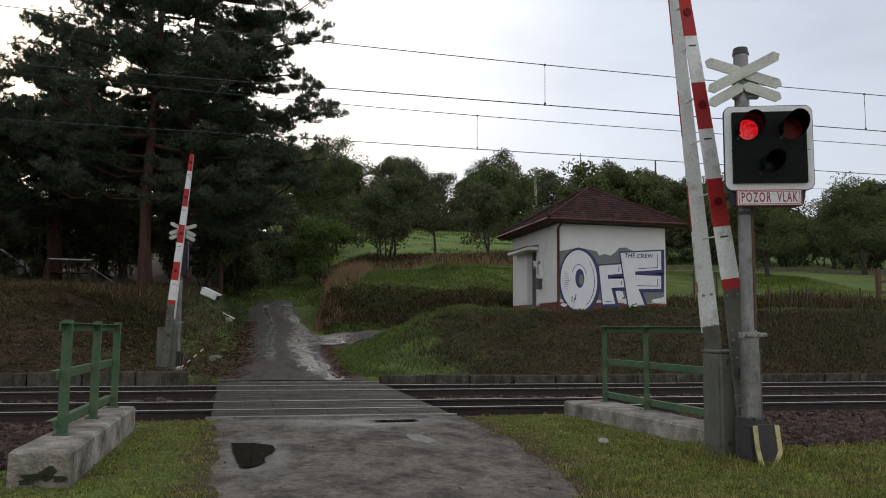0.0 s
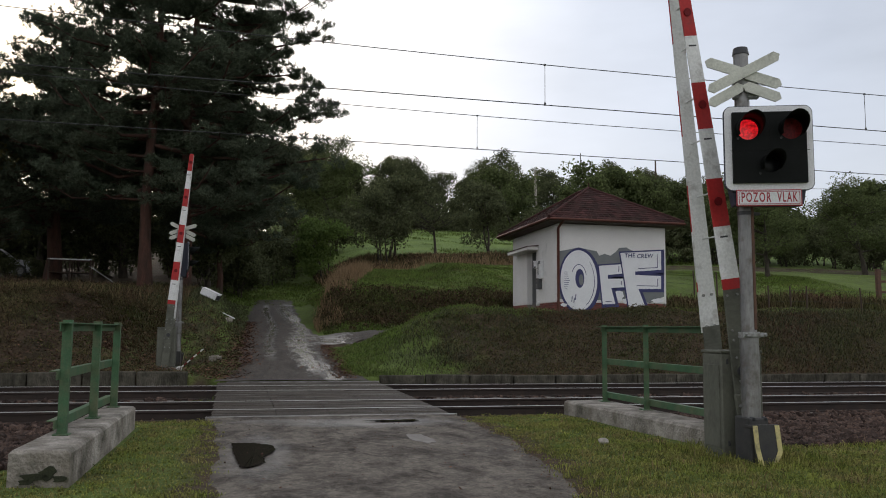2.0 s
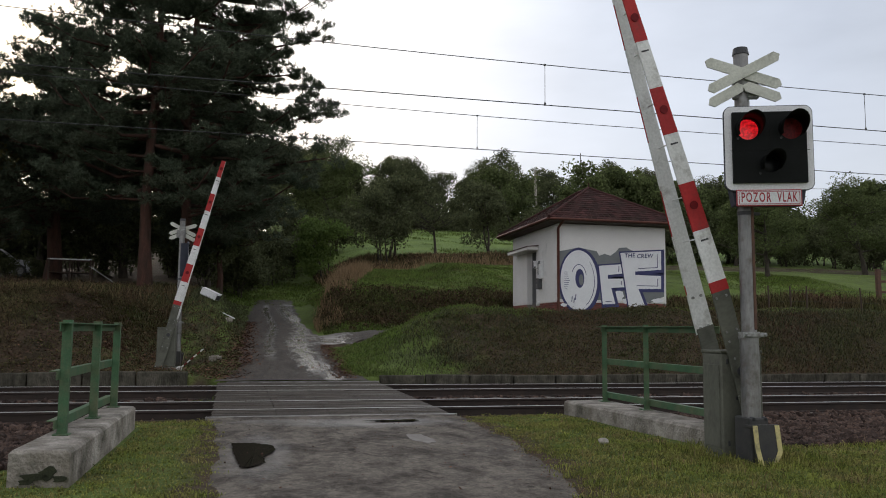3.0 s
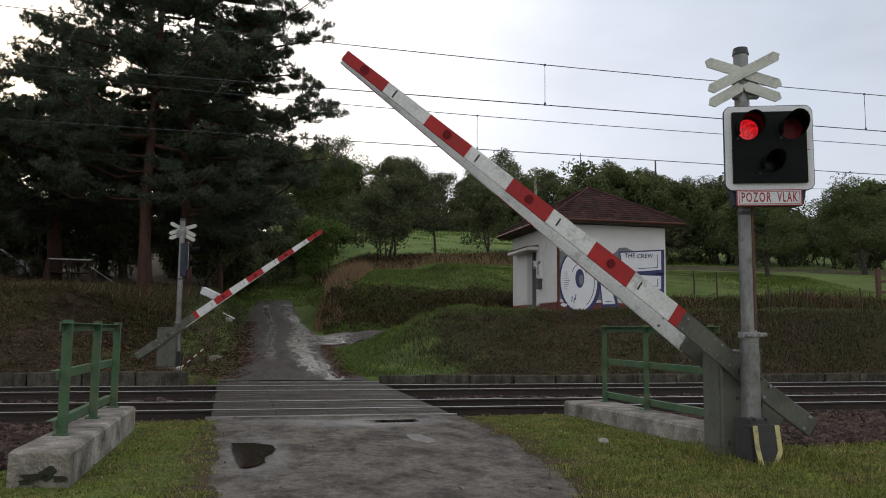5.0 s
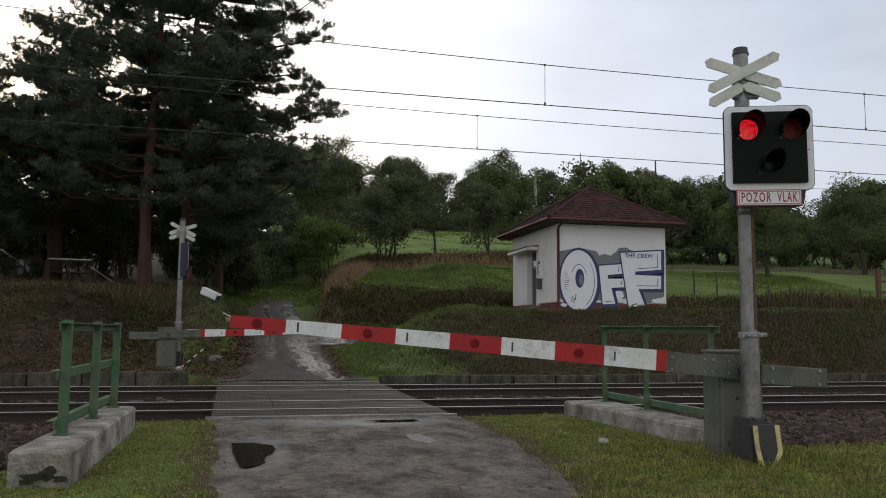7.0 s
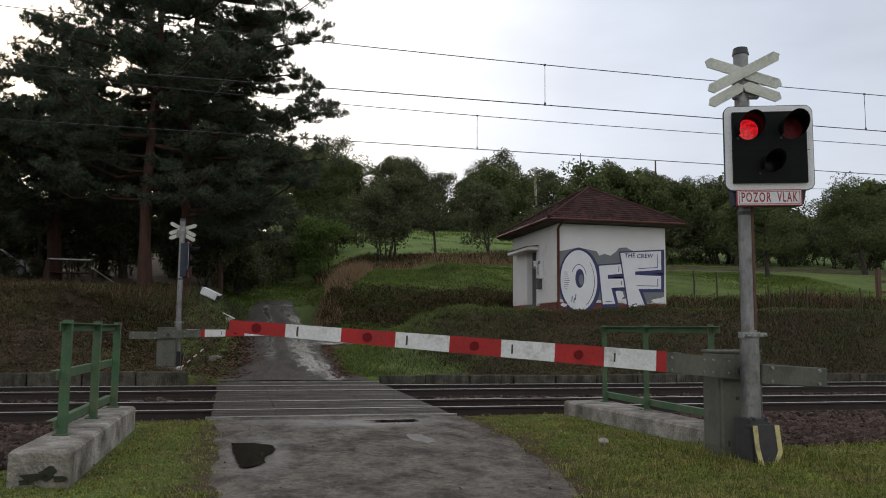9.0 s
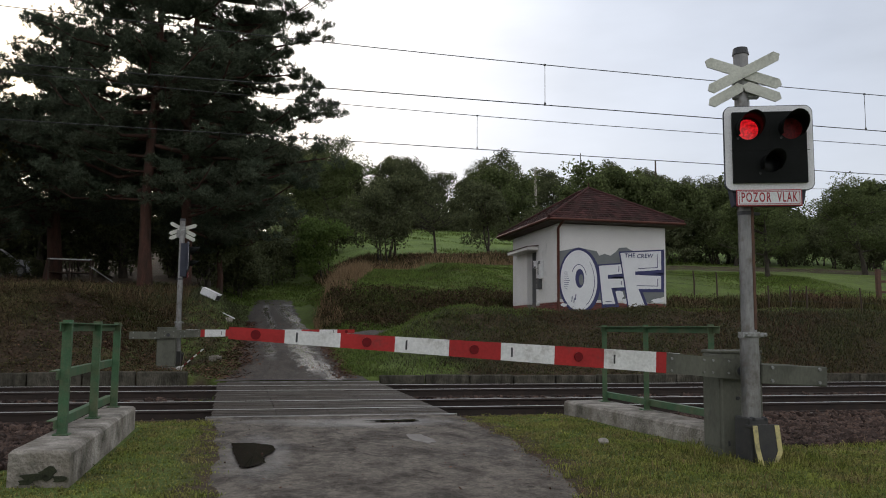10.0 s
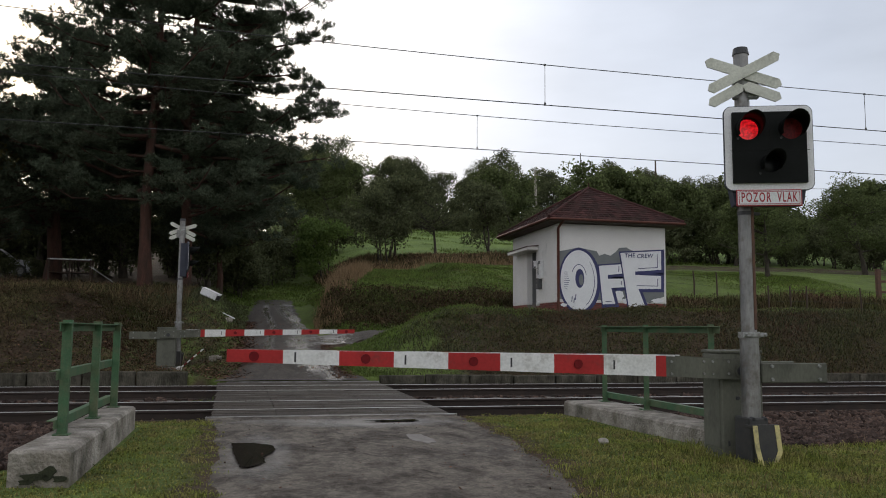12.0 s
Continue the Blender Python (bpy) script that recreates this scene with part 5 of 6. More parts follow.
    g.add([(*c, ze) for c in cor] + [(*c, ze + 0.12) for c in cor], [(0, 1, 2, 3), (0, 1, 5, 4), (1, 2, 6, 5), (2, 3, 7, 6), (3, 0, 4, 7)])
    part("soffit", g, M["soffit"], hut)
    g = Geo()
    g.add([(*c, ze + 0.115) for c in cor] + [(xm, ya2, top - 0.02), (xm, yb2, top - 0.02)], [(0, 1, 4), (1, 2, 5, 4), (2, 3, 5), (3, 0, 4, 5)])
    roof = part("roof", g, M["eave"], hut, "hipped roof of red-brown shingles")
    A, B = Vector((xm, ya2, top)), Vector((xm, yb2, top))
    P = [Vector((*c, ze + 0.125)) for c in cor]
    courses = 15
    for f, (p, q, u, w) in enumerate(((P[0], P[1], A, A), (P[1], P[2], A, B), (P[2], P[3], B, B), (P[3], P[0], B, A))):
        g = Geo()
        nrm = (q - p).cross(u - p).normalized()
        if nrm.z < 0:
            nrm = -nrm
        rr = random.Random(f)
        for c in range(courses):
            k0, k1 = c / courses, min(1.0, (c + 1.25) / courses)
            a0, b0 = p.lerp(u, k0), q.lerp(w, k0)
            a1, b1 = p.lerp(u, k1), q.lerp(w, k1)
            n = max(1, int((b0 - a0).length / 0.22))
            for i in range(n):
                s0, s1 = i / n + 0.004, (i + 1) / n - 0.004
                lift = nrm * (0.022 + rr.uniform(0, 0.008))
                dn = (a0 - a1).normalized() * rr.uniform(-0.012, 0.012)
                v = [a0.lerp(b0, s0) + lift + dn, a0.lerp(b0, s1) + lift + dn, a1.lerp(b1, s1) + nrm * 0.004, a1.lerp(b1, s0) + nrm * 0.004]
                v += [v[0] - nrm * 0.018, v[1] - nrm * 0.018]
                g.add(v, [(0, 1, 2, 3), (0, 1, 5, 4)])
        tagged(part("shingles", g, M["shingle"], roof), kind="stuff")
    for a, b in ((P[0], A), (P[1], A), (P[2], B), (P[3], B), (A, B)):
        part("ridge_cap", Geo().path([a + Vector((0, 0, 0.03)), b + Vector((0, 0, 0.03))], [0.05, 0.05], 8), M["shingle"], roof)
    part("finial", Geo().tube(A + Vector((0, 0, 0)), A + Vector((0, 0, 0.22)), 0.03, 0.02, 8), M["shingle"], roof)
    for a, b in ((P[0], P[1]), (P[1], P[2]), (P[3], P[0])):
        d = (b - a).normalized()
        off = Vector((d.y, -d.x, 0)) * 0.05
        g = Geo()
        g.path([a + off - Vector((0, 0, 0.05)), b + off - Vector((0, 0, 0.05))], [0.045, 0.045], 10)
        part("gutter", g, M["pipe"], hut)
    g = Geo().path([(HX0 + 0.05, HY0 - o - 0.02, ze + 0.05), (HX0 + 0.02, HY0 - 0.35, ze - 0.05), (HX0 - 0.0, HY0 - 0.08, ze - 0.2), (HX0 - 0.0, HY0 - 0.07, HZ0 + 0.05)], [0.05] * 4, 10)
    part("downpipe", g, M["pipe"], hut, "red-brown downpipe at the corner")
    # sprayed lettering on the long wall, in layers of paint
    y = HY0 - 0.016

    def paint(outline, layer, m, name="graffiti"):
        part(name, Geo().prism([(HX0 + a, HZ0 + b) for a, b in outline], y - 0.003 * layer - 0.003, y - 0.003 * layer), M[m], hut, m=pose(0, 0, 0))

    up = [(0.06, 0.45), (0.9, 0.40), (2.55, 0.48), (3.55, 0.36), (4.12, 0.61), (4.14, 1.75), (3.9, 2.2), (2.87, 2.25), (2.65, 2.36), (2.36, 2.33), (2.25, 2.20), (2.03, 2.04), (1.8, 2.10), (1.59, 2.03), (1.48, 2.19), (1.26, 2.22), (0.8, 2.3), (0.07, 2.14)]
    paint(up, 0, "gr_grey")
    ov = oval(0.80, 1.12, 0.70, 1.08)
    paint(grow([(a + 0.03, b - 0.02) for a, b in ov], 0.10), 1, "gr_blue")
    paint(ov, 2, "gr_white")
    ring = oval(0.80, 1.18, 0.30, 0.52)
    for k in range(2, 17):
        (a, b), (c, d) = ring[k], ring[k + 1]
        e1, e2 = (0.80 + (a - 0.80) * 0.93, 1.18 + (b - 1.18) * 0.95), (0.80 + (c - 0.80) * 0.93, 1.18 + (d - 1.18) * 0.95)
        paint([(a, b), (c, d), e2, e1], 3, "gr_blue", "graffiti_stroke")
    rim = oval(0.80, 1.10, 0.60, 0.97)
    for k in list(range(33, 40)) + list(range(0, 5)):
        (a, b), (c, d) = rim[k], rim[(k + 1) % 40]
        paint([(a, b), (c, d), (c - 0.02, d + 0.012), (a - 0.02, b + 0.012)], 3, "gr_blue", "graffiti_stroke")
    paint(oval(0.83, 1.19, 0.17, 0.34), 3, "gr_blue")
    paint(oval(0.88, 1.14, 0.085, 0.20), 4, "gr_grey")
    f1 = [(1.70, 0.28), (2.18, 0.31), (2.03, 0.88), (2.54, 0.91), (2.54, 1.23), (1.90, 1.20), (1.91, 1.34), (2.46, 1.40), (2.44, 1.74), (1.56, 1.66)]
    f2 = [(2.72, 0.06), (3.39, 0.13), (3.09, 0.86), (3.99, 0.88), (4.00, 1.35), (2.97, 1.37), (2.97, 1.49), (4.01, 1.58), (4.02, 2.27), (2.40, 2.15), (2.56, 1.13)]
    for f in (f1, f2):
        paint(grow([(a + 0.04, b - 0.03) for a, b in f], 0.085), 5 if f is f1 else 7, "gr_blue")
        paint(f, 6 if f is f1 else 8, "gr_white")
    for a, b, c, d in ((3.86, 1.66, 3.86, 2.14), (3.10, 1.60, 3.86, 1.66), (3.86, 0.98, 3.86, 1.25), (3.02, 0.98, 3.86, 0.98), (2.86, 0.20, 3.22, 0.24), (2.32, 1.46, 2.34, 1.66), (1.80, 0.38, 2.04, 0.40), (2.42, 1.0, 2.42, 1.14)):
        q = (Vector((c - a, d - b)).normalized())
        nx_, nz_ = -q.y * 0.012, q.x * 0.012
        paint([(a + nx_, b + nz_), (c + nx_, d + nz_), (c - nx_, d - nz_), (a - nx_, b - nz_)], 9, "gr_blue", "graffiti_stroke")
    for a, b, w, h, l in ((2.35, 0.62, 0.16, 0.2, 3), (2.62, 0.42, 0.14, 0.1, 3), (3.85, 0.45, 0.22, 0.08, 3), (0.22, 0.24, 0.12, 0.06, 3)):
        paint(blob(a, b, w, h, int(a * 100)), l, "gr_white")
    for word, x in (("THE", 2.76), ("CREW", 3.36)):
        crew = text_mesh(word, 0.215, M["gr_blue"], 0.001, 1.1, 0.15)
        part("graffiti_lettering", crew, None, hut, "thin dark word " + word, m=pose(HX0 + x, y - 0.034, HZ0 + 2.06, 90, -3, 0))
    for k in range(9):
        paint([(0.24, 0.8 + 0.075 * k), (0.44 - 0.02 * abs(k - 4), 0.8 + 0.075 * k), (0.44 - 0.02 * abs(k - 4), 0.815 + 0.075 * k), (0.24, 0.815 + 0.075 * k)], 4, "gr_blue", "graffiti_stroke")
    for a, b in ((0.50, 0.36), (0.58, 0.30), (0.64, 0.42)):
        paint([(a, b), (a + 0.03, b), (a + 0.05, b + 0.2), (a + 0.02, b + 0.2)], 4, "gr_blue", "graffiti_stroke")


build_hut()


# ---- overhead lines ----
def overhead(y, zc, sag0, xs, label):
    ol = thing("overhead_line", label, "overhead line", pose(0, y, 0), "overhead lines", "structure")
    x = np.linspace(-60, 90, 76)
    mess = lambda q: zc + sag0 + 0.0011 * (q - 9.0) ** 2 * (1 if q < 9 else 0.3)
    part("messenger_wire", Geo().path([(a, 0, mess(a)) for a in x], [0.008] * len(x), 6), M["wire"], ol)
    part("contact_wire", Geo().path([(-60, 0, zc), (90, 0, zc)], [0.009] * 2, 6), M["wire"], ol)
    for q in xs:
        part("dropper", Geo().tube((q, 0, zc), (q, 0, mess(q)), 0.006, n=5).box((q, 0, zc + 0.02), (0.03, 0.03, 0.06), 0.004).box((q, 0, mess(q)), (0.05, 0.03, 0.03), 0.004), M["wire"], ol)


overhead(13.98, 5.58, 0.775, (-5.0, 5.22, 12.40), "copper contact and carrier wires over the near track")
overhead(17.95, 5.60, 0.80, (-8.0, 4.98, 18.0), "copper contact and carrier wires over the far track")


# ---- trees ----
def leaf_cloud(centres, radii, count, size, seed, flat=0.8):
    """Single leaves scattered round clump centres, with an uneven outline."""
    r = np.random.default_rng(seed)
    idx = r.integers(0, len(centres), count)
    d = r.normal(size=(count, 3))
    d /= np.linalg.norm(d, axis=1)[:, None]
    k = r.uniform(0.25, 1.0, count) ** 0.6
    P = centres[idx] + d * (radii[idx] * k)[:, None] * np.array([1, 1, flat])
    u = r.normal(size=(count, 3))
    u /= np.linalg.norm(u, axis=1)[:, None]
    w = np.cross(u, r.normal(size=(count, 3)))
    w /= np.linalg.norm(w, axis=1)[:, None]
    s = size * r.uniform(0.6, 1.35, count)[:, None]
    v = np.stack([P - u * s * 0.5, P + w * s * 0.30, P + u * s * 0.5, P - w * s * 0.30], 1)
    q = np.arange(count * 4).reshape(-1, 4)
    return v.reshape(-1, 3), q


def tree_parts(height, spread, bole, seed, leaf, count, stems=1, clump=None):
    """Meshes of trunk with limbs, and of a crown of single leaves."""
    r = random.Random(seed)
    g = Geo()
    ends = []
    for s in range(stems):
        lean = Vector((r.uniform(-0.12, 0.12), r.uniform(-0.12, 0.12), 1)) if stems == 1 else Vector((r.uniform(-0.35, 0.35), r.uniform(-0.3, 0.3), 1))
        b = Vector((r.uniform(-0.4, 0.4), r.uniform(-0.3, 0.3), -0.2)) if stems > 1 else Vector((0, 0, -0.2))
        r0 = height * 0.021 / math.sqrt(stems)
        pts = [b]
        for k in range(1, 6):
            q = b + lean * (height * 0.72 * k / 5) + Vector((r.uniform(-1, 1), r.uniform(-1, 1), 0)) * 0.02 * height * (k > 1)
            pts.append(q)
        g.path(pts, [r0 * 1.35] + [r0 * (1 - 0.17 * k) for k in range(1, 6)], 8)
        for k in range(int(9 / stems) + 3):
            h = r.uniform(bole, 0.72 * height) / (0.72 * height)
            f = h * 5
            i = min(4, int(f))
            o = pts[i].lerp(pts[i + 1], f - i)
            a = r.uniform(0, 6.283)
            up = r.uniform(0.25, 0.9)
            L = spread * r.uniform(0.6, 1.0) * (1 - 0.45 * max(0, h - 0.4))
            e = o + Vector((math.cos(a), math.sin(a), up)).normalized() * L
            mid = o.lerp(e, 0.5) + Vector((0, 0, -0.06 * L))
            g.path([o, mid, e], [r0 * 0.42, r0 * 0.26, r0 * 0.08], 5)
            ends += [e, o.lerp(e, 0.65) + Vector((r.uniform(-1, 1), r.uniform(-1, 1), r.uniform(-0.3, 0.8))) * 0.25 * spread]
            for t in range(2):
                e2 = mid + Vector((r.uniform(-1, 1), r.uniform(-1, 1), r.uniform(-0.2, 0.9))).normalized() * L * 0.5
                g.path([mid, e2], [r0 * 0.2, r0 * 0.05], 4)
                ends.append(e2)
        for k in range(4):
            ends.append(pts[-1] + Vector((r.uniform(-1, 1), r.uniform(-1, 1), r.uniform(0.2, 1.6))) * 0.16 * height * 0.6)
    C = np.array([tuple(e) for e in ends])
    C[:, 2] = np.maximum(C[:, 2], bole * 0.95)
    rad = np.array([r.uniform(0.55, 1.15) for _ in ends]) * (clump or spread * 0.29)
    v, q = leaf_cloud(C, rad, count, leaf, seed)
    return g, v, q


TREES = {}


def tree_at(kind, x, y, turn=0.0, size=1.0, sink=0.0):
    """A tree of one of the kinds, built once and then copied."""
    z = float(land(x, y)) - sink
    m = pose(x, y, z, 0, 0, turn)
    if kind not in TREES:
        h, sp, bole, seed, leaf, cnt, stems, bark, leafm, name, label, cat, grp = KINDS[kind]
        g, v, q = tree_parts(h, sp, bole, seed, leaf, cnt, stems)
        t = thing(name, label, cat, m, grp)
        part("trunk", g, M[bark], t)
        tagged(part("crown", fast_mesh("crown", v, quads=q, mats=[M[leafm]]), None, t), kind="stuff")
        TREES[kind] = t
    else:
        t = copy_thing(TREES[kind], m)
    t.scale = (size, size, size)
    return t


KINDS = {
    "orchard_multi": (6.3, 2.9, 1.3, 11, 0.20, 9000, 4, "bark", "leaf_dark", "fruit_tree", "dark green many-stemmed fruit tree on the meadow edge", "tree", "orchard trees"),
    "orchard_bare": (6.0, 2.9, 1.9, 12, 0.15, 2600, 1, "bark", "leaf_dark", "fruit_tree", "thin-leaved fruit tree with bare spreading limbs", "tree", "orchard trees"),
    "orchard_full": (7.0, 2.9, 1.4, 13, 0.20, 8000, 2, "bark", "leaf_dark", "fruit_tree", "dark green leafy fruit tree on the meadow", "tree", "orchard trees"),
    "ridge_oak": (12.5, 5.6, 3.4, 21, 0.26, 11000, 1, "bark", "leaf_dark", "oak_tree", "tall dark broadleaf tree on the ridge", "tree", "ridge trees"),
    "ridge_ash": (12.0, 5.2, 2.2, 22, 0.26, 11000, 1, "bark", "leaf_dark", "ash_tree", "dark green broadleaf tree on the ridge", "tree", "ridge trees"),
    "hedge_tree": (8.5, 4.0, 0.8, 23, 0.27, 9000, 2, "bark", "leaf_mid", "broadleaf_tree", "dense green broadleaf tree behind the meadow", "tree", "hedgerow trees"),
    "round_tree": (11.0, 4.8, 0.9, 24, 0.26, 14000, 2, "bark", "leaf_mid", "broadleaf_tree", "rounded green broadleaf tree beside the lane", "tree", "lane trees"),
    "light_bush": (5.6, 2.5, 0.4, 25, 0.20, 8000, 4, "bark", "leaf_light", "hazel_bush", "light green leafy bush beside the lane", "bush", "lane trees"),
    "wood_dark": (13.0, 4.6, 1.2, 26, 0.30, 12000, 1, "bark", "leaf_dark", "woodland_tree", "dark woodland tree behind the pines", "tree", "woodland trees"),
    "yellowing": (12.0, 3.6, 3.0, 27, 0.20, 7000, 1, "bark", "leaf_warm", "woodland_tree", "yellowing broadleaf tree lit from behind", "tree", "woodland trees"),
    "thicket": (4.2, 2.6, 0.25, 41, 0.24, 4500, 4, "bark", "leaf_dark", "bush", "dense dark green bush at the wood edge", "bush", "hedge bushes"),
    "right_tree": (9.5, 4.4, 2.0, 28, 0.16, 19000, 1, "bark", "leaf_mid", "broadleaf_tree", "broad green tree on the meadow edge", "tree", "hedgerow trees"),
}


def plant_trees():
    for k, x, y, a, s in (("orchard_multi", 8.7, 57.0, 0, 1.0), ("orchard_bare", 13.4, 60.3, 40, 1.0), ("orchard_full", 17.5, 59.3, 10, 1.0), ("orchard_full", 9.9, 60.0, 150, 1.05)):
        tree_at(k, x, y, a, s)
    r = random.Random(5)
    # ridge
    for i in range(44):
        x = 2 + i * 2.7 + r.uniform(-1, 1)
        low = 0.45 if 94 < x < 107 else 1.0
        tree_at("ridge_oak" if r.random() < 0.6 else "ridge_ash", x, 124 + r.uniform(-3, 6), r.uniform(0, 360), low * r.uniform(0.75, 1.1))
    # hedgerow right of the field
    for i in range(15):
        tree_at("hedge_tree", 24.5 + i * 2.7 + r.uniform(-0.7, 0.7), 70 + r.uniform(-3, 6) - 0.2 * i, r.uniform(0, 360), r.uniform(0.8, 1.15) * (0.62 if 10 <= i <= 12 else 1.0))
    tree_at("right_tree", 31.6, 44.5, 0, 0.72)
    for x, y, s in ((45.5, 52, 0.92), (50, 50, 1.0), (41.5, 63, 0.75)):
        tree_at("right_tree", x, y, r.uniform(0, 360), s)
    for i in range(34):
        tree_at("thicket", 3 + i * 3.2 + r.uniform(-0.8, 0.8), 118.5 + r.uniform(-1.5, 2.5), r.uniform(0, 360), r.uniform(0.9, 1.4))
    for i in range(30):
        tree_at("thicket", 8 + i * 1.25 + r.uniform(-0.5, 0.5), 113.5 + r.uniform(-1.5, 1.5), r.uniform(0, 360), r.uniform(0.55, 0.9), 0.5)
    for i in range(19):
        tree_at("thicket", 23.0 + i * 2.2 + r.uniform(-0.5, 0.5), 65.5 + r.uniform(-1.5, 2.5) - 0.15 * i, r.uniform(0, 360), r.uniform(0.75, 1.15))
    for i in range(14):
        tree_at("thicket", -30 + i * 2.25 + r.uniform(-0.5, 0.5), 49 + r.uniform(-2, 2), r.uniform(0, 360), r.uniform(0.7, 1.1))
    for x, y, s in ((0.6, 58, 0.9), (2.4, 61, 0.8), (3.0, 66, 1.1), (-1.5, 50, 0.7), (6.8, 70, 0.9), (-12.4, 43.6, 0.34), (-11.0, 43.9, 0.28)):
        tree_at("thicket", x, y, r.uniform(0, 360), s)
    # trees beside and behind the lane
    for x, y, s in ((7.4, 79, 0.74), (4.6, 84, 0.72), (10.5, 104, 0.72), (2.4, 78, 0.70)):
        tree_at("round_tree", x, y, r.uniform(0, 360), s)
    tree_at("light_bush", 4.35, 55.5, 0, 0.92)
    for x, y, s in ((-0.8, 68, 0.93), (-3, 52, 0.72), (-1.8, 60, 0.84), (-6, 56, 0.90), (-9, 50, 0.87), (-12, 58, 0.93), (-14, 47, 0.81), (-18, 52, 0.93), (-5, 72, 0.99), (-2.6, 44, 0.58), (-7.5, 48, 0.79), (-11.5, 46, 0.72), (-4.5, 62, 0.93), (-0.6, 54, 0.64)):
        tree_at("wood_dark", x, y, r.uniform(0, 360), s)
    for x, y, s in ((-15.5, 42, 1.0), (-18, 46, 1.1), (-13.2, 37, 0.9)):
        tree_at("yellowing", x, y, r.uniform(0, 360), s)


plant_trees()


def pine_parts(height, reach, first, seed, trunk_r, tufts, side=None):
    """A tall pine: reddish trunk, long crooked limbs, needle tufts in flat uneven pads."""
    r = random.Random(seed)
    g = Geo()
    pts = [Vector((0, 0, -0.3))]
    for k in range(1, 11):
        pts.append(Vector((0.12 * math.sin(k * 0.9 + seed), 0.12 * math.cos(k * 0.7 + seed), height * k / 10)))
    g.path(pts, [trunk_r * 1.35] + [trunk_r * (1 - 0.085 * k) for k in range(1, 11)], 12)
    pads = []
    n = 86
    for i in range(n):
        h = first + (height - first) * ((i + r.random()) / n)
        q = (h - first) / (height - first)
        a = r.uniform(0, 6.283) if side is None or r.random() < 0.45 else side + r.gauss(0, 0.7)
        L = reach * (1.0 - 0.75 * q ** 1.6) * r.uniform(0.5, 1.08)
        if q < 0.12:
            L *= 0.75
        f = h / height * 10
        k = min(9, int(f))
        o = pts[k].lerp(pts[k + 1], f - k)
        d = Vector((math.cos(a), math.sin(a), 0))
        sag, up = r.uniform(-0.12, 0.05), r.uniform(0.05, 0.35)
        p1 = o + d * L * 0.4 + Vector((0, 0, sag * L))
        p2 = o + d * L * 0.75 + Vector((0, 0, (sag + 0.3 * up) * L)) + d.orthogonal() * r.uniform(-0.12, 0.12) * L
        p3 = o + d * L + Vector((0, 0, (sag + up) * L))
        rb = 0.02 + 0.014 * L
        g.path([o, p1, p2, p3], [rb, rb * 0.7, rb * 0.45, 0.012], 6)
        for s in range(int(3 + L * 1.9)):
            t = r.uniform(0.28, 1.0)
            b = (p1.lerp(p2, (t - 0.4) / 0.35) if 0.4 < t < 0.75 else p2.lerp(p3, (t - 0.75) / 0.25) if t >= 0.75 else o.lerp(p1, t / 0.4))
            w = Vector((r.gauss(0, 1), r.gauss(0, 1), r.uniform(-0.1, 0.7))).normalized() * r.uniform(0.3, 1.25)
            e = b + w + d * 0.2
            g.path([b, e], [0.022, 0.007], 4)
            pads.append((e, r.uniform(0.22, 0.50)))
            if r.random() < 0.6:
                pads.append((b.lerp(e, 0.5), r.uniform(0.16, 0.32)))
    pads += [(pts[-1] + Vector((r.gauss(0, 0.5), r.gauss(0, 0.5), r.uniform(-0.4, 0.8))), 0.5) for _ in range(14)]
    C = np.array([tuple(c) for c, _ in pads])
    R = np.array([s for _, s in pads])
    q = np.random.default_rng(seed)
    idx = q.integers(0, len(C), tufts)
    d = q.normal(size=(tufts, 3))
    d /= np.linalg.norm(d, axis=1)[:, None]
    P = C[idx] + d * (R[idx] * q.uniform(0.15, 1, tufts) ** 0.5)[:, None] * np.array([1, 1, 0.55])
    m = 11
    dirs = q.normal(size=(tufts, m, 3)) + np.array([0, 0, 0.55]) + d[:, None, :] * 0.7
    dirs /= np.linalg.norm(dirs, axis=2)[..., None]
    side_v = np.cross(dirs, q.normal(size=(tufts, m, 3)))
    side_v /= np.linalg.norm(side_v, axis=2)[..., None]
    ln = q.uniform(0.12, 0.24, (tufts, m, 1))
    B = P[:, None, :] + q.normal(0, 0.03, (tufts, m, 3))
    v = np.stack([B - side_v * 0.016, B + side_v * 0.016, B + dirs * ln], 2).reshape(-1, 3)
    return g, v, np.arange(len(v)).reshape(-1, 3)


def plant_pines():
    for x, y, h, reach, first, seed, tr, tufts, side in ((-4.45, 33.9, 19.0, 5.8, 3.6, 3, 0.25, 32000, None), (-3.05, 34.8, 20.0, 6.6, 2.6, 8, 0.24, 36000, 0.1), (-9.6, 41.0, 12.5, 5.5, 2.6, 14, 0.36, 20000, None), (-12.0, 36.0, 9.5, 3.6, 1.8, 52, 0.2, 10000, None), (-2.0, 42.5, 10.5, 3.7, 2.4, 33, 0.16, 14000, None)):
        t = thing("pine_tree", "tall pine with reddish trunk and dark needle crown", "tree", pose(x, y, float(land(x, y)) - 0.05), "pines on the bank")
        g, v, f = pine_parts(h, reach, first, seed, tr, tufts, side)
        part("trunk", g, M["bark_pine"], t, "reddish flaking pine trunk and crooked limbs")
        tagged(part("crown", fast_mesh("crown", v, f, mats=[M["needles"]]), None, t), kind="stuff")


plant_pines()


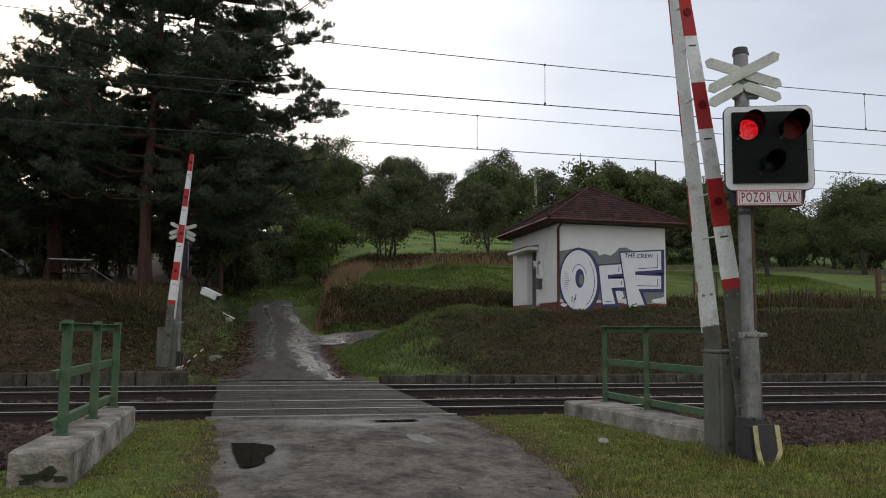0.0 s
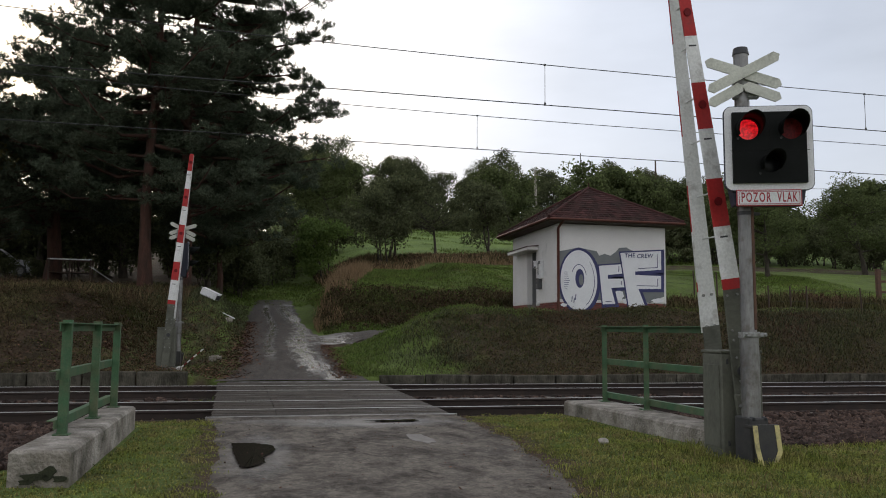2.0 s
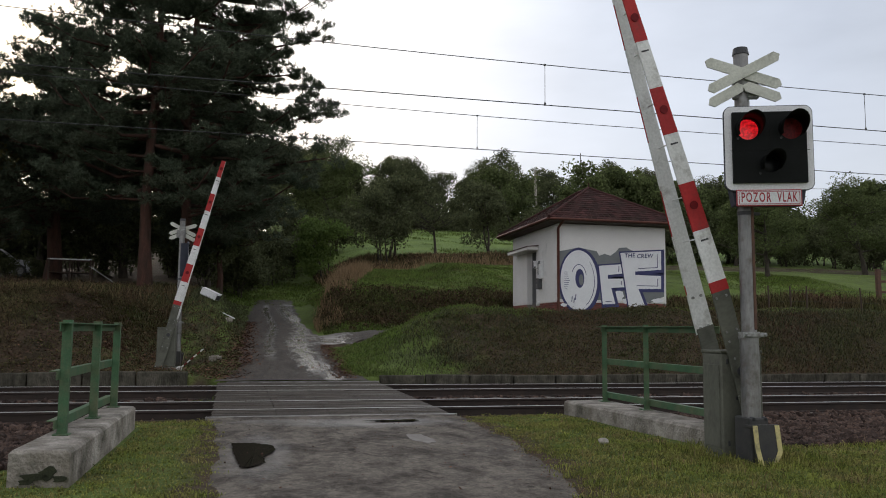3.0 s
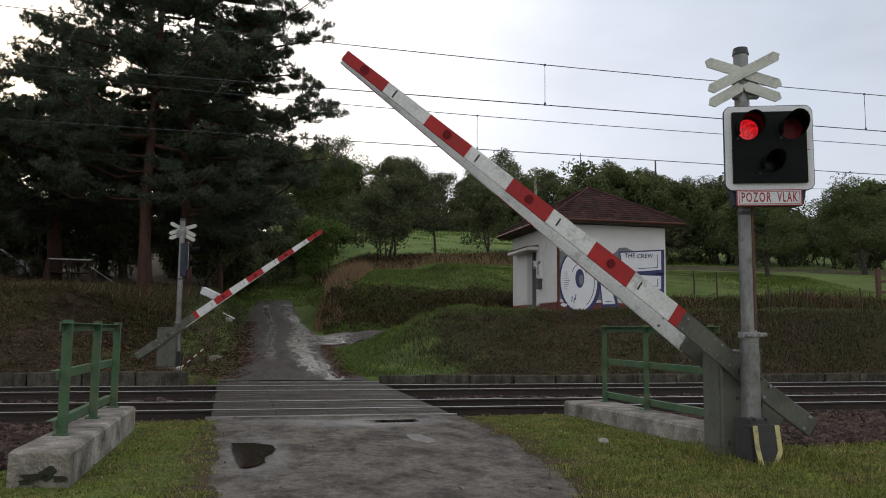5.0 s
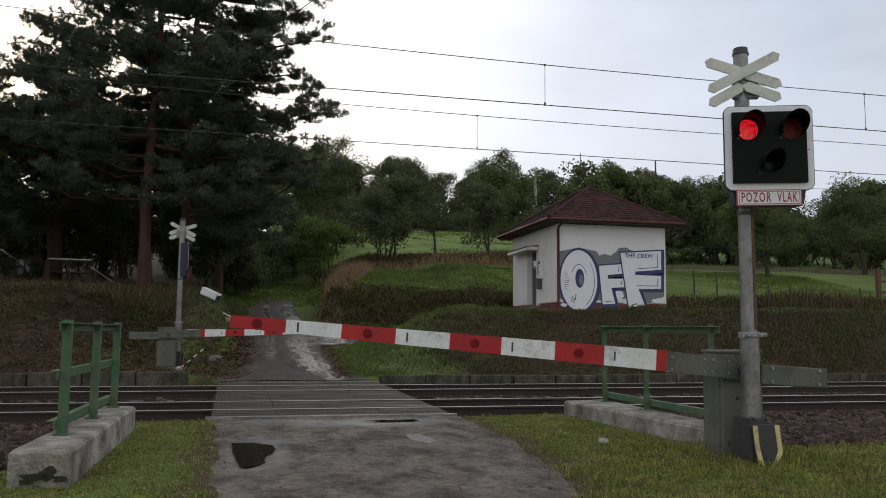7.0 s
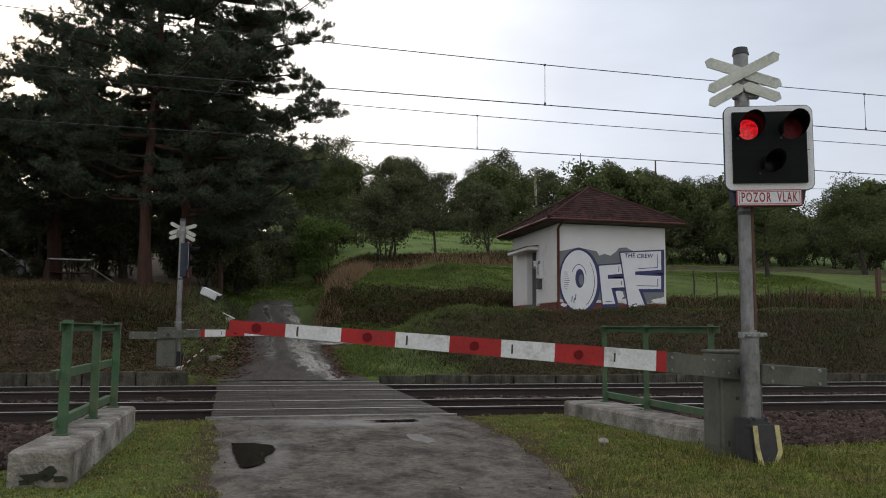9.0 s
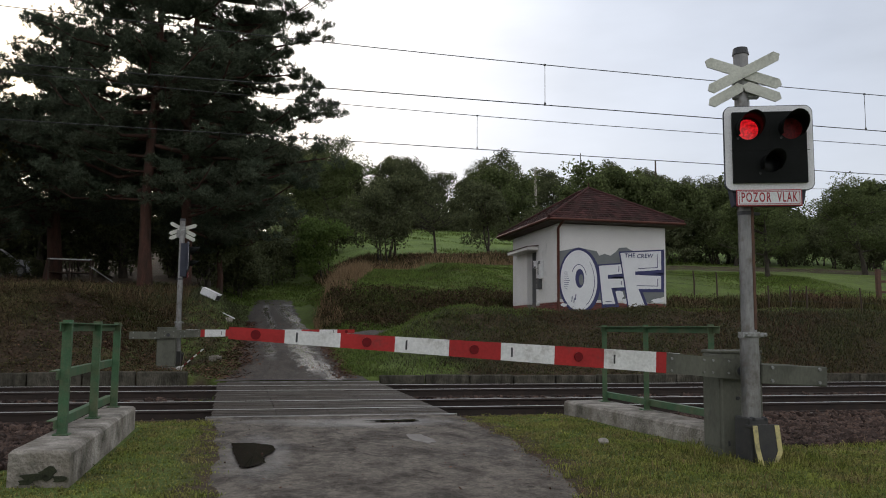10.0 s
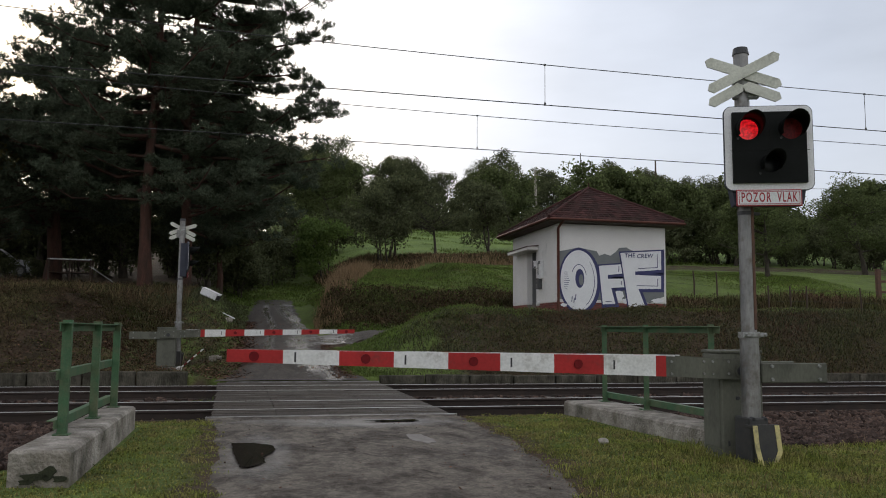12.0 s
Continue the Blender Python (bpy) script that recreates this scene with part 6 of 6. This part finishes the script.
# ---- grass and weeds ----
def blades(P, h, w, lean, seed, per=1):
    """Narrow bent blades standing at the given places."""
    r = np.random.default_rng(seed)
    n = len(P)
    a = r.uniform(0, 6.283, n)
    u = np.stack([np.cos(a), np.sin(a), np.zeros(n)], 1)
    b = r.uniform(0, 6.283, n)
    ln = np.stack([np.cos(b), np.sin(b), np.zeros(n)], 1) * (r.uniform(0.2, 1.0, n) * lean)[:, None]
    H = h * r.uniform(0.5, 1.3, n)
    W = w * r.uniform(0.7, 1.3, n)
    z = np.array([0, 0, 1.0])
    mid = P + ln * (H * 0.35)[:, None] + z * (H * 0.6)[:, None]
    tip = P + ln * H[:, None] + z * (H * (1 - 0.35 * lean))[:, None]
    v = np.stack([P - u * W[:, None] / 2, P + u * W[:, None] / 2, mid + u * W[:, None] * 0.4, mid - u * W[:, None] * 0.4, tip], 1)
    k = np.arange(n)[:, None] * 5
    return v.reshape(-1, 3), (k + np.array([[3, 2, 4]])).reshape(-1, 3), (k + np.array([[0, 1, 2, 3]])).reshape(-1, 4)


def scatter(name, label, n, x0, x1, y0, y1, keep, h, w, lean, material, seed, cat="grass", patch=None):
    r = np.random.default_rng(seed)
    x, y = r.uniform(x0, x1, n), r.uniform(y0, y1, n)
    k = keep(x, y)
    x, y = x[k], y[k]
    H = h * (0.45 + 0.45 * np.clip(wobble(x * 2.2, y * 2.2) + 0.4, 0, 1.4) + 0.35 * np.clip(np.sin(x * 9 + 3 * np.sin(y * 7)) * np.sin(y * 8 + 2 * np.sin(x * 6)), 0, 1)) if np.isscalar(h) else h
    P = np.stack([x, y, land(x, y) - 0.01], 1)
    v, t, q = blades(P, H, w, lean, seed)
    return tagged(new(name, fast_mesh(name, v, t, q, mats=[M[material]])), label, cat, kind="stuff")


def grow_grass():
    edge = lambda y: np.interp(y, [4, 6.3, 8, 9.5, 11, 12.05], [-0.42, -0.36, -0.33, -0.40, -0.52, -0.66])
    edge_r = lambda y: np.interp(y, [4, 5.9, 7.3, 9, 11.0, 12.05], [2.35, 2.5, 2.75, 2.95, 3.0, 2.95])
    jag = lambda x, y: 0.06 * np.sin(y * 5 + 1) + 0.06 * np.sin(y * 13 + x * 2) + 0.05 * np.sin(y * 31 + x * 7)
    fringe = np.random.default_rng(77)
    near_l = lambda x, y: (x < edge(y) + 0.04 + jag(x, y) - 0.22 * fringe.random(len(x)) ** 2) & ~((x > -1.9) & (x < -1.4) & (y > 7.05) & (y < 10.9)) & ~((x < -1.9) & (y > 7.9))
    near_r = lambda x, y: (x > edge_r(y) - 0.02 + jag(x, y) + 0.30 * fringe.random(len(x)) ** 2) & ~((x > 4.66) & (x < 5.42) & (y > 8.0)) & ~((x > 5.3) & (y > 8.05)) & ~((x > 4.6) & (x < 4.95) & (y > 7.35) & (y < 7.78))
    scatter("lawn_grass", "short green grass on the verge beside the road", 60000, -4.5, -0.2, 5.2, 11.75, near_l, 0.075, 0.009, 1.4, "grass", 1)
    scatter("lawn_grass", "short green grass with yellow patches beside the road", 95000, 2.2, 9.0, 4.8, 11.75, near_r, 0.070, 0.009, 1.4, "grass", 2)
    mound = lambda x, y: (x > 2.35 + 0.1 * np.sin(y * 5)) & (wobble(x * 1.5, y * 1.5) + 0.16 * (5.2 - x) + 0.3 * np.clip(y - 23.4, 0, 2) + fringe.normal(0, 0.35, len(x)) > -0.12)
    scatter("mound_grass", "green grass on the mound", 46000, 2.3, 12, 20.65, 26.5, mound, 0.15, 0.013, 1.4, "meadow_tuft", 3)
    scatter("mound_weeds", "dull green and brown weeds on the mound", 13000, 2.4, 12, 20.65, 25.0, lambda x, y: x > 3.2 + 1.5 * fringe.random(len(x)), 0.19, 0.014, 1.5, "verge", 34, "weeds")
    scatter("bank_weeds", "brown and green weeds on the bank behind the wall", 60000, 3.2, 30, 20.65, 24.8, lambda x, y: (wobble(x * 1.5 + 4, y * 1.5) > -0.9) & (x > 4.6 + 2.2 * fringe.random(len(x))), 0.15, 0.018, 1.5, "weeds", 4, "weeds")
    scatter("bank_grass", "dull green grass hanging over the bank", 26000, 4.8, 30, 20.65, 25.0, lambda x, y: wobble(x * 0.6 + 2, y * 0.9) > 0.15, 0.24, 0.013, 1.6, "verge", 31)
    scatter("crest_grass", "grass along the top of the bank", 30000, 5, 32, 24.2, 26.3, lambda x, y: np.ones_like(x, bool), 0.15, 0.016, 0.8, "meadow_tuft", 5)
    scatter("hedge_weeds", "tall brown and green weeds on the bank behind the side track", 46000, 2.5, 11.6, 31.6, 36.6, lambda x, y: (x > 2.3 + 0.3 * np.sin(y * 2)) & (fringe.random(len(x)) > (y - 32.5 - 0.6 * wobble(x * 1.3, y)) / 3.4), 0.46, 0.026, 1.3, "weeds", 6, "weeds")
    scatter("hedge_grass", "green grass on the bank behind the side track", 22000, 2.5, 10.4, 30.8, 36.4, lambda x, y: wobble(x * 1.7, y * 1.7) > -0.4, 0.30, 0.026, 1.4, "meadow_tuft", 27)
    scatter("dry_grass", "tall dry reddish grass beside the lane", 14000, 2.3, 6.4, 31.5, 48, lambda x, y: (np.abs(x - (2.5 + 0.22 * (y - 31.5))) < 0.75) & (wobble(x * 2, y) > -0.7), 0.85, 0.016, 0.7, "dry_grass", 7)
    scatter("lawn_tufts", "taller yellowish grass tufts on the verge", 5000, 2.4, 8.5, 4.8, 11.75, lambda x, y: near_r(x, y) & (np.sin(x * 7 + 2 * np.sin(y * 5)) * np.sin(y * 6 + x) > 0.35), 0.12, 0.006, 0.9, "dry_grass", 21)
    scatter("lawn_tufts", "taller yellowish grass tufts on the verge", 4000, -4.2, -0.3, 5.2, 11.75, lambda x, y: near_l(x, y) & (np.sin(x * 7 + 2 * np.sin(y * 5)) * np.sin(y * 6 + x) > 0.45), 0.11, 0.006, 0.9, "dry_grass", 22)
    scatter("track_weeds", "weeds growing at the ends of the crossing deck", 900, -1.5, -0.75, 15.2, 16.6, lambda x, y: wobble(x * 3, y * 3) > -0.3, 0.34, 0.012, 0.9, "meadow_tuft", 23, "weeds")
    scatter("track_weeds", "weeds growing at the ends of the crossing deck", 700, 2.95, 4.0, 15.2, 16.4, lambda x, y: wobble(x * 3, y * 3) > -0.2, 0.34, 0.012, 0.8, "dry_grass", 24, "weeds")
    scatter("foot_weeds", "grass and weeds round the barrier foot", 2200, 4.3, 5.6, 6.6, 8.1, lambda x, y: ~((x > 4.6) & (x < 4.98) & (y > 6.9) & (y < 7.8)), 0.13, 0.007, 0.9, "grass", 25, "weeds")
    scatter("side_weeds", "low weeds along the side track", 9000, 4.5, 10.5, 29.2, 31.2, lambda x, y: y > 30.2 + 0.1 * np.sin(x * 3), 0.22, 0.02, 0.9, "meadow_tuft", 26, "weeds")
    scatter("meadow_grass", "green meadow grass", 60000, 2.8, 34, 34, 50, lambda x, y: ~((x > 9.6) & (x < 15.2) & (y < 32.3)), 0.16, 0.03, 0.9, "meadow_tuft", 8)
    scatter("path_grass", "green grass on the path above the lane", 26000, -3.0, 6.5, 44, 66, lambda x, y: (wobble(x, y) > -0.9) & (fringe.random(len(x)) < 0.9), 0.22, 0.035, 1.0, "meadow_tuft", 32)
    scatter("field_grass", "pale green tufts on the hillside field", 26000, 6, 44, 62, 112, lambda x, y: wobble(x * 0.4, y * 0.4) > -0.5, 0.30, 0.06, 1.0, "meadow_tuft", 33)
    scatter("orchard_weeds", "tall brown weeds under the fruit trees", 22000, 4, 24, 51, 61, lambda x, y: wobble(x * 0.8, y * 0.8) > -0.8, 0.75, 0.035, 1.2, "weeds", 9, "weeds")
    scatter("orchard_grass", "dry tan grass among the weeds under the fruit trees", 12000, 4, 24, 50, 60, lambda x, y: wobble(x * 0.7, y * 0.9) > -0.5, 0.75, 0.03, 1.1, "dry_grass", 35)
    scatter("meadow_grass", "lush green grass on the near meadow edge", 26000, 3, 13, 33.6, 48, lambda x, y: wobble(x * 1.4, y * 1.4) > -0.8, 0.26, 0.022, 1.1, "meadow_tuft", 36)
    scatter("meadow_weeds", "rusty tall weeds along the meadow fence", 16000, 17, 42, 30.5, 34.5, lambda x, y: (y > 31.0 + 0.04 * x) & (wobble(x, y) > -0.6), 0.7, 0.035, 0.7, "weeds", 10, "weeds")
    scatter("bank_weeds", "dark brown weeds on the bank under the pines", 60000, -16, -2.6, 20.65, 30, lambda x, y: x < -2.2 - 0.25 * np.sin(y), 0.20, 0.02, 1.5, "weeds", 11, "weeds")
    scatter("verge_grass", "dark green grass on the verge beside the lane", 30000, -6, -0.45, 20.8, 44, lambda x, y: x > -3.6 - 0.15 * (y - 25) * (y > 25), 0.2, 0.016, 0.85, "verge", 12)
    scatter("dry_grass", "tangled brown grass under the pines", 16000, -16, -2.5, 28, 38, lambda x, y: wobble(x, y) > -0.3, 0.4, 0.018, 0.8, "weeds", 13)


grow_grass()


def leafy(name, label, clumps, x0, x1, y0, y1, keep, rad, leaf, per, material, seed):
    """Low broad-leaved weeds in uneven clumps."""
    r = np.random.default_rng(seed)
    x, y = r.uniform(x0, x1, clumps), r.uniform(y0, y1, clumps)
    k = keep(x, y)
    x, y = x[k], y[k]
    R = rad * r.uniform(0.4, 1.4, len(x))
    C = np.stack([x, y, land(x, y) + R * 0.25], 1)
    v, q = leaf_cloud(C, R, len(x) * per, leaf, seed, 0.55)
    tagged(new(name, fast_mesh(name, v, quads=q, mats=[M[material]])), label, "weeds", kind="stuff")


every = lambda x, y: np.ones_like(x, bool)
leafy("leafy_weeds", "low brown and green leafy weeds on the bank", 2500, 5.0, 30, 20.7, 25.0, lambda x, y: wobble(x * 1.1, y * 2) > -0.7, 0.20, 0.055, 16, "weed_leaf", 61)
leafy("leafy_weeds", "low leafy weeds on the bank under the pines", 2200, -16, -0.9, 20.7, 31, lambda x, y: ~((x > -3.0) & (x < -1.6) & (y > 22.4) & (y < 24.2)), 0.24, 0.06, 16, "weed_leaf", 62)
leafy("leafy_weeds", "leafy brambles on the bank behind the side track", 700, 2.6, 10.2, 31.0, 36.0, lambda x, y: wobble(x, y * 1.5) > -0.7 + (y - 32) * 0.35, 0.30, 0.10, 22, "weed_leaf", 63)
leafy("leafy_weeds", "taller bramble clumps along the bank top", 160, 3.0, 11.0, 31.8, 36.2, lambda x, y: wobble(x * 1.8, y) > -0.3, 0.55, 0.09, 60, "weed_leaf", 67)
leafy("leafy_weeds", "leafy weeds along the meadow fence", 700, 17, 42, 30.5, 35, lambda x, y: (y > 31.0 + 0.04 * x), 0.36, 0.08, 22, "weed_leaf", 64)
leafy("clover", "clover and broad leaves in the verge grass", 900, 2.7, 8.5, 5.0, 11.6, lambda x, y: (x > 3.2) & ~((x > 4.6) & (y > 7.9)) & ~((x > 4.55) & (x < 5.3) & (y > 6.8)), 0.07, 0.028, 10, "grass", 65)
leafy("clover", "clover and broad leaves in the verge grass", 350, -4.0, -0.6, 5.4, 11.5, lambda x, y: ~((x > -2.0) & (x < -1.35) & (y > 6.8)) & ~((x < -1.9) & (y > 7.6)), 0.07, 0.028, 10, "grass", 66)


# ---- small things round the crossing and beyond ----
def on_land(x, y, lift=0.0):
    return float(land(x, y)) + lift


def small_things():
    z = on_land(-1.8, 31.1)
    t = thing("trough", "white upturned plastic trough lying on the verge", "trough", pose(-1.8, 31.1, z + 0.05, 0, 24, -20))
    part("shell", Geo().box((0, 0, 0.13), (0.66, 0.40, 0.26), 0.03).box((0, 0, 0.262), (0.70, 0.44, 0.03), 0.01), M["sign_white"], t)
    # the shell is solid: a dark plate paints the shade inside its open end
    part("open_end_shade", Geo().box((0.333, 0, 0.12), (0.01, 0.34, 0.18), 0.003), M["dark_cap"], t)
    p = thing("board", "white painted board lying on the grass", "board", pose(-1.2, 30.8, on_land(-1.2, 30.8) + 0.10, 0, 26, -14))
    part("plank", Geo().box((0, 0, 0), (0.85, 0.16, 0.03), 0.006), M["sign_white"], p)
    for x, y, s in ((-1.05, 30.6, 0.30), (-1.15, 24.0, 0.34)):
        b = thing("concrete_post", "short grey concrete block on the verge", "block", pose(x, y, on_land(x, y) + 0.07, 0, 0, 20), "verge blocks")
        part("block", Geo().box((0, 0, 0), (s, 0.16, 0.16), 0.02).box((0, 0, 0.09), (s * 0.6, 0.1, 0.03), 0.01), M["concrete"], b)
    r = thing("marker_rod", "thin red and white marker rod leaning out of the grass", "rod", pose(-1.98, 22.7, on_land(-1.98, 22.7) + 0.12, 0, 48, 0))
    for i in range(7):
        part("rod_band", Geo().tube((0, 0, 0.11 * i), (0, 0, 0.11 * (i + 1)), 0.017, n=10), M["white_paint"] if i % 2 == 0 else M["red_dark"], r)
    part("rod_foot", Geo().box((0, 0, -0.06), (0.16, 0.14, 0.16), 0.04), M["white_paint"], r)
    s = thing("stone", "pale stone lying in the grass", "stone", pose(3.88, 8.55, 0.03, 10, 5, 30))
    part("body", Geo().box((0, 0, 0), (0.14, 0.10, 0.07), 0.03), M["concrete"], s)
    # rusty gate post by the meadow and the wire fence
    z = on_land(31.9, 35.6)
    g = thing("gate_post", "rusty red iron post at the meadow edge", "post", pose(31.9, 35.6, z))
    part("post", Geo().box((0, 0, 0.75), (0.24, 0.2, 1.6), 0.02).box((0.4, 0, 0.9), (0.8, 0.05, 0.12), 0.01).box((0.4, 0, 0.35), (0.8, 0.05, 0.12), 0.01), M["rust"], g)
    spots = [(17.5, 37.2), (19.6, 36.6), (21.4, 36.1), (22.5, 35.8), (22.6, 31.8), (23.5, 31.5), (24.2, 31.3), (27.0, 31.2), (29.5, 31.0)]
    for i, (x, y) in enumerate(spots):
        f = thing("fence_post", "thin weathered wooden fence post in the meadow", "fence post", pose(x, y, on_land(x, y), 0, 0, 13 * i), "meadow fence posts")
        part("post", Geo().path([(0, 0, -0.2), (0.02 * math.sin(i), 0, 0.6), (0.05 * math.sin(i * 2), 0.02, 1.25)], [0.045, 0.042, 0.036], 7), M["timber"], f)
    for (x0, y0), (x1, y1) in zip(spots, spots[1:]):
        if abs(y0 - y1) > 3:
            continue
        w = thing("fence_wire", "thin fence wire between the meadow posts", "wire", pose(0, 0, 0), "meadow fence wires")
        for h in (0.55, 1.05):
            part("wire", Geo().tube((x0, y0, on_land(x0, y0, h)), (x1, y1, on_land(x1, y1, h)), 0.006, n=4), M["wire"], w)
    # poles behind the meadow
    for x, y, top, r0, mt, label in ((38.6, 107.4, 24.8, 0.24, "concrete", "grey concrete pole rising from the trees"), (57.9, 107.8, 27.4, 0.15, "timber", "wooden line pole rising from the trees"), (35.1, 82.7, 21.6, 0.06, "timber", "thin mast rising behind the hut")):
        zb = on_land(x, y)
        q = thing("line_pole", label, "pole", pose(x, y, zb), "line poles")
        part("pole", Geo().path([(0, 0, -0.3), (0, 0, top - zb)], [r0, r0 * 0.75], 10), M[mt], q)
        if 0.1 < r0 < 0.2:
            part("crossarm", Geo().box((0, 0, top - zb - 3.4), (1.2, 0.12, 0.12), 0.02), M["timber"], q)
            for s_ in (-0.5, 0.5):
                part("insulator", Geo().tube((s_, 0, top - zb - 3.34), (s_, 0, top - zb - 3.15), 0.05, 0.035, 8), M["dark_cap"], q)
    pl = thing("power_line", "thin power line between the poles behind the meadow", "power line", pose(0, 0, 0), kind="structure")
    for d in (-0.5, 0.5):
        pts = [(38.6 + 19.3 * k / 8 + d, 107.4, 24.2 - 0.4 * k / 8 - 0.5 * math.sin(math.pi * k / 8)) for k in range(9)] + [(57.9 + 60 * k / 10 + d, 107.8 - 1.5 * k, 23.8 - 0.9 * math.sin(math.pi * k / 10) + 0.05 * k) for k in range(1, 11)]
        part("wire", Geo().path(pts, [0.022] * len(pts), 5), M["wire"], pl)
    # under the pines: parked car, cart frame, sheet
    z = on_land(-13.6, 46.0)
    c = thing("car", "white car parked under the trees", "car", pose(-13.6, 46.0, z, 0, 0, 8))
    body = [(-2.0, 0.28), (2.0, 0.28), (2.05, 0.62), (1.9, 0.82), (1.0, 0.92), (0.45, 1.40), (-1.2, 1.44), (-1.85, 0.98), (-2.05, 0.85)]
    bd = part("body", Geo().prism(body, -0.82, 0.82), M["car_white"], c)
    part("side_window", Geo().prism([(0.85, 0.93), (0.40, 1.33), (-0.35, 1.36), (-0.35, 0.95)], -0.832, -0.824), M["glass_dark"], c)
    part("side_window", Geo().prism([(-0.42, 0.95), (-0.42, 1.36), (-1.15, 1.37), (-1.6, 1.0)], -0.832, -0.824), M["glass_dark"], c)
    for x in (-1.25, 1.3):
        for y in (-0.72, 0.72):
            wh = part("wheel", Geo().tube((x, y - 0.12, 0.31), (x, y + 0.12, 0.31), 0.31, n=20), M["dark_cap"], c)
            part("rim", Geo().tube((x, y - 0.128, 0.31), (x, y - 0.122, 0.31), 0.19, n=16), M["bracket"], wh)
    part("headlight", Geo().box((1.98, -0.6, 0.68), (0.1, 0.3, 0.14), 0.03), M["glass_dark"], c)
    z = on_land(-8.7, 40.6)
    t = thing("handcart", "old timber cart frame with a pale top rail under the pines", "cart", pose(-8.7, 40.6, z, 0, 0, 4))
    part("top_rail", Geo().box((0, -0.4, 1.12), (1.9, 0.06, 0.06), 0.01), M["sign_white"], t, "pale top rail")
    part("top_rail", Geo().box((0, 0.4, 1.12), (1.9, 0.06, 0.06), 0.01), M["timber"], t)
    for x in (-0.9, 0.0, 0.9):
        for y in (-0.4, 0.4):
            part("upright", Geo().box((x, y, 0.55), (0.07, 0.07, 1.15), 0.01), M["timber"], t)
    for k in range(5):
        part("plank", Geo().box((0, -0.36 + 0.18 * k, 0.50), (1.9, 0.165, 0.035), 0.006), M["timber"], t)
    sh = thing("metal_sheet", "pale metal sheet leaning against the cart", "sheet", pose(-7.3, 40.4, on_land(-7.3, 40.4) + 0.42, 0, 34, 0))
    part("sheet", Geo().box((0, 0, 0), (1.3, 0.7, 0.02), 0.005).box((0, 0, 0.02), (1.3, 0.04, 0.03), 0.005), M["bracket"], sh)


small_things()


# ---- what moves ----
NEAR_ANGLES = ((0.0, 81.8), (2.03, 81.8), (2.2, 80.5), (2.5, 77.4), (3.0, 72.4), (3.2, 69.8), (4.0, 55.6), (4.8, 39.8), (5.0, 35.0), (5.5, 22.9), (6.0, 13.0), (6.5, 6.6), (7.0, 3.5), (7.4, 3.0), (9.3, 3.0), (10.0, 2.3), (10.5, 1.6), (11.0, 0.9), (11.5, 0.35), (12.0, 0.0))
FAR_ANGLES = ((0.0, 84.0), (2.03, 84.0), (2.2, 82.7), (2.5, 79.2), (3.0, 74.0), (3.2, 71.5), (4.0, 56.3), (4.8, 40.0), (5.0, 35.0), (5.5, 22.4), (6.0, 11.3), (6.5, 3.6), (7.0, 0.3), (7.3, 0.0), (12.0, 0.0))


def shutter_rows(x, z, depth, swing, open_from):
    """The shutter, added so that the steadily lit lamp seems to flash, hangs on a pivot under its lamp: before the lamp
    for half of each second, swung aside behind the panel for the other half.
    """
    shut, aside = pose(x, depth, z - 0.17), pose(x, depth, z - 0.17, 0, swing, 0)
    rows = []
    for k in range(-1, 13):
        for t, m in ((k + open_from - 0.033, shut), (k + open_from, aside), (k + open_from + 0.467, aside), (k + open_from + 0.5, shut)):
            if 0.0 < t < 12.0:
                rows.append((t, m))
    first = aside if (0.0 - open_from) % 1.0 < 0.48 else shut
    return [(0.0, first)] + rows + [(12.0, first)]


def motions():
    walk(near_boom, [(t, pose(0.06, 0, 0.88, 0, a, 0)) for t, a in NEAR_ANGLES])
    walk(far_boom, [(t, pose(0.06, 0, 0.88, 0, a, 0)) for t, a in FAR_ANGLES])
    for flaps in (near_flaps, far_flaps):
        for (fl, x, z), o, d, s in zip(flaps, (0.567, 0.067), (-0.030, -0.038), (85, -85)):
            walk(fl, shutter_rows(x, z, d, s, o))


motions()
